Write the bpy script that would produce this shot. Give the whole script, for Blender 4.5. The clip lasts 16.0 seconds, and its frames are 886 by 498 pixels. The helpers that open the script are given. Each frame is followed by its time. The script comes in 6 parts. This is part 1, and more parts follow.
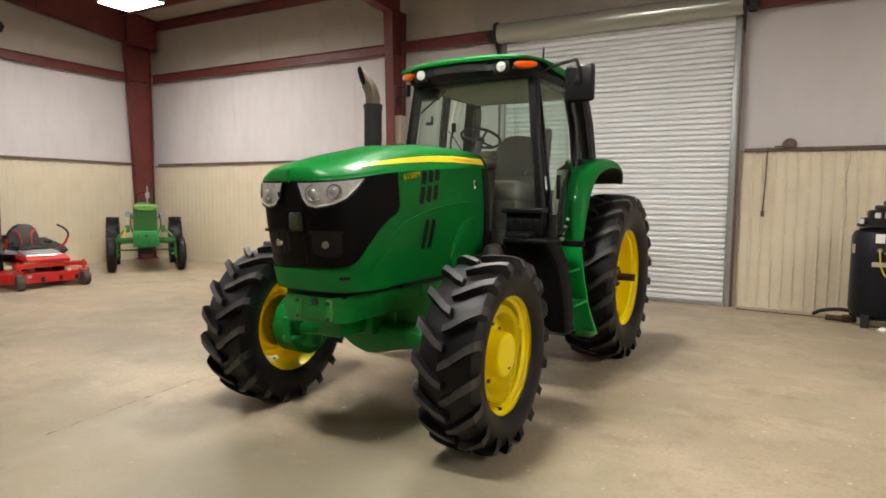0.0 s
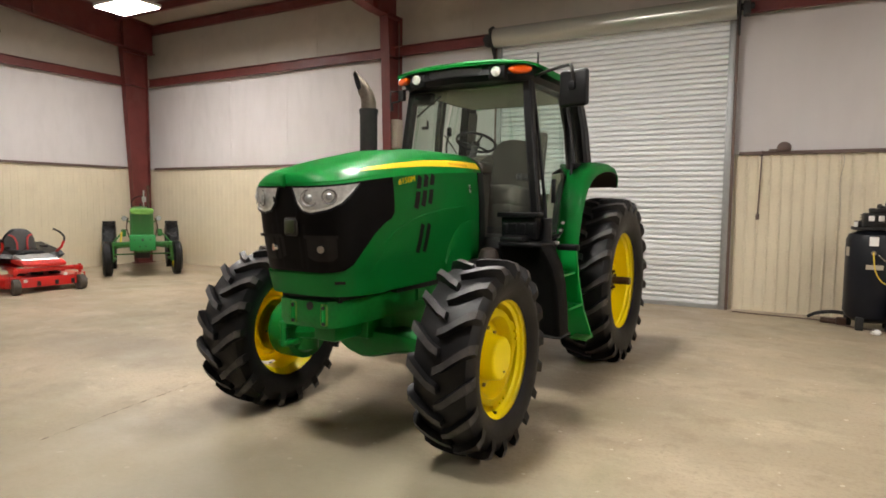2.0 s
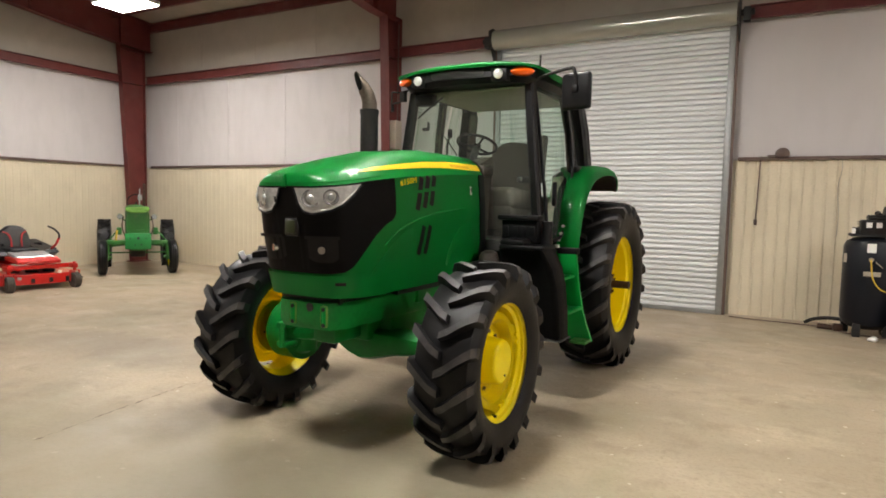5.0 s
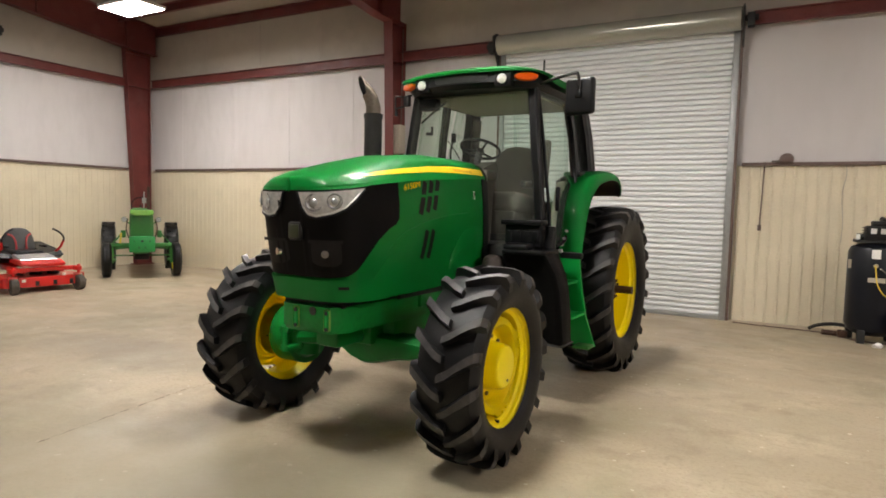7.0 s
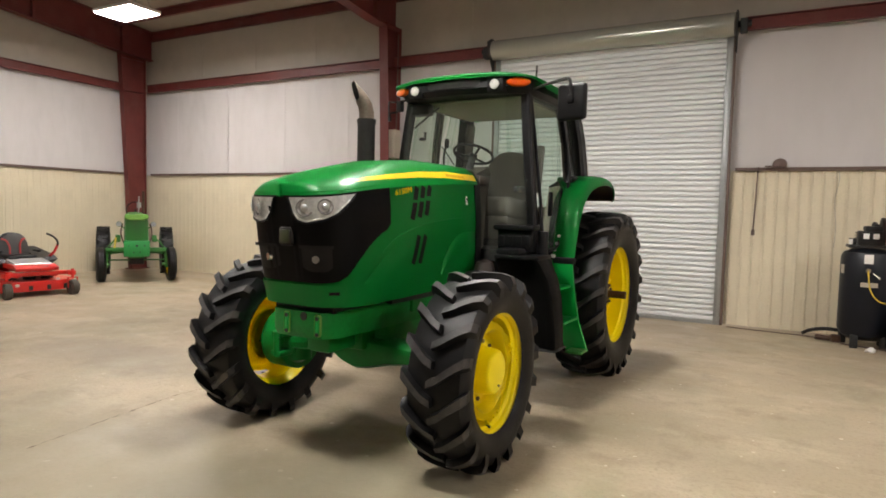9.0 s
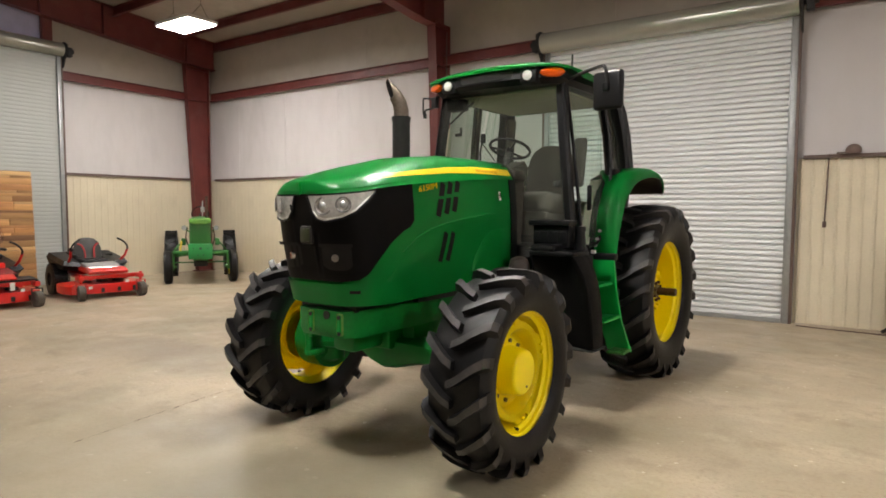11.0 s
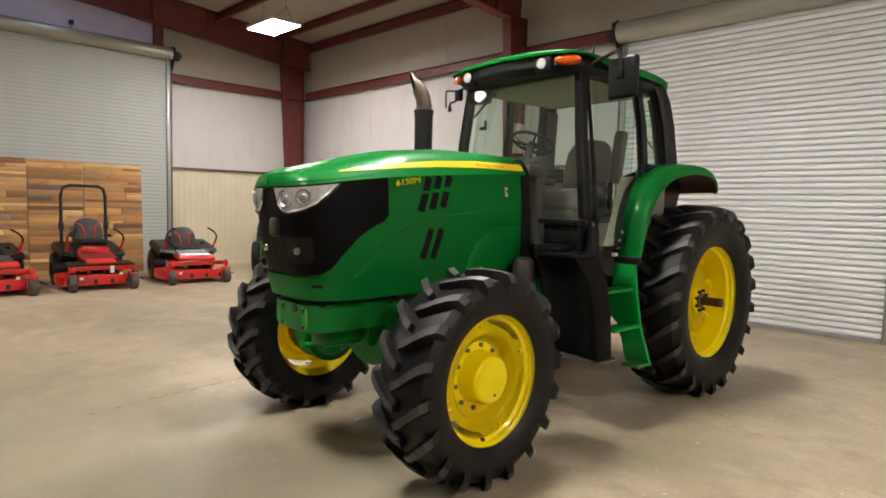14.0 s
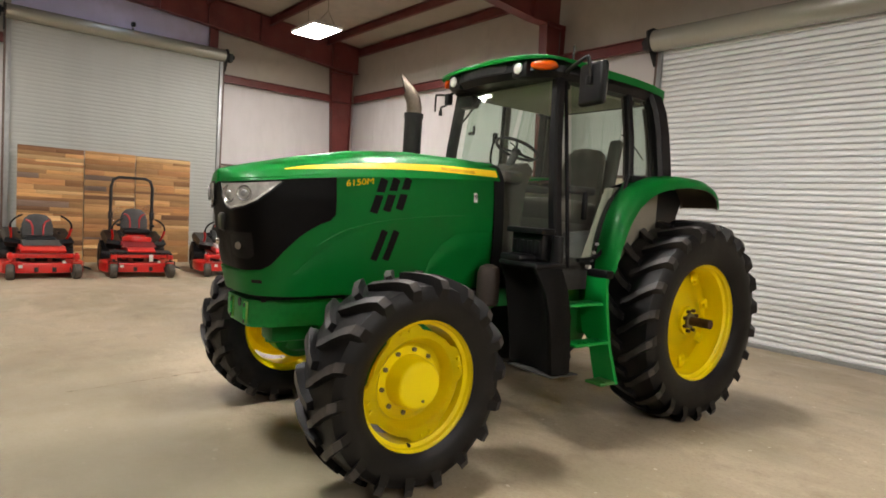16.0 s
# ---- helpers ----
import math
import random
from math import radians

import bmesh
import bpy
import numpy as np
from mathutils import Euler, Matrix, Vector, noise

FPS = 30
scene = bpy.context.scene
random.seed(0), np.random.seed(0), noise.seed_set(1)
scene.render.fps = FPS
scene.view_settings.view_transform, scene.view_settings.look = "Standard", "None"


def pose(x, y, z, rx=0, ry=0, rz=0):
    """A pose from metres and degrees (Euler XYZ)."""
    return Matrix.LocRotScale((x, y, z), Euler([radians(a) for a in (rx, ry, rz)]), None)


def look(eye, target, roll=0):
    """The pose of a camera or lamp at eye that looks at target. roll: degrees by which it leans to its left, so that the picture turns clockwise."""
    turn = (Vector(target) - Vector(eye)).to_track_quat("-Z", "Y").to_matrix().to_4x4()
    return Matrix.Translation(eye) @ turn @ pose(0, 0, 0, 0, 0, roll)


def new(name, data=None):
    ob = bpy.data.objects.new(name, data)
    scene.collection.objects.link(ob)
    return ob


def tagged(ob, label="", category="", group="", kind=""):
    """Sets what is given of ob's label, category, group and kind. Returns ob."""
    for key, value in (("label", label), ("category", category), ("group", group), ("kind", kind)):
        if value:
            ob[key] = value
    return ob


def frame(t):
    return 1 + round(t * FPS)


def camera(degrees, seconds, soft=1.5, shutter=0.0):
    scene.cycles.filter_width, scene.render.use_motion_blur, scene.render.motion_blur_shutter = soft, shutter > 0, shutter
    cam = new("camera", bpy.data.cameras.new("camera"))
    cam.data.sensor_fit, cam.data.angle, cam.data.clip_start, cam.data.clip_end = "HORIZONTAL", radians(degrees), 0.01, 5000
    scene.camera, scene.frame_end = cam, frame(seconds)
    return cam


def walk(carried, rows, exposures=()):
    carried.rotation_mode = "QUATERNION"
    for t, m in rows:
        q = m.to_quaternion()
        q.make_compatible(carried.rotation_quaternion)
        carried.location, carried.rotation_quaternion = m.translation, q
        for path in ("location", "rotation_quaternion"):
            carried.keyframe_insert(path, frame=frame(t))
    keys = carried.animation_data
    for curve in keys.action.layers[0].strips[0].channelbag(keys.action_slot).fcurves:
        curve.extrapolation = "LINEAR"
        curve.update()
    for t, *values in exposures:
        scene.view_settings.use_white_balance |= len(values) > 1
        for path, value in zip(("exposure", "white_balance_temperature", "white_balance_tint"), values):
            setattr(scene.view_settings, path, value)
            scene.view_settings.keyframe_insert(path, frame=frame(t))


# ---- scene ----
cam = camera(72.0, 16.0, 1.75)
PATH = [
    (0, (-0.025, 0.112, 1.671), (-0.979, 1.862, 1.504), 0.6),
    (0.5, (-0.024, 0.106, 1.679), (-0.974, 1.858, 1.507), 0.6),
    (1, (-0.017, 0.107, 1.674), (-0.962, 1.861, 1.507), 0.6),
    (1.5, (-0.02, 0.108, 1.682), (-0.963, 1.864, 1.52), 0.6),
    (2, (-0.003, 0.105, 1.681), (-0.95, 1.86, 1.524), 0.5),
    (2.5, (-0.012, 0.098, 1.682), (-0.968, 1.847, 1.525), 0.5),
    (3, (-0.026, 0.105, 1.684), (-0.98, 1.856, 1.528), 0.6),
    (3.5, (-0.048, 0.106, 1.684), (-0.991, 1.863, 1.533), 0.8),
    (4, (-0.053, 0.106, 1.682), (-0.993, 1.865, 1.534), 1.0),
    (6.5, (-0.052, 0.116, 1.681), (-0.979, 1.881, 1.526), 1.3),
    (7, (-0.052, 0.108, 1.684), (-0.995, 1.866, 1.546), 1.4),
    (7.5, (-0.052, 0.118, 1.681), (-0.989, 1.878, 1.531), 1.2),
    (8, (-0.048, 0.121, 1.684), (-0.985, 1.881, 1.529), 1.0),
    (8.5, (-0.043, 0.11, 1.691), (-0.966, 1.879, 1.556), 1.5),
    (11, (0.165, 0.348, 1.671), (-0.953, 2.001, 1.543), 0.2),
    (11.5, (0.183, 0.431, 1.655), (-1.005, 2.034, 1.509), 0.1),
    (12, (0.223, 0.568, 1.669), (-1.04, 2.116, 1.582), 0.3),
    (12.5, (0.281, 0.742, 1.684), (-1.008, 2.271, 1.618), 0.8),
    (13, (0.402, 0.853, 1.676), (-0.947, 2.329, 1.609), 0.9),
    (13.5, (0.628, 0.953, 1.682), (-0.754, 2.394, 1.58), 2.6),
    (14, (0.75, 1.058, 1.666), (-0.656, 2.473, 1.526), 1.3),
    (14.5, (0.822, 1.22, 1.665), (-0.661, 2.557, 1.549), 2.5),
    (15, (0.92, 1.4, 1.671), (-0.577, 2.723, 1.57), 2.9),
    (15.5, (1.035, 1.537, 1.669), (-0.488, 2.83, 1.576), 2.1),
    (16, (1.238, 1.648, 1.678), (-0.311, 2.907, 1.55), 3.8),
]
walk(cam, [(t, look(eye, target, roll)) for t, eye, target, roll in PATH])

# ---- world and light ----
world = bpy.data.worlds.new("world")
scene.world = world
world.use_nodes = True
world.node_tree.nodes["Background"].inputs[0].default_value = (0.55, 0.62, 0.75, 1)
world.node_tree.nodes["Background"].inputs[1].default_value = 0.25

SLOPE, EAVE_Y, EAVE_Z, RIDGE_Y = 0.085, 10.85, 6.12, -1.0
WEST, NORTH, EAST, SOUTH = -14.5, 10.65, 9.5, -12.85


def roof_z(y):
    return EAVE_Z + SLOPE * (EAVE_Y - RIDGE_Y - abs(y - RIDGE_Y))


# ---- materials ----
def material(name, color, rough=0.5, metal=0.0, vary=0.12, scale=3.0, grain=60.0, bump=0.0, stain=None, stain_scale=1.0,
             stain_amount=0.0, coat=0.0, coat_rough=0.08, random_tint=0.0, spec=0.5, stretch=None):
    m = bpy.data.materials.new(name)
    m.use_nodes = True
    n, l = m.node_tree.nodes, m.node_tree.links
    b = n["Principled BSDF"]
    b.inputs["Roughness"].default_value, b.inputs["Metallic"].default_value = rough, metal
    b.inputs["Coat Weight"].default_value, b.inputs["Coat Roughness"].default_value = coat, coat_rough
    b.inputs["Specular IOR Level"].default_value = spec
    tc = n.new("ShaderNodeTexCoord")
    src = tc.outputs["Object"]
    if stretch:
        mp = n.new("ShaderNodeMapping")
        mp.inputs["Scale"].default_value = stretch
        l.new(src, mp.inputs["Vector"])
        src = mp.outputs["Vector"]

    def tex(s, detail=5.0):
        t = n.new("ShaderNodeTexNoise")
        t.inputs["Scale"].default_value, t.inputs["Detail"].default_value = s, detail
        l.new(src, t.inputs["Vector"])
        return t.outputs["Fac"]

    def mix(a, c, fac):
        x = n.new("ShaderNodeMix")
        x.data_type = "RGBA"
        for i, v in ((6, a), (7, c), (0, fac)):
            if isinstance(v, (tuple, list)):
                x.inputs[i].default_value = (*v, 1)
            elif isinstance(v, (int, float)):
                x.inputs[i].default_value = v
            else:
                l.new(v, x.inputs[i])
        return x.outputs[2]

    def ramp(f, lo, hi):
        r = n.new("ShaderNodeMapRange")
        r.inputs[1].default_value, r.inputs[2].default_value = lo, hi
        l.new(f, r.inputs[0])
        return r.outputs[0]

    big, fine = tex(scale), tex(grain, 3.0)
    dark, light = tuple(c * (1 - vary) for c in color), tuple(min(1, c * (1 + vary)) for c in color)
    col = mix(dark, light, ramp(big, 0.3, 0.7))
    col = mix(col, tuple(c * (1 - vary * 1.3) for c in color), ramp(fine, 0.45, 0.85))
    if stain:
        s = ramp(tex(stain_scale, 8.0), 0.52, 0.72)
        k = n.new("ShaderNodeMath")
        k.operation = "MULTIPLY"
        l.new(s, k.inputs[0])
        k.inputs[1].default_value = stain_amount
        col = mix(col, stain, k.outputs[0])
    if random_tint:
        oi = n.new("ShaderNodeObjectInfo")
        h = n.new("ShaderNodeHueSaturation")
        l.new(ramp(oi.outputs["Random"], 0, 1), h.inputs["Value"])
        mr = n.new("ShaderNodeMapRange")
        mr.inputs[3].default_value, mr.inputs[4].default_value = 1 - random_tint, 1 + random_tint
        l.new(oi.outputs["Random"], mr.inputs[0])
        l.new(mr.outputs[0], h.inputs["Value"])
        l.new(col, h.inputs["Color"])
        col = h.outputs["Color"]
    l.new(col, b.inputs["Base Color"])
    rr = n.new("ShaderNodeMapRange")
    rr.inputs[3].default_value, rr.inputs[4].default_value = max(0.02, rough * 0.8), min(1, rough * 1.25)
    l.new(fine if grain < 100 else big, rr.inputs[0])
    l.new(rr.outputs[0], b.inputs["Roughness"])
    if bump:
        bp = n.new("ShaderNodeBump")
        bp.inputs["Strength"].default_value, bp.inputs["Distance"].default_value = bump, 0.01
        l.new(fine, bp.inputs["Height"])
        l.new(bp.outputs[0], b.inputs["Normal"])
    return m


def glowing(name, color, strength):
    m = bpy.data.materials.new(name)
    m.use_nodes = True
    b = m.node_tree.nodes["Principled BSDF"]
    b.inputs["Base Color"].default_value = (0.9, 0.9, 0.9, 1)
    b.inputs["Emission Color"].default_value, b.inputs["Emission Strength"].default_value = (*color, 1), strength
    return m


def glazing(name, tint, rough=0.02, gloss=1.0, haze=0.0):
    m = bpy.data.materials.new(name)
    m.use_nodes = True
    n, l = m.node_tree.nodes, m.node_tree.links
    n.remove(n["Principled BSDF"])
    tr, gl, mx, lw, pw, fr = (n.new("ShaderNode" + k) for k in ("BsdfTransparent", "BsdfGlossy", "MixShader", "LayerWeight", "Math", "MapRange"))
    tr.inputs[0].default_value = (*tint, 1)
    gl.inputs["Roughness"].default_value = rough
    gl.inputs[0].default_value = (gloss, gloss, gloss, 1)
    lw.inputs[0].default_value = 0.5
    pw.operation = "POWER"
    pw.inputs[1].default_value = 4.0
    fr.inputs[3].default_value, fr.inputs[4].default_value = 0.024, 0.5
    # pale diffuse film imitates the hall's hazy reflection in the pane
    film, dm, co, nz, dr = (n.new("ShaderNode" + k) for k in ("BsdfDiffuse", "MixShader", "TexCoord", "TexNoise", "MapRange"))
    film.inputs[0].default_value = (0.62, 0.60, 0.52, 1)
    nz.inputs["Scale"].default_value = 2.2
    dr.inputs[1].default_value, dr.inputs[2].default_value, dr.inputs[3].default_value, dr.inputs[4].default_value = 0.3, 0.7, haze * 0.7, haze * 1.3
    l.new(co.outputs["Object"], nz.inputs["Vector"])
    l.new(nz.outputs[0], dr.inputs[0])
    l.new(dr.outputs[0], dm.inputs[0])
    l.new(tr.outputs[0], dm.inputs[1])
    l.new(film.outputs[0], dm.inputs[2])
    l.new(lw.outputs["Facing"], pw.inputs[0])
    l.new(pw.outputs[0], fr.inputs[0])
    l.new(fr.outputs[0], mx.inputs[0])
    l.new(dm.outputs[0], mx.inputs[1])
    l.new(gl.outputs[0], mx.inputs[2])
    l.new(mx.outputs[0], n["Material Output"].inputs[0])
    return m


def concrete_floor():
    """Bare slab: warm grey, broad pale and dark patches, fine speckle, a few tyre scuffs."""
    m = bpy.data.materials.new("concrete")
    m.use_nodes = True
    n, l = m.node_tree.nodes, m.node_tree.links
    b = n["Principled BSDF"]
    tc = n.new("ShaderNodeTexCoord")

    def tex(s, detail, rough=0.55, stretch=None, distort=0.0):
        t = n.new("ShaderNodeTexNoise")
        t.inputs["Scale"].default_value, t.inputs["Detail"].default_value = s, detail
        t.inputs["Roughness"].default_value, t.inputs["Distortion"].default_value = rough, distort
        if stretch:
            mp = n.new("ShaderNodeMapping")
            mp.inputs["Scale"].default_value, mp.inputs["Rotation"].default_value = stretch, (0, 0, 0.5)
            l.new(tc.outputs["Object"], mp.inputs["Vector"])
            l.new(mp.outputs[0], t.inputs["Vector"])
        else:
            l.new(tc.outputs["Object"], t.inputs["Vector"])
        return t.outputs["Fac"]

    def rng(f, a, c, lo=0.0, hi=1.0):
        r = n.new("ShaderNodeMapRange")
        for i, v in enumerate((a, c, lo, hi)):
            r.inputs[i + 1].default_value = v
        l.new(f, r.inputs[0])
        return r.outputs[0]

    def mix(a, c, fac):
        x = n.new("ShaderNodeMix")
        x.data_type = "RGBA"
        for i, v in ((6, a), (7, c), (0, fac)):
            if isinstance(v, tuple):
                x.inputs[i].default_value = (*v, 1)
            else:
                l.new(v, x.inputs[i])
        return x.outputs[2]

    base = mix((0.326, 0.265, 0.180), (0.439, 0.361, 0.257), rng(tex(0.45, 6, 0.6), 0.34, 0.66))
    base = mix(base, (0.275, 0.247, 0.158), rng(tex(0.8, 7, 0.6, None, 0.8), 0.50, 0.70, 0, 0.6))
    base = mix(base, (0.561, 0.475, 0.351), rng(tex(1.4, 8, 0.65, (0.7, 1.3, 1), 0.5), 0.50, 0.70, 0, 0.5))
    base = mix(base, (0.194, 0.153, 0.099), rng(tex(2.6, 9, 0.7), 0.53, 0.70, 0, 0.5))
    base = mix(base, (0.224, 0.183, 0.117), rng(tex(5.5, 8, 0.75, (0.7, 1.3, 1), 1.2), 0.54, 0.68, 0, 0.38))
    base = mix(base, (0.510, 0.436, 0.315), rng(tex(9, 7, 0.7, (1.2, 0.8, 1)), 0.60, 0.74, 0, 0.4))
    base = mix(base, (0.235, 0.188, 0.126), rng(tex(38, 4), 0.50, 0.72, 0, 0.45))
    base = mix(base, (0.69, 0.62, 0.49), rng(tex(15, 1, 0.3), 0.765, 0.78, 0, 0.55))

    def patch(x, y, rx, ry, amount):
        """How far a place lies inside a ragged patch round (x, y)."""
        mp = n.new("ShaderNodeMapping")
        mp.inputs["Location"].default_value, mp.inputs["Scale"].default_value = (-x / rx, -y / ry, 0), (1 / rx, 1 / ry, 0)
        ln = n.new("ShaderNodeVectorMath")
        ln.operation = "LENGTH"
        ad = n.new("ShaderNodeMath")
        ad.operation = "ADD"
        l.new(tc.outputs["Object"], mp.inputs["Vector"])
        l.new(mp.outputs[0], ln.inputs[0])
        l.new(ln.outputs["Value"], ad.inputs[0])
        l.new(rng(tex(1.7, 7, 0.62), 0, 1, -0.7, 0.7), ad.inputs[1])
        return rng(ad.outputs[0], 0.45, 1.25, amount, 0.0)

    # greenish stains, widened to put dimmer light into the slab before the tractor
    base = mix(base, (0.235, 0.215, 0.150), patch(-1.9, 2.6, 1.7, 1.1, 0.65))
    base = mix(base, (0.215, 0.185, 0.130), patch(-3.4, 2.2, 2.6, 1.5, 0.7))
    base = mix(base, (0.21, 0.135, 0.085), patch(-2.93, 1.30, 0.17, 0.12, 0.5))
    base = mix(base, (0.24, 0.20, 0.15), patch(-6.2, 4.4, 1.6, 0.5, 0.5))
    # same stain tone, painted again to dim the near slab
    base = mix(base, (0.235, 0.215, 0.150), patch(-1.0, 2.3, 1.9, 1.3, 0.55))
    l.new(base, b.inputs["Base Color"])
    l.new(rng(tex(1.8, 6), 0.3, 0.7, 0.36, 0.62), b.inputs["Roughness"])
    b.inputs["Specular IOR Level"].default_value = 0.4
    bp = n.new("ShaderNodeBump")
    bp.inputs["Strength"].default_value, bp.inputs["Distance"].default_value = 0.12, 0.01
    l.new(tex(22, 6), bp.inputs["Height"])
    l.new(bp.outputs[0], b.inputs["Normal"])
    return m


CONCRETE = concrete_floor()
OXIDE = material("red_oxide_paint", (0.145, 0.028, 0.024), 0.5, vary=0.2, scale=2, grain=45, stain=(0.16, 0.06, 0.05), stain_scale=3, stain_amount=0.5)
VINYL = material("white_vinyl_insulation", (0.605, 0.57, 0.568), 0.55, vary=0.05, scale=0.7, grain=5, bump=0.25, stain=(0.53, 0.49, 0.475), stain_scale=0.9, stain_amount=0.4, stretch=(1, 1, 0.35))
# lining above the girts and under the roof, darker and tanner than VINYL
VINYL_UP = material("darker_tan_insulation", (0.415, 0.37, 0.31), 0.55, vary=0.06, scale=0.8, grain=4, bump=0.25, stain=(0.35, 0.31, 0.26), stain_scale=1.1, stain_amount=0.4)
# vinyl over the west door, the skylight's blue light painted into its colour
LILAC = material("skylit_vinyl_insulation", (0.60, 0.58, 0.80), 0.55, vary=0.08, scale=0.7, grain=4, bump=0.25, stain=(0.50, 0.48, 0.66), stain_scale=1.2, stain_amount=0.5)
WAINSCOT = material("beige_ribbed_steel", (0.68, 0.60, 0.445), 0.45, vary=0.05, scale=1.2, grain=30, stain=(0.52, 0.45, 0.33), stain_scale=1.4, stain_amount=0.35)
BROWN_TRIM = material("brown_trim", (0.13, 0.085, 0.07), 0.5, vary=0.15)
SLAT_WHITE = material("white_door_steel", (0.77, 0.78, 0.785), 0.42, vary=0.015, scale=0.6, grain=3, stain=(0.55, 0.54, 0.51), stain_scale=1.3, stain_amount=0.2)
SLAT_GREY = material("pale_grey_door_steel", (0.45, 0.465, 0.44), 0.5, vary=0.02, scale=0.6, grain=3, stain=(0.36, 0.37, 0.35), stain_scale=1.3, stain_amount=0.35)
GALV = material("galvanised_steel", (0.42, 0.43, 0.43), 0.42, metal=0.7, vary=0.12, scale=6, grain=40)
COIL = material("door_hood_steel", (0.40, 0.395, 0.345), 0.24, metal=0.4, vary=0.06, scale=1.5)
BLACK_IRON = material("black_iron", (0.011, 0.0105, 0.010), 0.55, vary=0.3, grain=30)
GREEN = material("green_enamel", (0.0035, 0.295, 0.046), 0.42, vary=0.05, scale=1.5, grain=2.5, coat=0.30, coat_rough=0.09, spec=0.24)
GREEN_OLD = material("faded_green_paint", (0.032, 0.175, 0.030), 0.5, vary=0.2, scale=3, grain=30, stain=(0.12, 0.13, 0.05), stain_scale=4, stain_amount=0.5)
NOSE_GREEN = material("sun_bleached_green_paint", (0.13, 0.30, 0.05), 0.5, vary=0.2, scale=5, grain=30)
PLATE_GREEN = material("bright_green_plate", (0.012, 0.22, 0.045), 0.42, vary=0.12, scale=5, grain=30)
# same paint as GREEN, darkened for the shade under the tractor
GREEN_CAST = material("shaded_green_casting", (0.003, 0.185, 0.028), 0.42, spec=0.3, vary=0.15, scale=4, grain=30, stain=(0.02, 0.11, 0.03), stain_scale=5, stain_amount=0.5)
YELLOW = material("yellow_enamel", (0.95, 0.755, 0.001), 0.40, vary=0.02, scale=4, grain=5, coat=0.15, spec=0.22)
STRIPE = material("yellow_decal", (0.80, 0.55, 0.015), 0.35, vary=0.04, grain=5)
TYRE = material("tyre_rubber", (0.0048, 0.0047, 0.0052), 0.44, vary=0.3, scale=6, grain=90, bump=0.12, stain=(0.035, 0.031, 0.027), stain_scale=5, stain_amount=0.3, spec=0.28)
# outer faces of the tread bars, paler than TYRE with lighter blotches
LUG_FACE = material("pale_lug_rubber", (0.030, 0.0285, 0.0290), 0.46, vary=0.35, scale=9, grain=80, bump=0.12, stain=(0.13, 0.11, 0.095), stain_scale=6, stain_amount=0.45, spec=0.45)
BLACK_PLASTIC = material("black_plastic", (0.006, 0.006, 0.007), 0.42, vary=0.2, scale=5, grain=8, spec=0.25)
TANK_BLACK = material("matt_black_moulding", (0.0045, 0.0042, 0.004), 0.6, vary=0.25, scale=4, grain=60, spec=0.12)
BLACK_GRILLE = material("black_grille_mesh", (0.0034, 0.0030, 0.0036), 0.40, vary=0.25, grain=9, spec=0.22)
GLOSS_BLACK = material("gloss_black_steel", (0.008, 0.009, 0.013), 0.36, vary=0.2, spec=0.25)
CHROME = material("bright_steel", (0.62, 0.60, 0.56), 0.22, metal=1.0, vary=0.08)
STEEL_TAN = material("heated_steel", (0.25, 0.205, 0.16), 0.42, metal=0.6, vary=0.18, scale=9, grain=40)
NUT = material("grimy_nut", (0.16, 0.13, 0.06), 0.6, vary=0.25)
RUSTY = material("rusty_shaft", (0.07, 0.035, 0.022), 0.6, metal=0.3, vary=0.3, scale=20)
CANISTER = material("dusty_brown_canister", (0.026, 0.017, 0.012), 0.6, vary=0.2, scale=9)
AMBER = material("amber_lens", (0.80, 0.10, 0.004), 0.2, vary=0.08, coat=0.5)
LENS_WHITE = material("lamp_lens", (0.80, 0.80, 0.78), 0.12, vary=0.06, scale=20, coat=0.6)
MARK_BROWN = material("dark_gold_print", (0.55, 0.34, 0.012), 0.4, vary=0.25, scale=30)
REFLECTOR = material("lamp_reflector", (0.80, 0.79, 0.77), 0.22, metal=0.1, vary=0.16, scale=26, grain=60, coat=1.0)
BOWL = material("lamp_bowl", (0.40, 0.39, 0.38), 0.22, metal=0.5, vary=0.2, scale=20)
SEAT_CLOTH = material("grey_seat_cloth", (0.155, 0.143, 0.12), 0.85, vary=0.15, grain=150, bump=0.3)
CAB_TAN = material("tan_cab_trim", (0.27, 0.245, 0.19), 0.65, vary=0.08, grain=80)
DASH_TAN = material("dusty_taupe_plastic", (0.070, 0.063, 0.050), 0.6, vary=0.15, scale=6, grain=40)
CAB_GREY = material("grey_cab_trim", (0.045, 0.045, 0.043), 0.6, vary=0.12, grain=20)
MASK_GREY = material("worn_black_trim", (0.015, 0.014, 0.014), 0.42, vary=0.2, scale=8, grain=20, spec=0.35)
HEADLINER = material("pale_cab_lining", (0.37, 0.355, 0.285), 0.8, vary=0.06, grain=80)
BADGE_GREEN = material("olive_badge", (0.018, 0.024, 0.006), 0.4, vary=0.3, scale=30)
MOWER_RED = material("red_enamel", (0.62, 0.016, 0.012), 0.32, vary=0.08, scale=4, coat=0.3)
SILVER = material("silver_panel", (0.46, 0.45, 0.45), 0.32, metal=0.55, vary=0.1)
RED_TRIM = material("red_stitched_vinyl", (0.42, 0.03, 0.03), 0.5, vary=0.1)
DARK_RED = material("worn_dark_red", (0.20, 0.012, 0.014), 0.5, vary=0.2, scale=8)
DUSTY_RUBBER = material("dusty_rubber", (0.075, 0.062, 0.05), 0.75, vary=0.3, scale=14, grain=60)
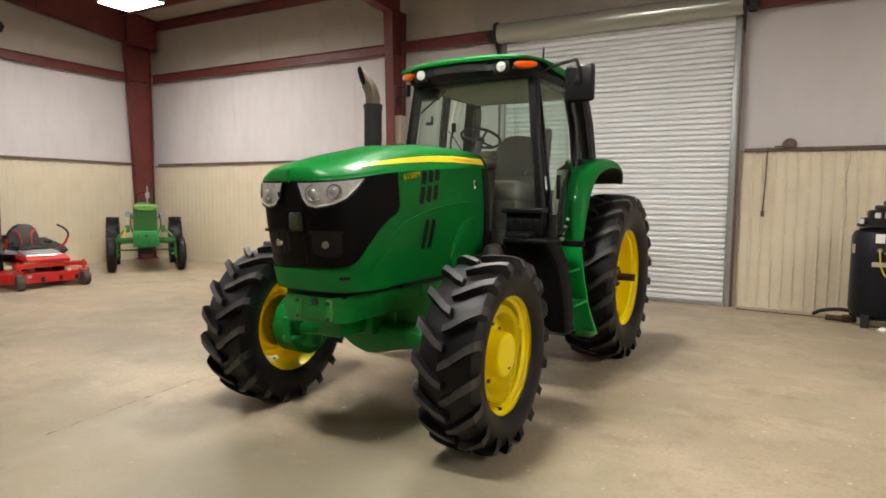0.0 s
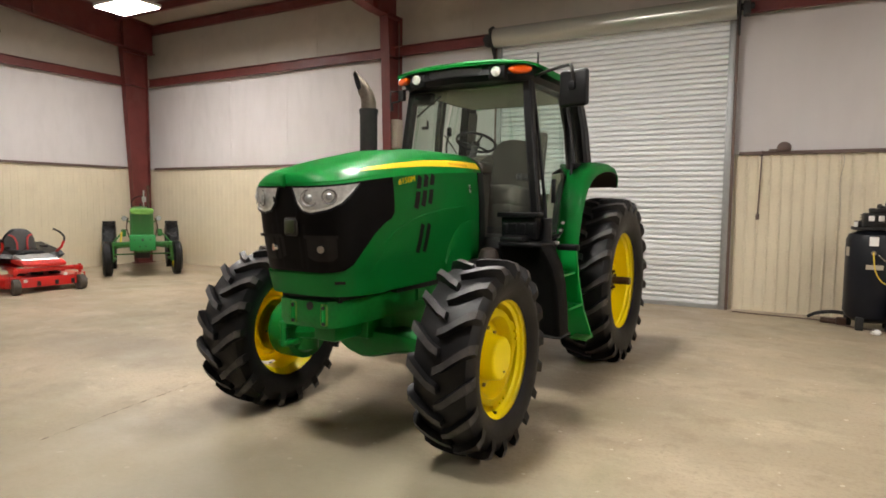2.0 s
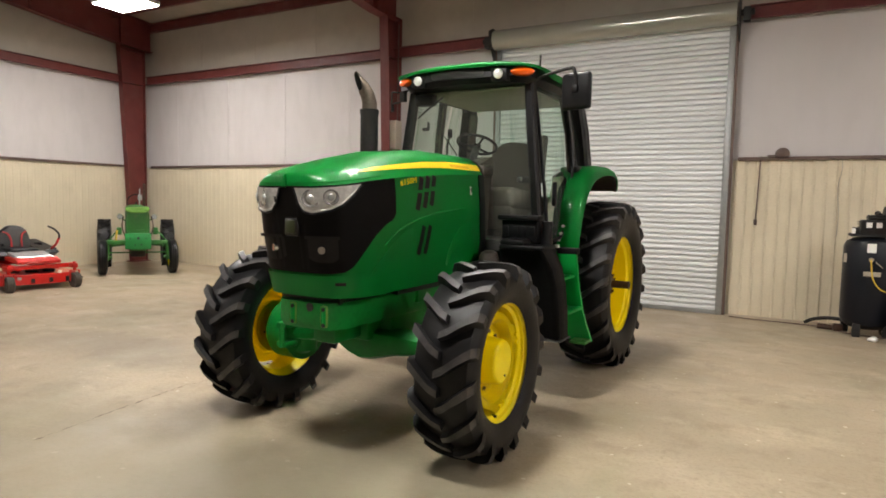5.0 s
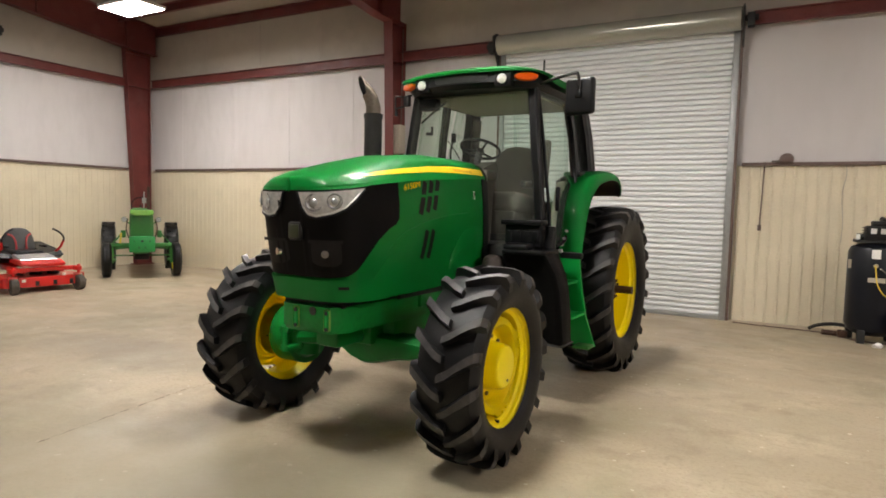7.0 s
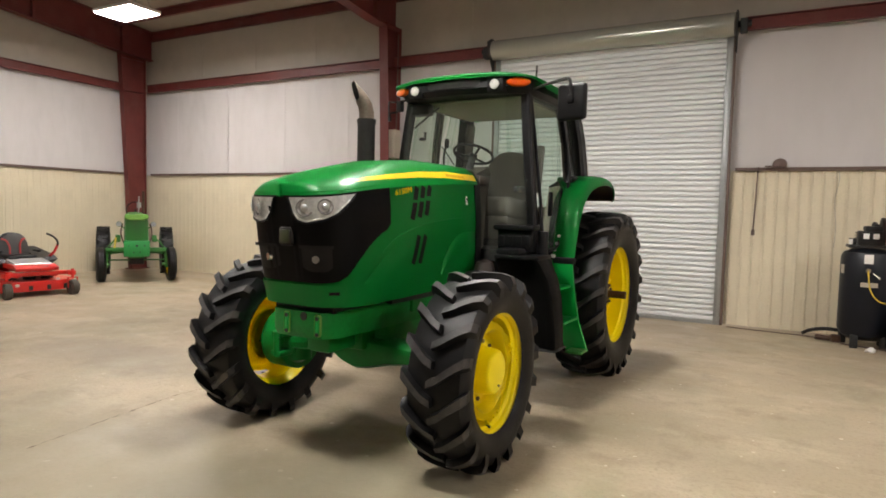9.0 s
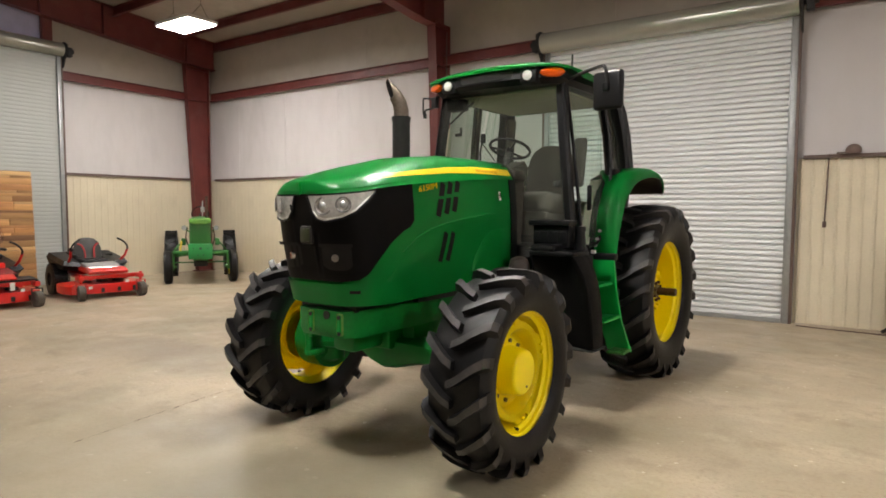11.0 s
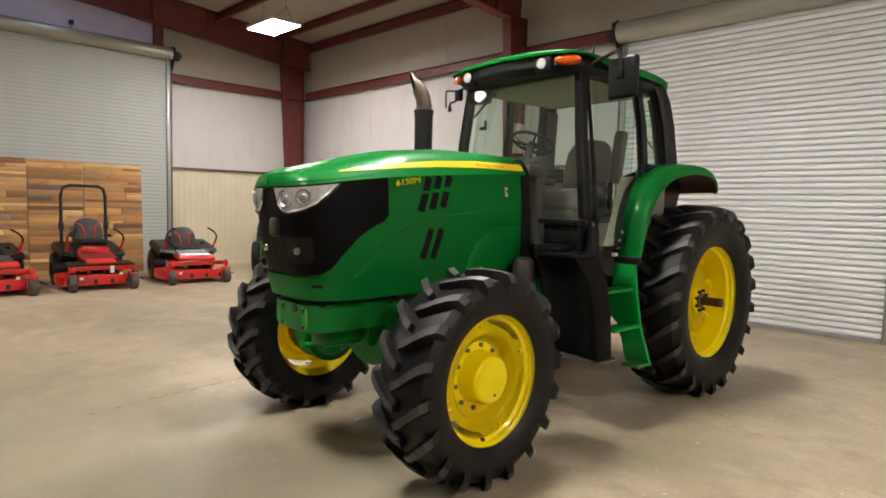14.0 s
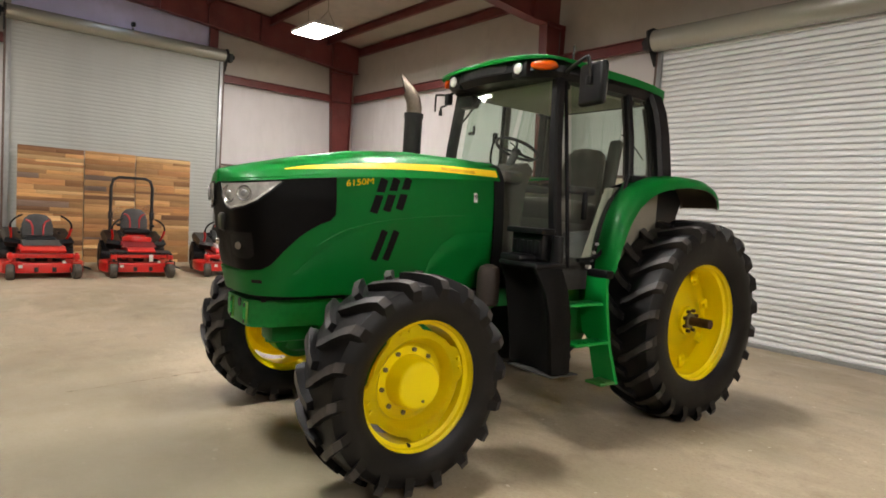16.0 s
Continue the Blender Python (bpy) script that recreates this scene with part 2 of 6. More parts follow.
CRACK = material("crack_dirt", (0.16, 0.12, 0.085), 0.9, vary=0.3, scale=12)
SCUFF = material("grey_rub_mark", (0.36, 0.355, 0.35), 0.7, vary=0.3, scale=25, grain=60)
BEIGE_BOX = material("beige_box", (0.46, 0.41, 0.33), 0.5, vary=0.08)
HOSE_YELLOW = material("yellow_hose", (0.72, 0.52, 0.05), 0.45, vary=0.1)
PAPER = material("white_label", (0.78, 0.77, 0.74), 0.6, vary=0.04)
WOODS = [material("reclaimed_wood", c, 0.6, vary=0.22, scale=2.5, grain=26, bump=0.3, random_tint=0.42, stain=s, stain_scale=4, stain_amount=0.6, stretch=(1, 0.12, 1))
         for c, s in (((0.43, 0.20, 0.07), (0.22, 0.10, 0.04)), ((0.54, 0.29, 0.11), (0.32, 0.16, 0.06)), ((0.66, 0.42, 0.19), (0.44, 0.25, 0.10)),
                      ((0.26, 0.12, 0.05), (0.14, 0.065, 0.03)), ((0.19, 0.125, 0.09), (0.10, 0.065, 0.05)))]
GLASS = glazing("cab_glass", (0.82, 0.92, 0.865), haze=0.035)
POLYCARB = glazing("clear_wrap", (0.9, 0.9, 0.92), 0.15)
LED = glowing("led_panel", (1.0, 0.950, 0.895), 142.0)
SKYLIGHT = glowing("skylight_panel", (0.62, 0.76, 1.0), 1.6)


# ---- mesh tools ----
def finish(bm, angle=32):
    bmesh.ops.recalc_face_normals(bm, faces=bm.faces)
    for f in bm.faces:
        f.smooth = True
    for e in bm.edges:
        if len(e.link_faces) == 2 and e.calc_face_angle(0) > radians(angle):
            e.smooth = False


def mesh_object(name, bm, mats, angle=32):
    finish(bm, angle)
    me = bpy.data.meshes.new(name)
    bm.to_mesh(me)
    bm.free()
    for m in mats if isinstance(mats, (list, tuple)) else (mats,):
        me.materials.append(m)
    return new(name, me)


def part(name, bm, mats, parent=None, label="", angle=32):
    ob = mesh_object(name, bm, mats, angle)
    ob.parent = parent
    if label:
        tagged(ob, label)
    return ob


def share(name, mesh, parent, m):
    ob = new(name, mesh)
    ob.parent = parent
    ob.matrix_basis = m
    return ob


def thing(name, m, label, category, group="", kind=""):
    ob = new(name)
    ob.empty_display_size = 0.1
    ob.matrix_basis = m
    return tagged(ob, label, category, group, kind)


def box(bm, c, s, bevel=0.0, m=None, mi=0, seg=2):
    r = bmesh.ops.create_cube(bm, size=1, matrix=(m or Matrix()) @ Matrix.Translation(c) @ Matrix.Diagonal((*s, 1)))
    faces = set(f for v in r["verts"] for f in v.link_faces)
    if bevel:
        edges = list({e for f in faces for e in f.edges})
        out = bmesh.ops.bevel(bm, geom=edges, offset=bevel, segments=seg, affect="EDGES", profile=0.5)
        faces = set(out["faces"]) | {f for f in faces if f.is_valid}
        faces |= {g for f in list(faces) if f.is_valid for v in f.verts for g in v.link_faces}
    for f in faces:
        if f.is_valid:
            f.material_index = mi
    return bm


def boxes(*specs, bevel=0.0):
    bm = bmesh.new()
    for c, s in specs:
        box(bm, c, s, bevel)
    return bm


def rod(bm, a, b, r, seg=12, r2=None, mi=0):
    a, b = Vector(a), Vector(b)
    m = Matrix.Translation((a + b) / 2) @ (b - a).to_track_quat("Z", "Y").to_matrix().to_4x4()
    out = bmesh.ops.create_cone(bm, cap_ends=True, segments=seg, radius1=r, radius2=r if r2 is None else r2, depth=(b - a).length, matrix=m)
    for v in out["verts"]:
        for f in v.link_faces:
            f.material_index = mi
    return bm


def smooth_path(pts, steps=6):
    pts = [Vector(p) for p in pts]
    out = []
    for i in range(len(pts) - 1):
        p0, p1, p2, p3 = pts[max(i - 1, 0)], pts[i], pts[i + 1], pts[min(i + 2, len(pts) - 1)]
        for k in range(steps):
            t = k / steps
            out.append(0.5 * (2 * p1 + (p2 - p0) * t + (2 * p0 - 5 * p1 + 4 * p2 - p3) * t * t + (3 * p1 - p0 - 3 * p2 + p3) * t ** 3))
    return out + [pts[-1]]


def tube(bm, pts, r, seg=8, curved=True, mi=0):
    path = smooth_path(pts) if curved and len(pts) > 2 else [Vector(p) for p in pts]
    rings, up = [], Vector((0.13, 0.21, 1)).normalized()
    for i, p in enumerate(path):
        d = (path[min(i + 1, len(path) - 1)] - path[max(i - 1, 0)]).normalized()
        x = d.cross(up)
        x = x.normalized() if x.length > 1e-4 else Vector((1, 0, 0))
        y = x.cross(d).normalized()
        rad = r[i * len(r) // len(path)] if isinstance(r, (list, tuple)) else r
        rings.append([bm.verts.new(p + rad * (math.cos(a) * x + math.sin(a) * y)) for a in (2 * math.pi * k / seg for k in range(seg))])
    for a, b in zip(rings, rings[1:]):
        for k in range(seg):
            bm.faces.new((a[k], a[(k + 1) % seg], b[(k + 1) % seg], b[k])).material_index = mi
    bm.faces.new(rings[0][::-1]).material_index = mi
    bm.faces.new(rings[-1]).material_index = mi
    return bm


def grid(bm, rows, close_u=False, mi=0):
    vs = [[bm.verts.new(p) for p in row] for row in rows]
    pairs = list(zip(vs, vs[1:])) + ([(vs[-1], vs[0])] if close_u else [])
    for a, b in pairs:
        for k in range(len(a) - 1):
            bm.faces.new((a[k], a[k + 1], b[k + 1], b[k])).material_index = mi
    return vs


def loft(bm, rings, caps=True, mi=0):
    vs = [[bm.verts.new(p) for p in ring] for ring in rings]
    n = len(vs[0])
    for a, b in zip(vs, vs[1:]):
        for k in range(n):
            bm.faces.new((a[k], a[(k + 1) % n], b[(k + 1) % n], b[k])).material_index = mi
    if caps:
        bm.faces.new(vs[0][::-1]).material_index = mi
        bm.faces.new(vs[-1]).material_index = mi
    return bm


def prism(bm, poly, axis, lo, hi, mi=0):
    """A flat outline in the two other axes, pulled along axis from lo to hi."""
    def at(p, h):
        q = list(p)
        q.insert("xyz".index(axis), h)
        return q
    return loft(bm, [[at(p, lo) for p in poly], [at(p, hi) for p in poly]], True, mi)


def lathe(bm, profile, seg=48, axis="y", mi=0):
    """profile: (offset along the axis, radius); turned round the y or z axis."""
    rows = []
    for k in range(seg):
        a = 2 * math.pi * k / seg
        rows.append([(r * math.sin(a), h, r * math.cos(a)) if axis == "y" else (r * math.cos(a), r * math.sin(a), h) for h, r in profile])
    return grid(bm, rows, True, mi)


def lerp(table, x):
    return float(np.interp(x, [a for a, _ in table], [b for _, b in table]))


# ---- the hall ----
def structure(name, bm, mats, label, category):
    return tagged(mesh_object(name, bm, mats), label, category, kind="structure")


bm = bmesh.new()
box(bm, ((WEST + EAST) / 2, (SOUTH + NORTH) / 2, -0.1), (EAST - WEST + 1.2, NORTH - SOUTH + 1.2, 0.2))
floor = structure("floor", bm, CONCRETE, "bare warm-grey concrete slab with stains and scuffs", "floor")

DOOR_N = (-4.5, -0.71, 4.55)      # north door: x from, x to, height
DOOR_W = (2.6, 6.86, 5.0)         # west door: y from, y to, height
BACK_N, BACK_W = NORTH + 0.2, WEST - 0.2
WAIN = 2.44

# outer skins with the door openings through them
bm = bmesh.new()
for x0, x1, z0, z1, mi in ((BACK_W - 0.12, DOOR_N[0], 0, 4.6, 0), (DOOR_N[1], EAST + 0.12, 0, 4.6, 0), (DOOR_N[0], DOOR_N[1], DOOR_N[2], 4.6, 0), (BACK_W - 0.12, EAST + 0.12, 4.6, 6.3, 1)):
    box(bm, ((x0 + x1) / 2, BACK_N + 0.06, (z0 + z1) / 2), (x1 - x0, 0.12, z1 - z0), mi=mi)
wall_north = structure("wall_north", bm, (VINYL, VINYL_UP), "insulated steel wall lined with white vinyl", "wall")
bm = bmesh.new()
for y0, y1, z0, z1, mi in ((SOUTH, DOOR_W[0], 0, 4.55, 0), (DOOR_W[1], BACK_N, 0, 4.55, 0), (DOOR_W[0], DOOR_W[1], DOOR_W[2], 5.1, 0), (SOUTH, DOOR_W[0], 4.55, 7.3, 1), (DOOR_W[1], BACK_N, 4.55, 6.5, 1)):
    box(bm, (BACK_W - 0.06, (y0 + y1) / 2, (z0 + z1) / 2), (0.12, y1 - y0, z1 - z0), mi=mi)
# lining above the door, tinted as if lit blue by the skylight
box(bm, (BACK_W - 0.06, (DOOR_W[0] + DOOR_W[1]) / 2, 6.15), (0.12, DOOR_W[1] - DOOR_W[0], 2.1), mi=2)
wall_west = structure("wall_west", bm, (VINYL, VINYL_UP, LILAC), "insulated steel gable wall lined with white vinyl", "wall")
bm = boxes(((EAST + 0.06, (SOUTH + BACK_N) / 2, 3.6), (0.12, BACK_N - SOUTH, 7.2)))
structure("wall_east", bm, VINYL, "insulated steel gable wall lined with white vinyl", "wall")
bm = boxes((((WEST + EAST) / 2, SOUTH - 0.06, 3.1), (EAST - WEST, 0.12, 6.2)))
structure("wall_south", bm, VINYL, "insulated steel wall lined with white vinyl", "wall")

bm = bmesh.new()
for y0, y1 in ((RIDGE_Y, BACK_N + 0.2), (SOUTH - 0.2, RIDGE_Y)):
    a, b = roof_z(y0), roof_z(y1)
    loft(bm, [[(x, y0, a), (x, y1, b), (x, y1, b + 0.1), (x, y0, a + 0.1)] for x in (WEST - 0.4, EAST + 0.2)])
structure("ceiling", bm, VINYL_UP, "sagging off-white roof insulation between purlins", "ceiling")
bm = boxes(((-11.6, 4.7, roof_z(4.7) - 0.03), (5.0, 0.75, 0.03)))
bmesh.ops.rotate(bm, verts=bm.verts, cent=(-11.6, 4.7, roof_z(4.7) - 0.03), matrix=Matrix.Rotation(-math.atan(SLOPE), 3, "X"))
structure("skylight", bm, SKYLIGHT, "translucent bluish daylight roof panel", "skylight")

# liner seams: narrow strips of tape, barely proud
bm = bmesh.new()
for x in (-13.5, -11.7, -9.9, -8.1, 1.1, 2.9):
    box(bm, (x, BACK_N - 0.002, 3.5), (0.05, 0.008, 2.05))
for x in (-12.6, -10.8, -9.0, -5.2, -3.4, -1.6, 0.2):
    box(bm, (x, BACK_N - 0.002, 5.3), (0.03, 0.008, 1.2), mi=1)
structure("seam_tape_north", bm, (VINYL, VINYL_UP), "taped seams of the wall liner", "trim")

# girts, eave strut, purlins: cold-formed channels
def channel(bm, a, b, depth, flange, axis):
    """A C channel from a to b; the web stands upright."""
    a, b = Vector(a), Vector(b)
    mid, ln = (a + b) / 2, (b - a).length
    if axis == "x":
        box(bm, mid, (ln, 0.012, depth))
        for s in (1, -1):
            box(bm, mid + Vector((0, -flange / 2, s * (depth / 2 - 0.006))), (ln, flange, 0.012))
    else:
        box(bm, mid, (0.012, ln, depth))
        for s in (1, -1):
            box(bm, mid + Vector((flange / 2, 0, s * (depth / 2 - 0.006))), (flange, ln, 0.012))


def beam(name, spans, depth, flange, axis, label):
    bm = bmesh.new()
    for a, b in spans:
        channel(bm, a, b, depth, flange, axis)
    return structure(name, bm, OXIDE, label, "beam")


GIRT_N, GIRT_W = 4.67, 4.62
beam("girt_north", [((WEST, NORTH + 0.08, GIRT_N), (-4.75, NORTH + 0.08, GIRT_N)), ((-0.45, NORTH + 0.08, GIRT_N), (EAST, NORTH + 0.08, GIRT_N))], 0.2, 0.07, "x", "dark red steel wall girt")
beam("girt_west", [((WEST - 0.08, DOOR_W[1] + 0.05, GIRT_W), (WEST - 0.08, 10.1, GIRT_W)), ((WEST - 0.08, SOUTH, GIRT_W), (WEST - 0.08, DOOR_W[0] - 0.1, GIRT_W))], 0.2, 0.07, "y", "dark red steel wall girt")
beam("eave_strut", [((WEST, BACK_N - 0.06, 6.0), (EAST, BACK_N - 0.06, 6.0))], 0.22, 0.09, "x", "dark red steel eave strut")
for i, y in enumerate((9.75, 8.1, 6.5, 4.95, 3.4, 1.8, 0.2, -1.8, -3.4, -5.0, -6.6, -8.2, -9.8, -11.4)):
    z = roof_z(y) - 0.11
    beam("purlin", [((WEST, y, z), (EAST, y, z))], 0.2, 0.07, "x", "dark red steel roof purlin")


def frame_column(name, x, y_out, inner, flange, label):
    """A tapered welded column; inner: (z, y of the inner flange)."""
    bm = bmesh.new()
    zs = [z for z, _ in inner]
    ys = [y for _, y in inner]
    loft(bm, [[(x - 0.006, y, z) for z, y in zip(zs, ys)] + [(x - 0.006, y_out, z) for z in zs[::-1]], [(x + 0.006, y, z) for z, y in zip(zs, ys)] + [(x + 0.006, y_out, z) for z in zs[::-1]]])
    for i in range(len(zs) - 1):
        loft(bm, [[(x - flange / 2, ys[k], zs[k]), (x + flange / 2, ys[k], zs[k]), (x + flange / 2, ys[k] + 0.014, zs[k]), (x - flange / 2, ys[k] + 0.014, zs[k])] for k in (i, i + 1)])
    box(bm, (x, y_out, (zs[0] + zs[-1]) / 2), (flange, 0.014, zs[-1] - zs[0]))
    box(bm, (x, (ys[0] + y_out) / 2, 0.012), (flange + 0.1, y_out - ys[0] + 0.1, 0.02))
    for z in (GIRT_N - 0.13, 5.35):
        yy = float(np.interp(z, zs, ys))
        box(bm, (x, (yy + y_out) / 2, z), (flange * 0.9, y_out - yy, 0.012))
    return structure(name, bm, OXIDE, label, "column")


def rafter(name, x, bottom, flange):
    """A tapered welded roof beam; bottom: (y, z of its lower flange), top along the roof."""
    bm = bmesh.new()
    ys = [y for y, _ in bottom]
    zs = [z for _, z in bottom]
    tops = [roof_z(y) - 0.012 for y in ys]
    loft(bm, [[(s, y, z) for y, z in zip(ys, zs)] + [(s, y, t) for y, t in zip(ys[::-1], tops[::-1])] for s in (x - 0.006, x + 0.006)])
    for edge in (zs, tops):
        for i in range(len(ys) - 1):
            loft(bm, [[(x - flange / 2, ys[k], edge[k] - 0.014), (x + flange / 2, ys[k], edge[k] - 0.014), (x + flange / 2, ys[k], edge[k]), (x - flange / 2, ys[k], edge[k])] for k in (i, i + 1)])
    for y in ys[1:-1]:
        z0, z1 = lerp(bottom[::-1] if ys[0] > ys[-1] else bottom, y), roof_z(y) - 0.03
        box(bm, (x, y, (z0 + z1) / 2), (flange * 0.9, 0.012, z1 - z0))
    return structure(name, bm, OXIDE, "tapered dark red steel roof beam", "beam")


frame_column("column_corner", -14.52, 10.63, ((0, 10.22), (2.4, 10.12), (4.6, 10.0), (5.5, 9.95)), 0.16, "tapered dark red steel corner column")
frame_column("column_north", -6.87, BACK_N - 0.02, ((0, 10.5), (2.4, 10.44), (4.4, 10.36), (5.36, 10.3)), 0.20, "tapered dark red steel column with a bolted haunch")
frame_column("column_east", 3.0, BACK_N - 0.02, ((0, 10.3), (2.4, 10.24), (4.4, 10.15), (5.36, 10.08)), 0.24, "tapered dark red steel column with a bolted haunch")
rafter("rafter_west", -14.38, ((BACK_N - 0.1, 5.4), (9.9, 5.44), (7.81, 5.66), (6.5, 5.80), (5.4, 5.9), (4.0, 5.99), (RIDGE_Y, 6.45), (SOUTH, 5.5)), 0.2)
for x in (-6.87, 3.0):
    rafter("rafter_main", x, ((BACK_N - 0.1, 5.3), (9.95, 5.3), (8.4, 5.44), (5.0, 5.85), (RIDGE_Y, 6.4), (SOUTH, 5.4)), 0.24)
bm = boxes(((WEST - 0.1, 6.72, 5.5), (0.12, 0.2, 0.9)))
structure("post_stub", bm, OXIDE, "short dark red steel post over the door", "column")


# ---- ceiling lamps ----
def high_bay(x, y):
    t = thing("ceiling_lamp", pose(x, y, 5.25), "rectangular white LED high-bay lamp hung on wires", "lamp", "high-bay lamps")
    bm = bmesh.new()
    box(bm, (0, 0, 0.05), (1.08, 0.66, 0.06), 0.01)
    part("housing", bm, PAPER, t)
    bm = bmesh.new()
    box(bm, (0, 0, 0.014), (1.03, 0.61, 0.012), 0.003)
    part("diffuser", bm, LED, t, "glowing white diffuser")
    for sx in (-0.45, 0.45):
        bm = bmesh.new()
        tube(bm, ((sx, 0.2, 0.08), (sx, 0.02, 0.35), (sx, 0, roof_z(y) - 5.3)), 0.004, 6, False)
        tube(bm, ((sx, -0.2, 0.08), (sx, 0.02, 0.35)), 0.004, 6, False)
        part("hanger_wire", bm, BLACK_IRON, t)
    return t


# (-10.88, -0.2) and (5.6, 1.8) are unseen, added to brighten wood panels and bonnet flank
for lx, ly in ((-10.88, 7.65), (-10.88, -0.2), (-2.65, 5.7), (-2.65, 1.8), (5.6, 5.7), (5.6, 1.8)):
    high_bay(lx, ly)


# ---- wainscot ----
def ribbed_panel(width, deep):
    """One sheet: six trapezoid ribs, thickness by folding."""
    prof, k = [], width / 6
    for i in range(6):
        a = i * k
        prof += [(a, 0), (a + 0.02, 0), (a + 0.036, deep), (a + 0.052, deep), (a + 0.068, 0)]
    prof.append((width, 0))
    bm = bmesh.new()
    grid(bm, [[(x, -d - 0.004, z) for z in (0.0, WAIN)] for x, d in prof])
    grid(bm, [[(x, -d, z) for z in (0.0, WAIN)] for x, d in prof])
    finish(bm, 15)
    me = bpy.data.meshes.new("panel")
    bm.to_mesh(me)
    bm.free()
    me.materials.append(WAINSCOT)
    return me


PANEL, DEEP_PANEL = ribbed_panel(0.9144, 0.006), ribbed_panel(0.9144, 0.014)
wainscot_north = structure("wainscot_north", boxes((((WEST + DOOR_N[0]) / 2 - 0.1, BACK_N - 0.05, WAIN + 0.02), (DOOR_N[0] - WEST - 0.3, 0.07, 0.05)), (((DOOR_N[1] + EAST) / 2 + 0.1, BACK_N - 0.05, WAIN + 0.02), (EAST - DOOR_N[1] - 0.2, 0.07, 0.05))), BROWN_TRIM, "beige ribbed steel wainscot with a brown cap", "wainscot")
x = DOOR_N[0] - 0.18 - 0.9144
while x > WEST - 0.9:
    share("panel", PANEL, wainscot_north, Matrix.Translation((x, BACK_N - 0.025, 0.0)))
    x -= 0.9144
x = DOOR_N[1] + 0.135
while x < EAST:
    share("panel", DEEP_PANEL, wainscot_north, Matrix.Translation((x, BACK_N - 0.025, 0.0)))
    x += 0.9144
wainscot_west = structure("wainscot_west", boxes(((BACK_W + 0.05, (DOOR_W[1] + NORTH) / 2 + 0.1, WAIN + 0.02), (0.07, NORTH - DOOR_W[1], 0.05)), ((BACK_W + 0.05, (DOOR_W[0] + SOUTH) / 2 - 0.1, WAIN + 0.02), (0.07, DOOR_W[0] - SOUTH - 0.2, 0.05))), BROWN_TRIM, "beige ribbed steel wainscot with a brown cap", "wainscot")
y = DOOR_W[1] + 0.16
while y < NORTH:
    share("panel", PANEL, wainscot_west, pose(BACK_W + 0.025, y, 0, 0, 0, 90))
    y += 0.9144
y = DOOR_W[0] - 0.16 - 0.9144
while y > SOUTH:
    share("panel", PANEL, wainscot_west, pose(BACK_W + 0.025, y, 0, 0, 0, 90))
    y -= 0.9144


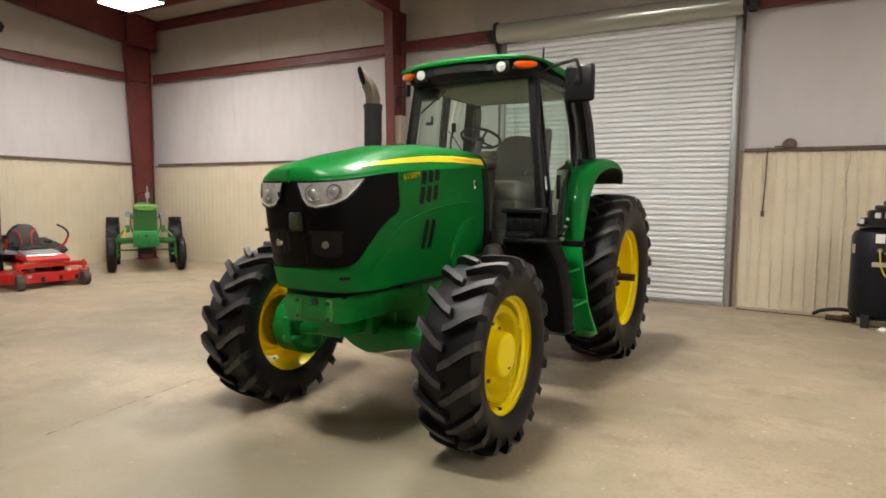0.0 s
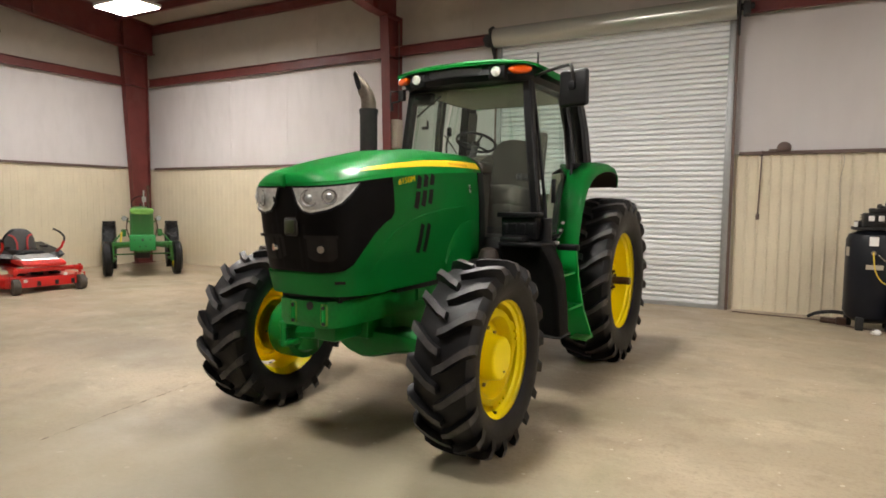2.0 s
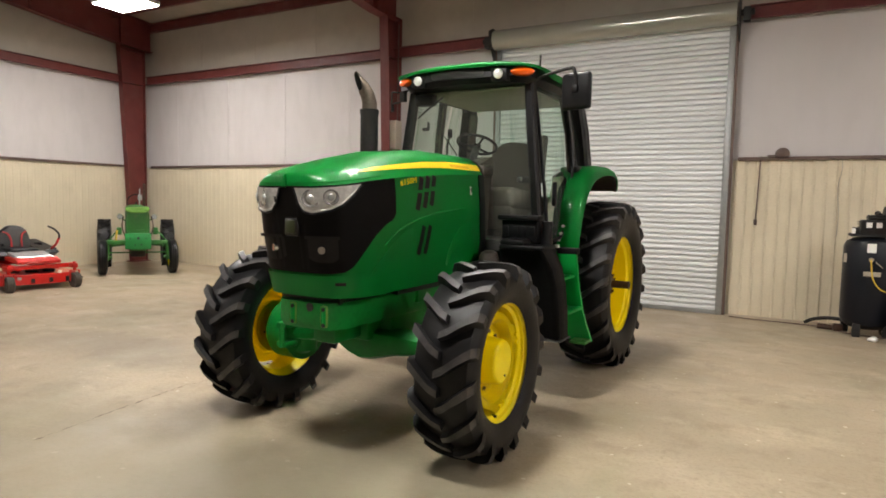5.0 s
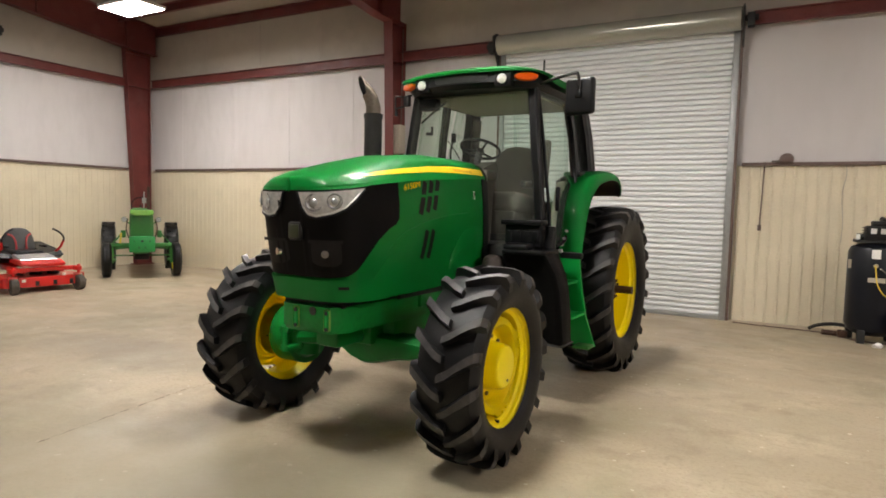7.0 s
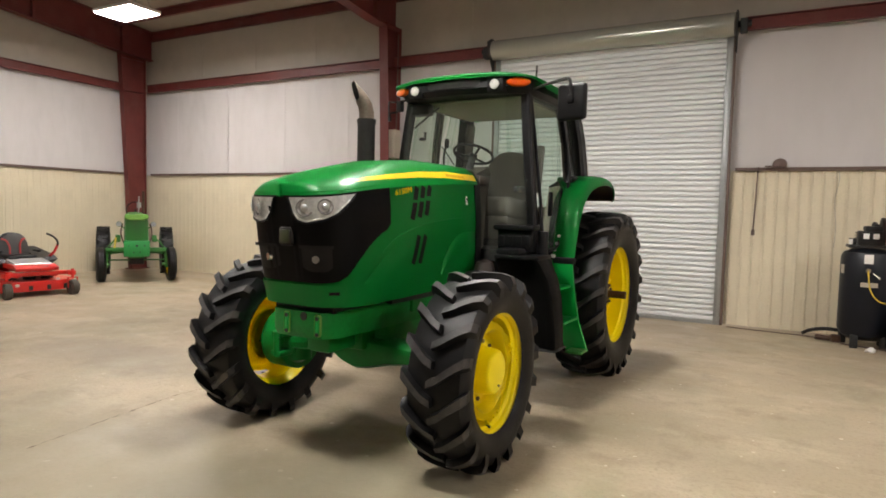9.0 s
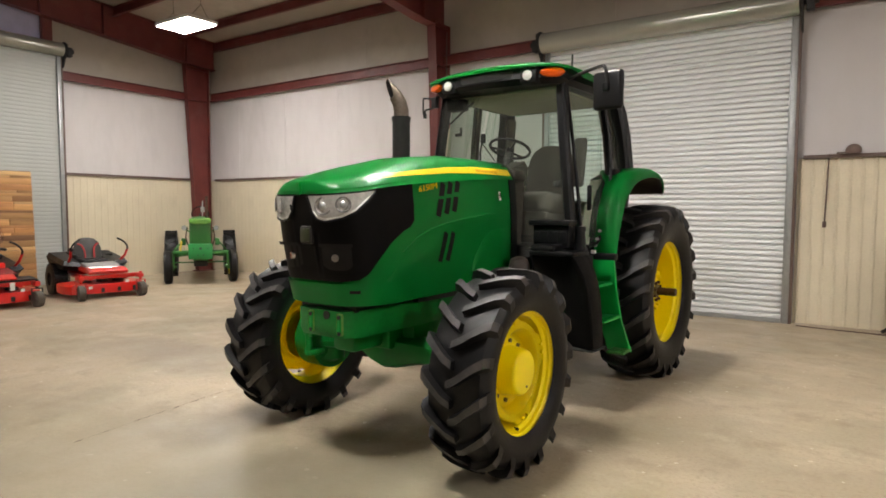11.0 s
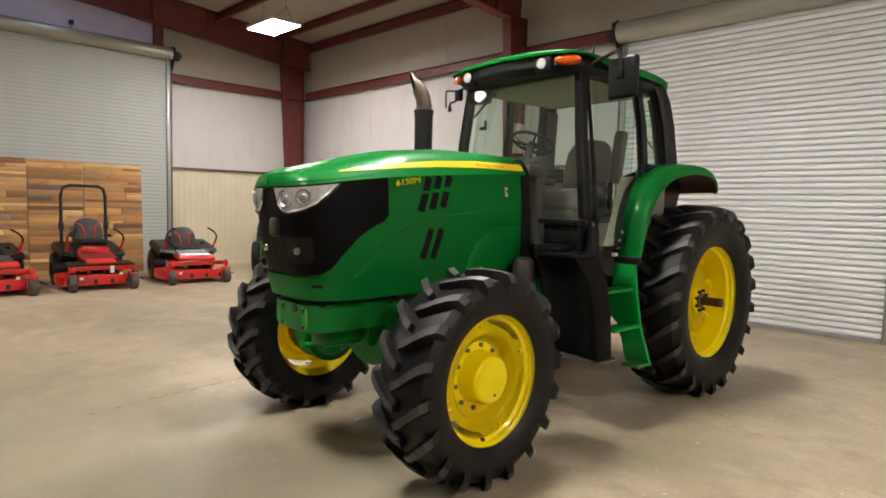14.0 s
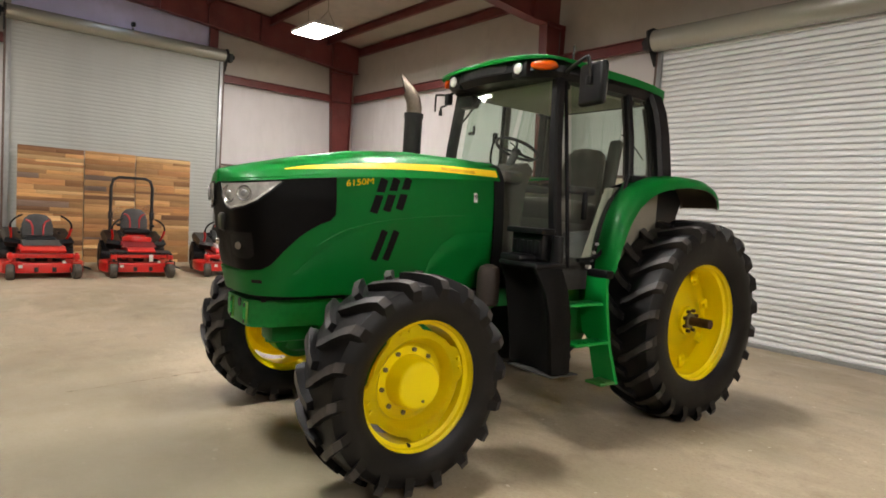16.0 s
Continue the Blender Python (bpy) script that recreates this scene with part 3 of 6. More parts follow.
# ---- roller doors ----
def roller_door(name, m, width, height, coil_r, label, steel, groove, bow=1.0, slat_h=0.0857):
    """Built along x with its face towards -y; the curtain's bottom left corner is the origin."""
    d = thing(name, m, label, "roller door", "roller doors", "structure")
    prof = [(0.0, groove), (0.011, groove), (0.013, -0.002), (0.019, -0.008), (slat_h * 0.5, -0.013), (slat_h - 0.016, -0.007), (slat_h - 0.010, 0.002), (slat_h - 0.009, groove), (slat_h, groove)]
    prof = [(z, y * bow if y < 0.003 else y) for z, y in prof]
    bm = bmesh.new()
    grid(bm, [[(0.0, y, z), (width, y, z)] for z, y in prof])
    grid(bm, [[(0.0, y + 0.006, z), (width, y + 0.006, z)] for z, y in prof])
    finish(bm, 12)
    me = bpy.data.meshes.new("slat")
    bm.to_mesh(me)
    bm.free()
    me.materials.append(steel)
    n = int((height + 0.15) / slat_h)
    for i in range(n):
        share("slat", me, d, Matrix.Translation((0, 0, 0.05 + i * slat_h)))
    part("bottom_bar", boxes(((width / 2, -0.005, 0.03), (width - 0.02, 0.05, 0.06)), bevel=0.006), GALV, d, "grey steel bottom bar")
    for x, s in ((0, -1), (width, 1)):
        bm = bmesh.new()
        box(bm, (x + s * 0.045, -0.02, height / 2), (0.09, 0.03, height), 0.003)
        box(bm, (x + s * 0.008, -0.04, height / 2), (0.016, 0.05, height), 0.003)
        k = 0.25
        while k < height:
            rod(bm, (x + s * 0.06, -0.050, k), (x + s * 0.06, -0.03, k), 0.010, 6)
            k += 0.31
        part("guide_rail", bm, GALV, d, "bolted grey steel guide rail")
        part("edge_trim", boxes(((x + s * 0.112, -0.012, height / 2), (0.042, 0.04, height)), bevel=0.003), BROWN_TRIM, d, "brown steel edge trim")
    bm = bmesh.new()
    lathe(bm, [(-0.1, 0.02), (-0.1, coil_r), (width + 0.1, coil_r), (width + 0.1, 0.02)], 28, "y")
    bmesh.ops.transform(bm, verts=bm.verts, matrix=Matrix.Rotation(radians(-90), 4, "Z"))
    bmesh.ops.translate(bm, verts=bm.verts, vec=(0, -coil_r + 0.06, height + coil_r * 0.8))
    part("coil_hood", bm, COIL, d, "pale steel curtain coil")
    for x, s in ((-0.13, -1), (width + 0.13, 1)):
        bm = bmesh.new()
        prism(bm, [(-2 * coil_r + 0.04, height + 0.1), (-2 * coil_r + 0.02, height + coil_r * 1.5), (-coil_r, height + coil_r * 1.95), (0.05, height + coil_r * 1.9), (0.05, height - 0.25), (-0.06, height - 0.25)], "x", x - 0.012, x + 0.012)
        rod(bm, (x, -coil_r + 0.06, height + coil_r * 0.8), (x + s * 0.2, -coil_r + 0.06, height + coil_r * 0.8), 0.05, 12)
        box(bm, (x + s * 0.1, -coil_r + 0.05, height + coil_r * 0.6), (0.1, 0.16, 0.2), 0.01)
        part("bracket", bm, BLACK_IRON, d, "dark iron coil bracket")
    return d


roller_door("door_1", pose(DOOR_N[0], NORTH + 0.03, 0), DOOR_N[1] - DOOR_N[0], 4.50, 0.178, "closed white corrugated steel roll-up door", SLAT_WHITE, 0.046)
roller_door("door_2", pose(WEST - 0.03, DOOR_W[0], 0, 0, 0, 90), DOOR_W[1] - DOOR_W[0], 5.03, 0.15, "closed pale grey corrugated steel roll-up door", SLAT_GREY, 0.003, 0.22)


# ---- reclaimed wood panels leaning on the west door ----
def wood_panel(y0, y1, seed):
    rnd = random.Random(seed)
    w, h = y1 - y0, 2.46
    t = thing("wood_panel", pose(-14.12, y0, 0, 0, -3.0, 0), "tall panel of mixed reclaimed wood planks leaning on a roller door", "wood panel", "wood panels")
    part("backing_board", boxes(((-0.02, w / 2, h / 2), (0.018, w - 0.02, h - 0.02))), WOODS[3], t)
    z = 0.0
    while z < h - 0.02:
        rh = min(rnd.choice((0.05, 0.07, 0.085, 0.11, 0.13)), h - z)
        y = 0.0
        while y < w - 0.001:
            ln = rnd.uniform(0.28, 1.25)
            if w - (y + ln) < 0.22:
                ln = w - y
            th = rnd.uniform(0.014, 0.03)
            bm = boxes(((-0.01 + th / 2, y + ln / 2, z + rh / 2), (th, ln - 0.004, rh - 0.004)), bevel=0.002)
            part("plank", bm, rnd.choices(WOODS, (5, 6, 3, 1.2, 0.5))[0], t)
            y += ln
        z += rh
    return t


wood_panel(2.72, 3.93, 3)
wood_panel(3.94, 4.96, 5)
wood_panel(4.97, 6.17, 8)


# ---- the large green tractor ----
# Its own axes: x ahead of the rear axle, y to its left, z up.
tractor = thing("tractor", pose(-2.50, 6.68, 0, 0, 0, -92.5), "large glossy green farm tractor with yellow wheels and a glazed cab", "tractor")

SHOULDER = 4.0
NOSE = ((1.05, 3.58), (1.24, 3.63), (1.5, 3.68), (1.78, 3.72), (2.1, 3.73))
WIDE = ((1.66, 0.287), (1.87, 0.316), (2.2, 0.333), (2.45, 0.346), (2.65, 0.362), (2.83, 0.376), (3.0, 0.382), (3.2, 0.385))
TOP = ((1.66, 2.085), (1.9, 2.092), (2.43, 2.088), (2.9, 2.042), (3.23, 1.972), (3.53, 1.897), (3.66, 1.862), (3.73, 1.838))
LIP = ((1.66, 1.945), (2.0, 1.93), (2.5, 1.90), (3.0, 1.862), (3.3, 1.83), (3.55, 1.797), (3.73, 1.775))


def flank(s, z, off=0.0):
    """A point on the bonnet's upright skin. s: 0 at its rear edge, 1 where the nose begins to turn, 2 on the nose's middle."""
    lean = float(np.interp(z, (1.05, 1.4, 1.7, 1.95), (-0.012, 0.0, -0.008, -0.035)))
    if s <= 1:
        u = 1.66 + s * (3.2 - 1.66)
        return Vector((u, lerp(WIDE, u) + lean + off, z))
    a = (s - 1) * math.pi / 2
    w = lerp(WIDE, 3.2) + lean + off - 0.11 * (s - 1) * max(0.0, 1.72 - z)
    n = lerp(NOSE, z) + off
    return Vector((3.2 + (n - 3.2) * math.sin(a) ** 0.52, w * max(0.0, math.cos(a)) ** 0.52, z))


def flank_at(u, z, off=0.0):
    lo, hi = 0.0, 2.0
    for _ in range(24):
        mid = (lo + hi) / 2
        if flank(mid, z, 0).x < u:
            lo = mid
        else:
            hi = mid
    return flank(lo, z, off)


def flip(p):
    return Vector((p.x, -p.y, p.z))


S_LIST = [i / 12 for i in range(13)] + [1 + (i / 16) ** 1.35 for i in range(1, 17)]
bm = bmesh.new()
rows = []
for s in S_LIST:
    top = lerp(LIP, min(3.73, flank(s, 1.8).x)) + 0.01
    rows.append([flank(s, 1.075 + (top - 1.075) * k / 8) for k in range(9)])
rows += [[flip(p) for p in r] for r in rows[::-1][1:]]
grid(bm, rows)
bmesh.ops.solidify(bm, geom=bm.faces, thickness=0.006)
bonnet = part("bonnet", bm, GREEN, tractor, "glossy green bonnet")


def crown(u, w):
    """The rounded top skin; w from 0 on the ridge to 1 on its lip."""
    half = flank_at(min(u, 3.725), lerp(LIP, u)).y + 0.012
    z0, z1 = lerp(LIP, u) - 0.012, lerp(TOP, u)
    return Vector((u, half * w, z0 + (z1 - z0) * (1 - abs(w) ** SHOULDER)))


US = [1.60 + 1.6 * i / 16 for i in range(17)] + [3.2 + 0.525 * (1 - (1 - i / 14) ** 1.8) for i in range(1, 15)]
WS = [-1, -0.985, -0.96, -0.92, -0.86, -0.78, -0.68, -0.5, -0.25, 0, 0.25, 0.5, 0.68, 0.78, 0.86, 0.92, 0.96, 0.985, 1]
bm = bmesh.new()
nose_edge = [crown(US[-1], w) for w in WS]
grid(bm, [[crown(u, w) for w in WS] for u in US] + [[Vector((p.x + 0.012, p.y, p.z - 0.012)) for p in nose_edge], [Vector((p.x + 0.012, p.y, lerp(LIP, 3.73) - 0.012)) for p in nose_edge]])
bmesh.ops.solidify(bm, geom=bm.faces, thickness=0.012)
part("bonnet_crown", bm, GREEN, bonnet, "glossy green curved bonnet top", 40)


def crown_at(u, z, off):
    z0, z1 = lerp(LIP, u) - 0.012, lerp(TOP, u)
    w = (1 - min(0.98, max(0.02, (z - z0) / (z1 - z0)))) ** (1 / SHOULDER)
    p = crown(u, w)
    return Vector((p.x, p.y + off * 0.9, p.z + off * 0.45))


# yellow stripe, tapering to a point ahead, on both sides
STRIPE_UP = ((1.62, 2.016), (2.2, 2.006), (2.6, 1.981), (3.0, 1.937), (3.27, 1.900), (3.42, 1.866))
STRIPE_LO = ((1.62, 1.962), (2.2, 1.955), (2.6, 1.938), (3.0, 1.905), (3.27, 1.878), (3.42, 1.862))
for side in (1, -1):
    bm = bmesh.new()
    rows = []
    for i in range(37):
        u = 1.62 + 1.8 * i / 36
        a, b = lerp(STRIPE_UP, u), lerp(STRIPE_LO, u)
        row = [crown_at(u, b + (a - b) * k / 4, 0.003) for k in range(5)]
        rows.append(row if side == 1 else [flip(p) for p in row])
    grid(bm, rows)
    part("stripe", bm, STRIPE, bonnet, "yellow decal stripe")
bm = bmesh.new()
grid(bm, [[crown_at(2.20 - 0.033 * i, z, 0.0045) for z in (1.966, 1.978, 1.990)] for i in range(11)])
part("maker_mark", bm, MARK_BROWN, bonnet, "dark gold printed mark on the stripe")

# black front mask: grille that wraps round the nose on to both flanks
MASK_LOW = ((3.09, 1.60), (3.11, 1.565), (3.22, 1.525), (3.33, 1.45), (3.43, 1.36), (3.51, 1.275), (3.57, 1.24), (3.65, 1.228), (3.8, 1.228))


def wrap(low, high, s0, s1, off, steps=26, levels=8):
    """A skin laid on the bonnet between two heights that may change along s."""
    rows = []
    for i in range(steps + 1):
        s = s0 + (s1 - s0) * i / steps
        a, b = low(s), high(s)
        rows.append([flank(min(s, 2.0), a + (b - a) * k / levels, off) for k in range(levels + 1)])
    return rows


def mask_low(s):
    return lerp(MASK_LOW, flank(s, 1.5).x)


def mask_high(s):
    return lerp(LIP, min(3.72, flank(s, 1.8).x)) - 0.012


S_MASK = (3.085 - 1.66) / (3.2 - 1.66)
bm = bmesh.new()
rows = wrap(mask_low, mask_high, S_MASK, 2.0, 0.006, 44, 10)
rows += [[flip(p) for p in r] for r in rows[::-1][1:]]
grid(bm, rows)
bmesh.ops.solidify(bm, geom=bm.faces, thickness=0.008)
grille = part("grille", bm, BLACK_GRILLE, tractor, "black mesh grille mask")
for side in (1, -1):
    f0, f1, fl_ = (1.50, 1.91, 1.735) if side == 1 else (1.70, 1.985, 1.895)
    for name, s0, s1, lo, hi, mat_, off in (("grille_vane", 1.90, 1.925, 1.25, 1.53, BLACK_PLASTIC, 0.016), ("mask_rib", 1.955, 1.97, 1.25, 1.70, BLACK_PLASTIC, 0.014),
                                            ("fog_recess", f0, f1, 1.30, 1.45, MASK_GREY, 0.010), ("fog_hood", f0 - 0.02, f1 + 0.005, 1.445, 1.465, MASK_GREY, 0.030)):
        bm = bmesh.new()
        r = wrap(lambda s, lo=lo: lo, lambda s, hi=hi: hi, s0, s1, off, 14, 3)
        if name == "fog_recess":
            r = [[flank(s0 + (s1 - s0) * i / 14, lo + (0.03 * (2 * i / 14 - 1) ** 4) + (hi - lo - 0.03 * (2 * i / 14 - 1) ** 4) * k / 3, off) for k in range(4)] for i in range(15)]
        if side == -1:
            r = [[flip(p) for p in q] for q in r]
        grid(bm, r)
        bmesh.ops.solidify(bm, geom=bm.faces, thickness=0.014)
        part(name, bm, mat_, grille)
    bm = bmesh.new()
    p, q = flank(fl_, 1.378, 0.004), flank(fl_, 1.378, 0.024)
    p, q = (p, q) if side == 1 else (flip(p), flip(q))
    rod(bm, p, q, 0.026, 18, 0.023)
    part("fog_lamp", bm, CHROME, grille, "small round clear lamp")
    # headlamp: deep inner half, swept up to a point on the flank
    def lamp_low(s):
        return float(np.interp(s, (1.15, 1.25, 1.40, 1.582, 1.82, 1.91, 1.953, 1.973), (1.782, 1.72, 1.655, 1.618, 1.596, 1.61, 1.66, 1.755)))

    def lamp_high(s):
        return mask_high(s) - 0.012

    r = []
    for s in [1.15 + 0.035 * i for i in range(20)] + [1.85 + 0.0103 * i for i in range(13)]:
        a, b = lamp_low(s), lamp_high(s)
        along = s if side == 1 else s + 0.0215 * (s - 1.15)
        r.append([flank(along, a + (b - a) * k / 8, 0.014) for k in range(9)])
    bm = bmesh.new()
    grid(bm, r if side == 1 else [[flip(p) for p in q] for q in r])
    bmesh.ops.solidify(bm, geom=bm.faces, thickness=0.01)
    lamp = part("headlamp", bm, REFLECTOR, tractor, "clear swept-back headlamp")
    edge = [q[0] for q in r] + [r[-1][k] for k in range(1, 9)]
    bm = bmesh.new()
    tube(bm, [p if side == 1 else flip(p) for p in edge], 0.007, 6, False)
    part("lamp_bezel", bm, GLOSS_BLACK, lamp, "black lamp surround")
    bm = bmesh.new()
    lip = []
    for q in r[2:-3]:
        out = (q[1] - q[0]).normalized()
        lip.append(q[0] + out * 0.015)
    tube(bm, [p if side == 1 else flip(p) for p in lip], 0.0055, 6, False)
    part("lamp_rim", bm, LENS_WHITE, lamp, "bright lower lamp rim")
    for s, z, rad in ((1.56, 1.70, 0.048), (1.83, 1.69, 0.054)):
        f = [flank(s, z, o) for o in (0.002, 0.016, 0.017, 0.0225)]
        f = f if side == 1 else [flip(p) for p in f]
        ax = (f[1] - f[0]).normalized()
        turn_to = ax.to_track_quat("Z", "Y").to_matrix().to_4x4()
        bm = bmesh.new()
        lathe(bm, [(0.0, rad), (0.004, rad), (0.003, rad * 0.86), (-0.006, rad * 0.7), (-0.006, 0.001)], 28, "z")
        o = part("lamp_bowl", bm, BOWL, lamp, "dark round lamp bowl")
        o.matrix_basis = Matrix.Translation(f[1]) @ turn_to
        bm = bmesh.new()
        lathe(bm, [(-0.005, rad * 0.46), (0.003, rad * 0.44), (0.009, rad * 0.30), (0.011, 0.001)], 24, "z")
        o = part("lamp_projector", bm, GALV, lamp, "round bright projector")
        o.matrix_basis = Matrix.Translation(f[1]) @ turn_to
bm = bmesh.new()
box(bm, (3.694, 0.03, 1.515), (0.03, 0.115, 0.118), 0.020)
badge = part("badge", bm, MASK_GREY, grille, "dark square badge with a green centre")
bm = bmesh.new()
box(bm, (3.7105, 0.03, 1.515), (0.006, 0.078, 0.080), 0.002)
part("badge_face", bm, BADGE_GREEN, badge)

# flank details, on both sides
for side in (1, -1):
    def put(p):
        return p if side == 1 else flip(p)

    for k in range(3):
        for z0, z1 in ((1.622, 1.748), (1.768, 1.868)):
            z0, z1 = z0 + 0.016 * k, z1 + 0.010 * k
            rows = []
            for d in (0.0, 0.014, 0.036, 0.056, 0.068):
                row = []
                for i in range(5):
                    z = z0 + (z1 - z0) * i / 4
                    if z0 > 1.7 and i == 4:
                        z -= 0.018 * (d / 0.068) ** 2
                    if z0 < 1.7 and i == 0:
                        z += 0.014 * (1 - d / 0.068) ** 2
                    row.append(put(flank_at(2.840 - 0.100 * k - (z - 1.622) * 0.375 - d, z, 0.004)))
                rows.append(row)
            bm = bmesh.new()
            grid(bm, rows)
            part("vent_slot", bm, BLACK_GRILLE, bonnet, "black slanted vent slot")
    for k in range(2):
        rows = []
        for d in (0.0, 0.02, 0.045, 0.060):
            row = []
            for i in range(6):
                z = 1.302 + 0.215 * i / 5
                z += 0.014 * (1 - d / 0.060) ** 2 * (i == 0) - 0.018 * (d / 0.060) ** 2 * (i == 5)
                row.append(put(flank_at(2.817 - 0.099 * k - (z - 1.302) * 0.40 - d, z, 0.004)))
            rows.append(row)
        bm = bmesh.new()
        grid(bm, rows)
        part("vent_slot", bm, BLACK_GRILLE, bonnet, "black slanted vent slot")
    # pressed lower panels with arched upper edges
    for u0, u1, arch in ((2.86, 3.40, ((2.86, 1.50), (2.95, 1.49), (3.1, 1.42), (3.25, 1.31), (3.38, 1.19), (3.47, 1.09))), (1.70, 2.33, ((1.70, 1.52), (1.9, 1.52), (2.06, 1.50), (2.2, 1.42), (2.3, 1.30), (2.36, 1.12)))):
        rows = []
        for i in range(19):
            u = u0 + (u1 - u0) * i / 18
            hi = lerp(arch, u)
            rows.append([put(flank_at(u, 1.085 + (hi - 1.085) * k / 5, (0.010 if u0 > 2.5 else 0.016) if k < 5 else 0.003)) for k in range(6)])
        bm = bmesh.new()
        grid(bm, rows)
        bmesh.ops.solidify(bm, geom=bm.faces, thickness=0.01)
        part("pressed_panel", bm, GREEN, bonnet, "raised green lower panel")
    bm = bmesh.new()
    tube(bm, [put(flank_at(u, z, 0.0)) for u, z in ((1.68, 1.650), (2.05, 1.638), (2.4, 1.612), (2.68, 1.578), (2.87, 1.542), (3.05, 1.486), (3.2, 1.40))], 0.0035, 6)
    part("crease", bm, GREEN, bonnet)
    bm = bmesh.new()
    grid(bm, [[put(flank_at(u, z, 0.004)) for z in (1.752, 1.822)] for u in (1.852, 1.888)])
    st = part("sticker", bm, PAPER, bonnet, "small white sticker with a black digit")


def lettering(body, size, m, mat_, parent, name, depth=0.002, shear=0.0, bold=0.0):
    cu = bpy.data.curves.new(name, "FONT")
    cu.body, cu.size, cu.extrude, cu.align_x, cu.align_y, cu.shear, cu.offset = body, size, depth, "CENTER", "CENTER", shear, bold
    ob = bpy.data.objects.new(name, cu)
    me = bpy.data.meshes.new_from_object(ob)
    bpy.data.objects.remove(ob)
    me.name = name
    me.materials.clear()
    me.materials.append(mat_)
    o = new(name, me)
    o.parent = parent
    o.matrix_basis = m
    return o


for side in (1, -1):
    p, q = flank_at(2.915, 1.822, 0.007), flank_at(1.870, 1.787, 0.006)
    p, q = (p, q) if side == 1 else (flip(p), flip(q))
    turn = 180 if side == 1 else 0
    lettering("6150M", 0.070, pose(*p, 84, 0, turn) @ pose(0, 0, 0, 0, 0, 9 * side) @ Matrix.Diagonal((1.10, 0.82, 1, 1)), YELLOW, bonnet, "model_number", 0.001, 0.15, 0.0)
    lettering("9", 0.06, pose(*q, 90, 0, turn), BLACK_PLASTIC, bonnet, "sticker_digit", 0.001)

# rear bonnet seal, front bumper band, frame casting
bm = bmesh.new()
sec = [flank(0, z, 0.006) for z in (1.15, 1.4, 1.65, 1.85, 1.94)] + [crown(1.63, w) + Vector((0, 0, 0.004)) for w in (0.9, 0.7, 0.35, 0)]
sec = sec + [flip(p) for p in sec[::-1][1:]]
loft(bm, [[Vector((1.655, p.y, p.z)) for p in sec], [Vector((1.55, p.y * 0.985, p.z)) for p in sec]])
part("firewall", bm, BLACK_PLASTIC, tractor, "black bulkhead seal behind the bonnet")
bm = bmesh.new()
rows = wrap(lambda s: 1.075, lambda s: 1.215, 1.0, 2.0, 0.016, 24, 3)
rows += [[flip(p) for p in r] for r in rows[::-1][1:]]
grid(bm, rows)
bmesh.ops.solidify(bm, geom=bm.faces, thickness=0.02)
part("bumper_band", bm, GREEN, tractor, "green lower bumper band")
bm = bmesh.new()
grid(bm, [[flank(s, z, 0.02) if k else flank(s, z, 0.02) for k, z in enumerate((1.155, 1.175))] for s in (1.42, 1.5, 1.58)])
part("tow_slot", bm, BLACK_PLASTIC, tractor)
bm = bmesh.new()
box(bm, (3.0, 0, 1.05), (1.0, 0.5, 0.05))
box(bm, (2.3, 0, 1.06), (1.3, 0.62, 0.06))
part("shadow_gap", bm, BLACK_IRON, tractor)
bm = bmesh.new()
prof = [(3.56, -0.20), (3.575, -0.17), (3.575, 0.17), (3.56, 0.20), (3.46, 0.255), (3.1, 0.265), (2.35, 0.265), (2.35, -0.265), (3.1, -0.265), (3.46, -0.255)]
loft(bm, [[(x, y, 1.035) for x, y in prof], [(x, y, 0.90) for x, y in prof], [(x - 0.02 * (x > 3.2), y * 0.97, 0.86) for x, y in prof]])
frame_casting = part("front_support", bm, GREEN_CAST, tractor, "green front weight support")
for y in (-0.07, 0.19):
    bm = bmesh.new()
    box(bm, (3.578, y, 0.955), (0.010, 0.048, 0.14), 0.012)
    pl = part("weight_plate", bm, NOSE_GREEN, frame_casting, "green mounting plate with worn pale edges")
    bm = bmesh.new()
    box(bm, (3.5825, y, 0.955), (0.008, 0.034, 0.122), 0.010)
    part("plate_face", bm, GREEN, pl)
    for z in (0.90, 1.0):
        bm = bmesh.new()
        rod(bm, (3.584, y, z), (3.591, y, z), 0.013, 12)
        part("bolt_hole", bm, BLACK_IRON, pl)
bm = bmesh.new()
rod(bm, (3.56, 0.07, 1.005), (3.58, 0.07, 1.005), 0.028, 16)
part("crank_hole", bm, BLACK_IRON, frame_casting)

# underside: front axle, engine block, gearbox
bm = bmesh.new()
loft(bm, [[(2.99, v, z0 + 0.02), (3.005, v, (z0 + z1) / 2), (2.99, v, z1 - 0.02), (2.95, v, z1), (2.79, v, z1), (2.75, v, z1 - 0.03), (2.75, v, z0 + 0.03), (2.79, v, z0), (2.95, v, z0)] for v, z0, z1 in ((-0.70, 0.58, 0.69), (-0.45, 0.605, 0.73), (-0.24, 0.64, 0.76), (-0.10, 0.56, 0.765), (0.0, 0.53, 0.76), (0.10, 0.54, 0.76), (0.30, 0.59, 0.755), (0.50, 0.615, 0.745), (0.70, 0.58, 0.69))])
axle = part("front_axle", bm, GREEN_CAST, tractor, "green cast front axle")
bm = bmesh.new()
box(bm, (2.80, 0, 0.80), (0.50, 0.26, 0.22), 0.02)
box(bm, (3.22, 0, 0.80), (0.30, 0.20, 0.16), 0.03)
part("axle_cradle", bm, GREEN_CAST, tractor)
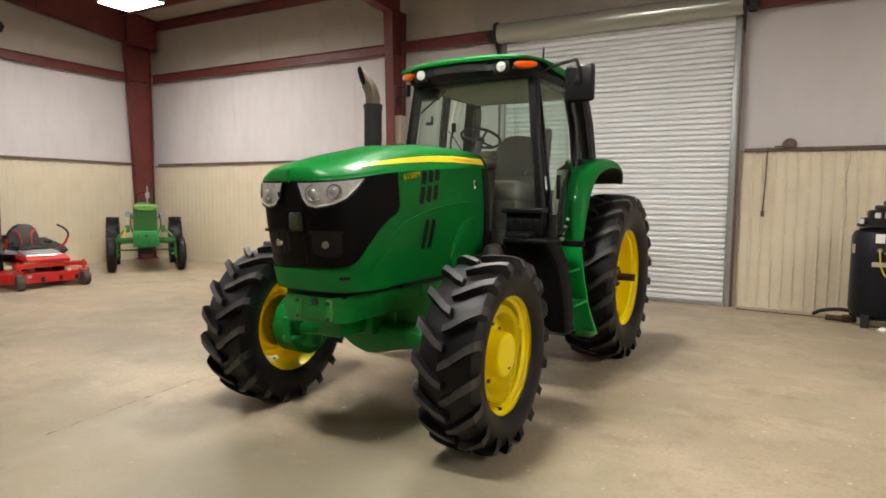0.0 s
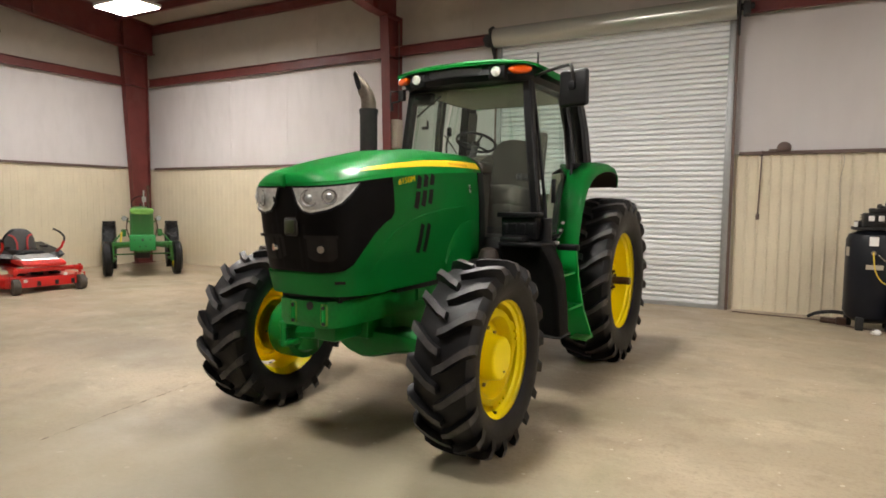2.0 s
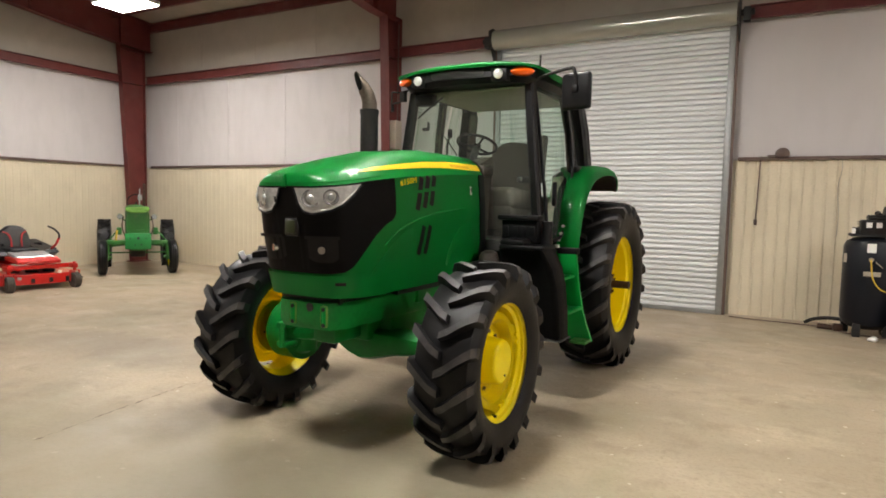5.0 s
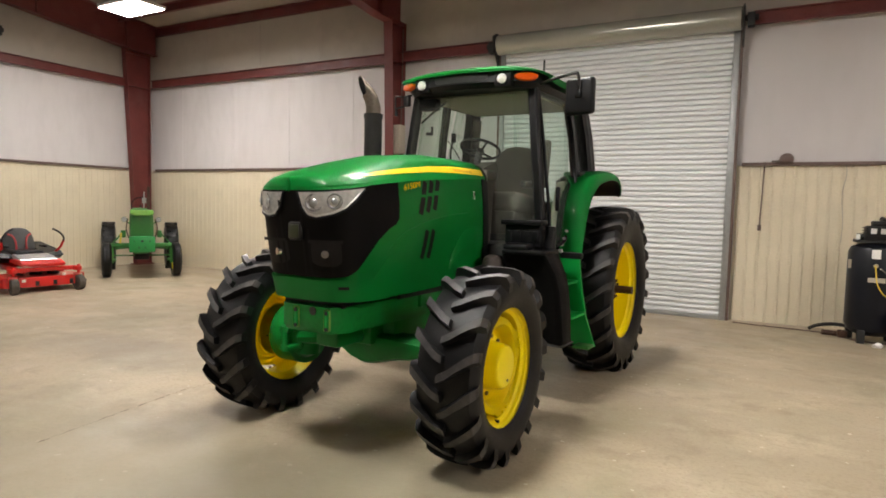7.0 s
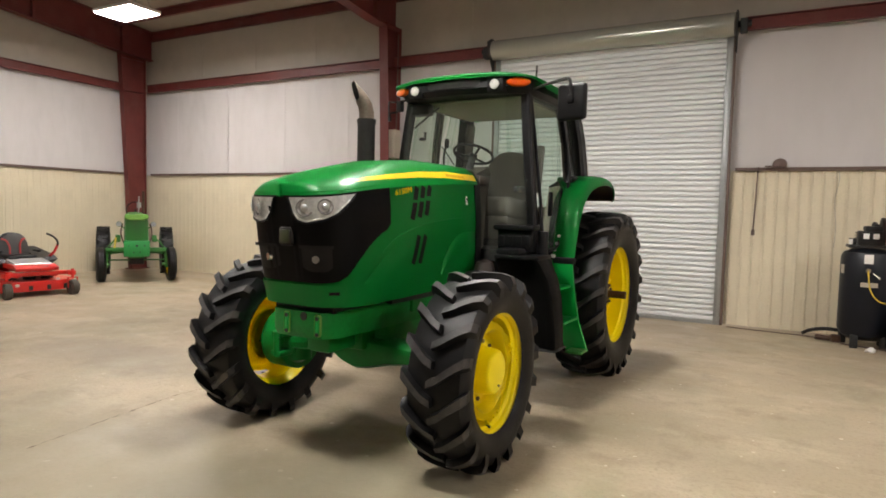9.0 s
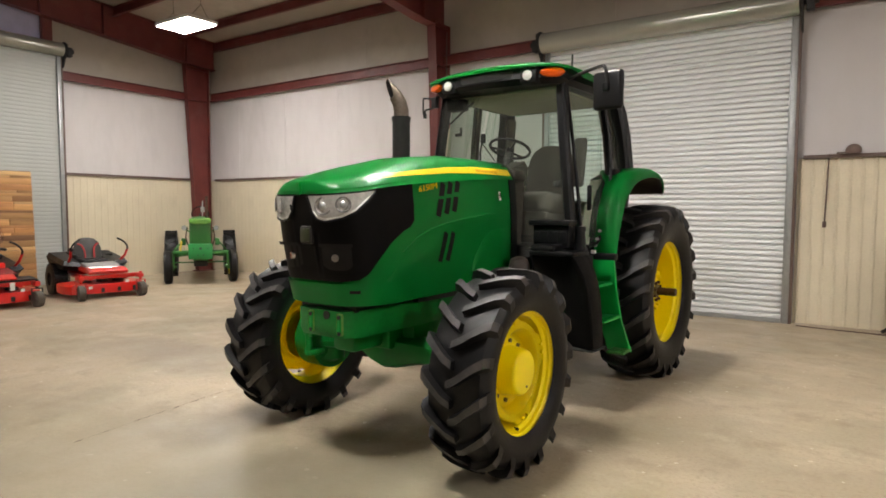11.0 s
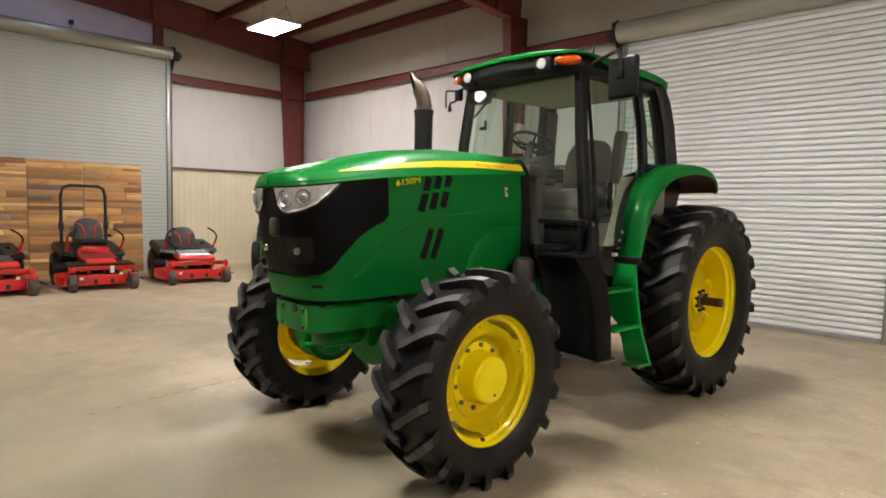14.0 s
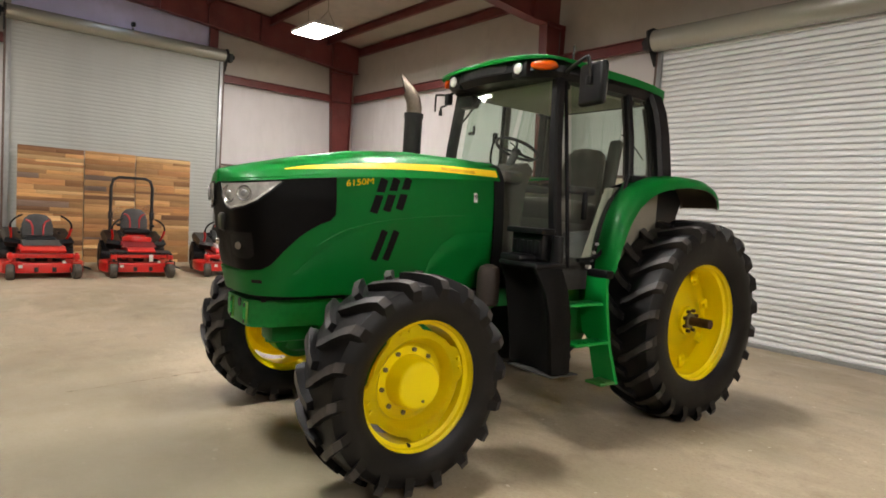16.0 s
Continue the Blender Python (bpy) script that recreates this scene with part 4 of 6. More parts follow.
for s in (1, -1):
    bm = bmesh.new()
    rod(bm, (2.87, s * 0.62, 0.50), (2.87, s * 0.62, 0.84), 0.085, 20)
    rod(bm, (2.83, s * 0.66, 0.64), (2.83, s * 0.86, 0.64), 0.235, 28)
    rod(bm, (2.83, s * 0.60, 0.64), (2.83, s * 0.67, 0.64), 0.15, 24, 0.20)
    for zz in (0.57, 0.72):
        box(bm, (3.0, s * 0.66, zz), (0.22, 0.10, 0.05), 0.015)
    rod(bm, (3.09, s * 0.66, 0.55), (3.09, s * 0.66, 0.74), 0.028, 12)
    part("steering_knuckle", bm, GREEN_CAST, axle)
    bm = bmesh.new()
    rod(bm, (2.70, s * 0.58, 0.62), (2.70, s * 0.12, 0.66), 0.022, 10)
    part("tie_rod", bm, GREEN_CAST, axle)
bm = bmesh.new()
box(bm, (2.2, 0, 0.88), (1.4, 0.46, 0.46), 0.05)
box(bm, (1.1, 0, 0.80), (1.4, 0.5, 0.56), 0.06)
box(bm, (0.1, 0, 0.85), (0.9, 0.56, 0.5), 0.08)
for v in (0.27, -0.27):
    box(bm, (2.1, v, 1.0), (1.1, 0.04, 0.14), 0.01)
part("gearbox", bm, GREEN_CAST, tractor, "green engine and gearbox casting")
bm = bmesh.new()
rod(bm, (-0.085, -0.74, 0.862), (-0.085, 0.74, 0.862), 0.09, 20)
rod(bm, (0, -0.55, 0.85), (0, 0.55, 0.85), 0.17, 24)
part("rear_axle", bm, GREEN_CAST, tractor)


# wheels
def tyre_mesh(R, width, rim_r, lugs, lug_h, lug_w, name):
    bm = bmesh.new()
    h, rc = width / 2, R - lug_h
    prof = [(-h * 0.78, rim_r - 0.015), (-h * 0.90, rim_r + 0.02), (-h * 1.0, rim_r + (rc - rim_r) * 0.38), (-h * 1.0, rim_r + (rc - rim_r) * 0.62), (-h * 0.95, rc - 0.05), (-h * 0.84, rc - 0.012), (-h * 0.5, rc + 0.004), (0, rc + 0.012)]
    prof = prof + [(-a, r) for a, r in prof[::-1][1:]]
    lathe(bm, prof, 64)
    return bm


def lug_mesh(R, width, lug_h, lug_w, side):
    """One slanted tread bar of the tyre's half on the given side, standing at the top of the wheel."""
    bm = bmesh.new()
    h, rc, st = width / 2, R - lug_h, []

    def at(a, r, y):
        return (r * math.sin(a), y, r * math.cos(a))

    for f, rad, wide in ((-0.06, R, 0.9), (0.22, R + 0.004, 1.0), (0.5, R, 1.05), (0.75, R - 0.006, 1.15), (0.97, R - 0.022, 1.25), (1.06, R - 0.07, 1.3)):
        v = side * f * h
        ang = -(abs(f) ** 0.92) * (0.52 * h / R) * 1.55
        dw = lug_w / 2 * wide / R
        low = (rc - 0.02) if f < 0.95 else (rc - 0.07 - 0.05 * (f > 1))
        foot = side * h * 0.97 if f >= 1 else v
        st.append([at(ang - dw * 1.25, low, foot), at(ang - dw * 0.8, rad, v), at(ang + dw * 0.8, rad, v), at(ang + dw * 1.25, low, foot)])
    vs = [[bm.verts.new(p) for p in q] for q in st]
    for p, q in zip(vs, vs[1:]):
        for k in range(3):
            bm.faces.new((p[k], p[k + 1], q[k + 1], q[k])).material_index = 1 if k == 1 else 0
    bm.faces.new(vs[0])
    bm.faces.new(vs[-1][::-1])
    edges = [e for e in bm.edges if len(e.link_faces) == 2 and e.calc_face_angle(0) > 0.6]
    bmesh.ops.bevel(bm, geom=edges, offset=0.006, segments=1, affect="EDGES")
    finish(bm, 30)
    me = bpy.data.meshes.new("tread_lug")
    bm.to_mesh(me)
    bm.free()
    me.materials.append(TYRE)
    me.materials.append(LUG_FACE)
    return me


LUGS = {}


def wheel(name, m, R, width, rim_r, lugs, lug_h, lug_w, front, s, label):
    """Turned round y; s: +1 for the tractor's left. The rim's dished side faces s."""
    h = width / 2
    bm = bmesh.new()
    fl = rim_r + 0.022
    barrel = [(h * 0.80, rim_r + 0.004), (h * 0.86, fl), (h * 0.83, fl + 0.004), (h * 0.78, rim_r), (h * 0.70, rim_r - 0.010), (h * 0.66, rim_r - 0.024), (h * 0.57, rim_r - 0.030), (h * 0.5, rim_r - 0.05), (-h * 0.4, rim_r - 0.055), (-h * 0.6, rim_r - 0.012), (-h * 0.80, rim_r), (-h * 0.86, fl), (-h * 0.89, fl), (-h * 0.82, rim_r + 0.01)]
    lathe(bm, [(s * a, r) for a, r in barrel], 64)
    w = part(name, bm, YELLOW, tractor, label)
    w.matrix_basis = m
    part("tyre", tyre_mesh(R, width, rim_r, lugs, lug_h, lug_w, "tyre"), (TYRE, LUG_FACE), w, "black lugged tractor tyre", 28)
    for side in (1, -1):
        key = (R, side)
        LUGS[key] = LUGS.get(key) or lug_mesh(R, width, lug_h, lug_w, side)
        for i in range(lugs):
            share("tread_lug", LUGS[key], w, Matrix.Rotation(2 * math.pi * (i + (0.5 if side == 1 else 0)) / lugs, 4, "Y"))
    if front:
        # dished disc with four lobes bolted to the barrel; open slots between them
        bm = bmesh.new()
        rows = []
        for k in range(96):
            a = 2 * math.pi * k / 96
            off = (a + math.pi / 4) % (math.pi / 2) - math.pi / 4
            lobe = min(1.0, max(0.0, (0.40 - abs(off)) / 0.14))
            lobe = lobe * lobe * (3 - 2 * lobe)
            ro = rim_r - 0.091 + 0.040 * lobe + 0.016 * abs(abs(off) - math.pi / 4) * (1 - lobe)
            rows.append([(r * math.sin(a), s * y, r * math.cos(a)) for r, y in ((0.12, h * 0.06), (0.165, h * 0.07), (0.222, h * 0.08), (0.238, h * 0.13), (0.262, h * 0.42), (0.278, h * 0.48), (ro - 0.010, h * 0.48), (ro, h * 0.45), (ro - 0.002, h * 0.34))])
        grid(bm, rows, True)
        bmesh.ops.solidify(bm, geom=bm.faces, thickness=0.012)
        part("wheel_disc", bm, YELLOW, w, "yellow wheel disc with four lobes")
        bm = bmesh.new()
        lathe(bm, [(s * h * 0.05, 0.165), (s * h * 0.60, 0.150), (s * h * 0.68, 0.143), (s * h * 0.715, 0.134), (s * h * 0.725, 0.122), (s * h * 0.725, 0.001)], 40)
        part("hub_cap", bm, YELLOW, w, "plain yellow hub end cap")
        p = Vector((0.095 * math.sin(math.pi - 0.1), s * h * 0.72, 0.095 * math.cos(math.pi - 0.1)))
        bm = bmesh.new()
        rod(bm, p, p + Vector((0, s * 0.008, 0)), 0.009, 6)
        part("drain_plug", bm, NUT, w)
        p = Vector(((rim_r - 0.045) * math.sin(2.75), s * h * 0.46, (rim_r - 0.045) * math.cos(2.75)))
        bm = bmesh.new()
        rod(bm, p, p + Vector((0, s * 0.03, 0)), 0.010, 8)
        part("valve_stem", bm, BLACK_IRON, w)
        bm = bmesh.new()
        lathe(bm, [(-s * h * 0.05, 0.21), (s * h * 0.09, 0.21), (s * h * 0.11, 0.155)], 40)
        part("hub_flange", bm, YELLOW, w)
        for k in range(10):
            a = 2 * math.pi * (k + 0.3) / 10
            p = Vector((0.192 * math.sin(a), s * h * 0.09, 0.192 * math.cos(a)))
            bm = bmesh.new()
            rod(bm, p, p + Vector((0, s * 0.016, 0)), 0.015, 6)
            part("wheel_nut", bm, NUT, w)
        for k in range(4):
            a = 2 * math.pi * k / 4
            for da in (-0.09, 0.09):
                p = Vector(((rim_r - 0.078) * math.sin(a + da), s * h * 0.47, (rim_r - 0.078) * math.cos(a + da)))
                bm = bmesh.new()
                rod(bm, p, p + Vector((0, s * 0.018, 0)), 0.013, 6)
                part("lug_bolt", bm, YELLOW, w)
    else:
        bm = bmesh.new()
        lathe(bm, [(s * 0.055, 0.09), (s * 0.055, 0.17), (s * 0.03, 0.22), (-s * 0.02, 0.33), (-s * 0.045, rim_r - 0.10), (-s * 0.045, rim_r - 0.06), (-s * 0.06, rim_r - 0.052)], 56)
        bmesh.ops.solidify(bm, geom=bm.faces, thickness=0.012)
        part("wheel_disc", bm, YELLOW, w, "deep dished yellow wheel disc")
        bm = bmesh.new()
        rod(bm, (0, s * 0.03, 0), (0, s * 0.085, 0), 0.125, 28)
        part("hub", bm, YELLOW, w)
        bm = bmesh.new()
        rod(bm, (0, s * 0.084, 0), (0, s * 0.105, 0), 0.066, 20)
        part("hub_collar", bm, NUT, w, "grimy hub collar")
        bm = bmesh.new()
        rod(bm, (0, s * 0.03, 0), (0, s * 0.285, 0), 0.040, 20)
        part("axle_shaft", bm, RUSTY, w, "bare rusty axle shaft end")
        for k in range(8):
            a = 2 * math.pi * (k + 0.5) / 8
            p = Vector((0.092 * math.sin(a), s * 0.084, 0.092 * math.cos(a)))
            bm = bmesh.new()
            rod(bm, p, p + Vector((0, s * 0.03, 0)), 0.016, 6)
            part("wheel_nut", bm, RUSTY, w)
        for k in range(8):
            a = 2 * math.pi * (k + 0.25) / 8
            bm = bmesh.new()
            box(bm, (0, -s * 0.028, rim_r - 0.115), (0.085, 0.035, 0.11), 0.014, m=Matrix.Rotation(a, 4, "Y"))
            part("rim_pad", bm, YELLOW, w)
            r = rim_r - 0.145
            p = Vector((r * math.sin(a), -s * 0.01, r * math.cos(a)))
            bm = bmesh.new()
            rod(bm, p, p + Vector((0, s * 0.03, 0)), 0.02, 6)
            part("lug_bolt", bm, YELLOW, w)
        bm = bmesh.new()
        p = Vector(((rim_r - 0.07) * math.sin(0.35), s * h * 0.3, (rim_r - 0.07) * math.cos(0.35)))
        rod(bm, p, p + Vector((-0.01, s * 0.03, -0.02)), 0.008, 8)
        part("valve_stem", bm, BLACK_IRON, w)
    return w


FRONT, REAR = (0.66, 0.42, 0.410, 18, 0.052, 0.060), (0.876, 0.52, 0.522, 22, 0.052, 0.066)
wheel("front_wheel", pose(2.83, 0.93, 0.638, 0, 17, 1.5), *FRONT, True, 1, "yellow front wheel with a lugged tyre")
wheel("front_wheel", pose(2.83, -1.015, 0.638, 0, 30, 1.5), *FRONT, True, -1, "yellow front wheel with a lugged tyre")
wheel("rear_wheel", pose(-0.085, 0.905, 0.850, 0, 5, 0), *REAR, False, 1, "deep yellow rear wheel with a tall lugged tyre")
wheel("rear_wheel", pose(-0.085, -0.905, 0.850, 0, 14, 0), *REAR, False, -1, "deep yellow rear wheel with a tall lugged tyre")

# cab
def pane(name, quad, label, bulge=0.0, parent=None):
    """A thin glass pane through four corners, bowed outwards a little along its width."""
    a, b, c, d = (Vector(p) for p in quad)
    nrm = (b - a).cross(d - a).normalized()
    bm = bmesh.new()
    rows = []
    for i in range(9):
        t = i / 8
        bow = nrm * bulge * 4 * t * (1 - t)
        rows.append([a.lerp(b, t) + bow, d.lerp(c, t) + bow])
    grid(bm, rows)
    bmesh.ops.solidify(bm, geom=bm.faces, thickness=0.005)
    ob = part(name, bm, GLASS, parent or cab, label)
    ob.visible_shadow = False
    return ob


def post(name, pts, w, d, mat_, parent, label=""):
    """A pillar of rounded section through the points; w along x, d along y."""
    bm = bmesh.new()
    sec = [(0.5, 0.3), (0.3, 0.5), (-0.3, 0.5), (-0.5, 0.3), (-0.5, -0.3), (-0.3, -0.5), (0.3, -0.5), (0.5, -0.3)]
    loft(bm, [[Vector((p[0] + x * w, p[1] + y * d, p[2])) for x, y in sec] for p in pts])
    return part(name, bm, mat_, parent, label)


bm = bmesh.new()
prism(bm, [(1.50, 1.26), (1.50, 1.36), (0.95, 1.36), (0.80, 1.55), (0.05, 1.62), (-0.05, 1.50), (0.3, 1.1), (1.2, 1.1)], "y", -0.62, 0.62)
cab = part("cab_floor", bm, CAB_GREY, tractor, "dark grey lower cab tub")
for s in (1, -1):
    mid = 0.0 if s == 1 else 0.09
    post("front_pillar", [(1.40, s * 0.742, 1.30), (1.42, s * 0.708, 1.75), (1.41, s * 0.655, 2.25), (1.37, s * 0.60, 2.76)], 0.09, 0.085, BLACK_PLASTIC, cab, "black front cab pillar")
    post("door_frame", [(1.33, s * 0.80, 1.30), (1.345, s * 0.765, 1.75), (1.338, s * 0.70, 2.25), (1.31, s * 0.62, 2.74)], 0.026, 0.026, BLACK_PLASTIC, cab)
    post("middle_pillar", [(0.62 + mid * 0.7, s * 0.76, 2.02), (0.60 + mid * 1.4, s * 0.715, 2.39), (0.57 + mid * 2.5, s * 0.63, 2.76)], 0.07, 0.06, BLACK_PLASTIC, cab, "slim black cab pillar")
    post("rear_pillar", [(0.115, s * 0.72, 2.02), (0.125, s * 0.705, 2.2), (0.145, s * 0.68, 2.45), (0.17, s * 0.645, 2.66), (0.22, s * 0.61, 2.80)], 0.20, 0.13, BLACK_PLASTIC, cab, "thick black rear cab pillar")
    post("pillar_lining", [(0.62 + mid * 0.7, s * 0.725, 2.02), (0.60 + mid * 1.4, s * 0.68, 2.39), (0.57 + mid * 2.5, s * 0.595, 2.74)], 0.055, 0.03, DASH_TAN, cab, "taupe pillar lining")
    post("pillar_lining", [(0.125, s * 0.655, 2.02), (0.135, s * 0.635, 2.2), (0.155, s * 0.61, 2.45), (0.18, s * 0.575, 2.68)], 0.17, 0.03, DASH_TAN, cab, "taupe pillar lining")
    pane("side_window", [(1.29, s * 0.79, 1.33), (0.86, s * 0.79, 1.42), (0.60, s * 0.64, 2.74), (1.25, s * 0.62, 2.74)], "large clear cab door window", 0.0)
    pane("side_window", [(0.60, s * 0.755, 2.06), (0.22, s * 0.73, 2.06), (0.25, s * 0.62, 2.74), (0.57, s * 0.63, 2.74)], "clear rear quarter window", 0.0)
    bm = bmesh.new()
    tube(bm, [(1.22, s * 0.80, 1.36), (0.98, s * 0.80, 1.40), (0.84, s * 0.80, 1.62), (0.72, s * 0.79, 1.90), (0.63, s * 0.76, 2.08)], 0.016, 8)
    part("door_seal", bm, BLACK_PLASTIC, cab)
    bm = bmesh.new()
    box(bm, (1.18, s * 0.79, 1.78), (0.035, 0.04, 0.22), 0.012)
    part("door_handle", bm, BLACK_PLASTIC, cab, "black door handle")
    bm = bmesh.new()
    tube(bm, [(0.66, s * 0.68, 2.40), (0.52, s * 0.69, 2.33), (0.36, s * 0.69, 2.22)], 0.006, 6)
    part("door_strut", bm, BLACK_IRON, cab)
bm = bmesh.new()
box(bm, (0.82, 0, 2.722), (1.12, 1.10, 0.022), 0.008)
part("headliner", bm, HEADLINER, cab, "tan roof lining")
pane("windscreen", [(1.49, -0.66, 2.00), (1.49, 0.66, 2.00), (1.446, 0.58, 2.74), (1.446, -0.58, 2.74)], "tall clear windscreen", 0.03)
pane("lower_windscreen", [(1.53, 0.36, 1.32), (1.44, 0.74, 1.32), (1.46, 0.68, 2.0), (1.58, 0.36, 2.0)], "clear lower windscreen beside the bonnet", 0.0)
pane("lower_windscreen", [(1.53, -0.36, 1.32), (1.44, -0.74, 1.32), (1.46, -0.68, 2.0), (1.58, -0.36, 2.0)], "clear lower windscreen beside the bonnet", 0.0)
pane("rear_window", [(0.08, 0.62, 1.75), (0.08, -0.62, 1.75), (0.14, -0.56, 2.74), (0.14, 0.56, 2.74)], "clear rear cab window", 0.0)
bm = bmesh.new()
tube(bm, [(1.43, -0.26, 2.67), (1.40, -0.40, 2.60), (1.37, -0.57, 2.50)], 0.009, 6)
part("visor_strut", bm, BLACK_IRON, cab, "thin black strut of the sun visor")

# roof: rounded green cap over a dark band
def roof_pt(u, w):
    half = lerp(((0.02, 0.60), (0.12, 0.68), (0.4, 0.725), (1.3, 0.735), (1.48, 0.715), (1.56, 0.675), (1.605, 0.62), (1.635, 0.54)), u)
    edge = lerp(((0.02, 2.80), (0.12, 2.845), (0.5, 2.865), (1.3, 2.868), (1.635, 2.872)), u)
    top = lerp(((0.02, 2.84), (0.15, 2.915), (0.5, 2.955), (1.2, 2.965), (1.46, 2.945), (1.575, 2.915), (1.635, 2.885)), u)
    return Vector((u + 0.05 * (1 - w * w) * (u > 1.4), half * w, edge + (top - edge) * (1 - abs(w) ** 3.2)))


ROOF_U = [0.02, 0.05, 0.08, 0.12, 0.2, 0.35, 0.6, 0.9, 1.2, 1.36, 1.46, 1.52, 1.56, 1.59, 1.615, 1.635]
bm = bmesh.new()
drop = Vector((0, 0, -0.062))
SKIRT = [drop * lerp(((0.02, 1.0), (1.2, 1.0), (1.40, 0.34), (1.64, 0.30)), u) for u in ROOF_U]
rows = [[roof_pt(u, -1) + d] + [roof_pt(u, w) for w in WS] + [roof_pt(u, 1) + d] for u, d in zip(ROOF_U, SKIRT)]
rows = [[p + drop * (0 < k < len(rows[0]) - 1) for k, p in enumerate(rows[0])]] + rows + [[p + drop * 0.30 * (0 < k < len(rows[0]) - 1) for k, p in enumerate(rows[-1])]]
grid(bm, rows)
bmesh.ops.solidify(bm, geom=bm.faces, thickness=0.012)
roof = part("cab_roof", bm, GREEN, tractor, "rounded glossy green cab roof", 45)
bm = bmesh.new()
ring = []
for u, w in [(1.52, -0.55), (1.61, -0.4), (1.655, 0.0), (1.61, 0.4), (1.52, 0.55)]:
    ring.append((u, w))
side = [(1.40, 0.665), (1.0, 0.69), (0.4, 0.68), (0.14, 0.63), (0.10, 0.5)]
outline = [(u, v * 1.12) for u, v in ring] + side + [(u, -v) for u, v in side[::-1]]
loft(bm, [[(u * 1.0 - (0.05 if u > 1.4 else 0), v * 0.955, 2.735) for u, v in outline], [(u, v, 2.78) for u, v in outline], [(u - 0.01, v, 2.872) for u, v in outline]])
part("roof_band", bm, BLACK_PLASTIC, roof, "black roof band with lamp recesses")
bm = bmesh.new()
grid(bm, [[(1.617 + 0.04 * (1 - (v / 0.3) ** 2), v, z) for z in (2.79, 2.85)] for v in (-0.27, -0.15, 0, 0.15, 0.27)])
bmesh.ops.solidify(bm, geom=bm.faces, thickness=0.006)
part("vent_panel", bm, CAB_GREY, roof, "grey vent panel in the roof band")
for s in (1, -1):
    bm = bmesh.new()
    box(bm, (1.545, s * 0.41, 2.80), (0.16, 0.17, 0.14), 0.03)
    part("lamp_pod", bm, BLACK_PLASTIC, roof)
    bm = bmesh.new()
    lathe(bm, [(0.0, 0.044), (0.014, 0.041), (0.022, 0.028), (0.025, 0.001)], 24, "z")
    o = part("work_lamp", bm, LENS_WHITE, roof, "round clear work lamp")
    o.matrix_basis = Matrix.Translation((1.622, s * 0.41, 2.80)) @ Matrix.Rotation(radians(90), 4, "Y")
    bm = bmesh.new()
    lens = pose(1.525, s * 0.59, 2.816, 0, 0, s * 30)
    loft(bm, [[lens @ Vector((x, 0.105 * k * math.cos(a), 0.038 * k * math.sin(a))) for a in (2 * math.pi * j / 28 for j in range(28))] for x, k in ((-0.05, 0.9), (0.03, 1.0), (0.043, 0.95), (0.052, 0.80), (0.057, 0.5), (0.059, 0.1))])
    part("amber_lamp", bm, AMBER, roof, "amber indicator lamp")
# left mirror on a bent arm; the right one is folded back to a bare bracket
s = 1
bm = bmesh.new()
tube(bm, [(1.36, s * 0.66, 2.78), (1.44, s * 0.80, 2.795), (1.56, s * 1.02, 2.80), (1.585, s * 1.07, 2.785), (1.575, s * 1.085, 2.70), (1.56, s * 1.09, 2.60)], 0.014, 8)
arm = part("mirror_arm", bm, BLACK_IRON, tractor, "bent black mirror arm")
bm = bmesh.new()
box(bm, (0, 0, 0), (0.06, 0.262, 0.30), 0.03, seg=3)
box(bm, (0.034, 0.0, 0.02), (0.04, 0.06, 0.07), 0.015)
o = part("mirror_housing", bm, BLACK_PLASTIC, arm, "black mirror housing")
o.matrix_basis = pose(1.53, s * 1.08, 2.615, 0, 0, s * -10)
bm = bmesh.new()
box(bm, (-0.030, 0, 0), (0.004, 0.225, 0.26), 0.001)
o = part("mirror_glass", bm, CHROME, arm)
o.matrix_basis = pose(1.53, s * 1.08, 2.615, 0, 0, s * -10)
bm = bmesh.new()
tube(bm, [(1.44, -0.64, 2.76), (1.47, -0.69, 2.74), (1.475, -0.70, 2.66), (1.47, -0.76, 2.645), (1.465, -0.80, 2.64), (1.465, -0.807, 2.60)], 0.010, 8)
tube(bm, [(1.475, -0.70, 2.74), (1.55, -0.73, 2.735), (1.575, -0.74, 2.72), (1.575, -0.74, 2.58)], 0.008, 8)
rod(bm, (1.465, -0.807, 2.61), (1.465, -0.807, 2.565), 0.018, 10)
box(bm, (1.475, -0.675, 2.70), (0.06, 0.06, 0.10), 0.012)
part("mirror_bracket", bm, BLACK_IRON, tractor, "bare folded mirror bracket")
bm = bmesh.new()
rod(bm, (1.30, 0.66, 2.84), (1.29, 0.66, 3.00), 0.009, 8)
part("aerial", bm, BLACK_IRON, roof, "short black aerial")
for s in (1, -1):
    for u in (1.22, 0.4):
        bm = bmesh.new()
        box(bm, (u, s * 0.55, 2.715), (0.05, 0.03, 0.045), 0.008)
        part("catch", bm, BLACK_IRON, cab)

# inside the cab
def cushion(bm, c, s, bevel=0.05, rot=0):
    box(bm, (0, 0, 0), s, bevel, m=Matrix.Translation(c) @ Matrix.Rotation(radians(rot), 4, "Y"), seg=4)


bm = bmesh.new()
cushion(bm, (0.63, 0.0, 1.73), (0.56, 0.56, 0.22), 0.08, -4)
seat = part("driver_seat", bm, SEAT_CLOTH, cab, "grey cloth suspension driver seat")
bm = bmesh.new()
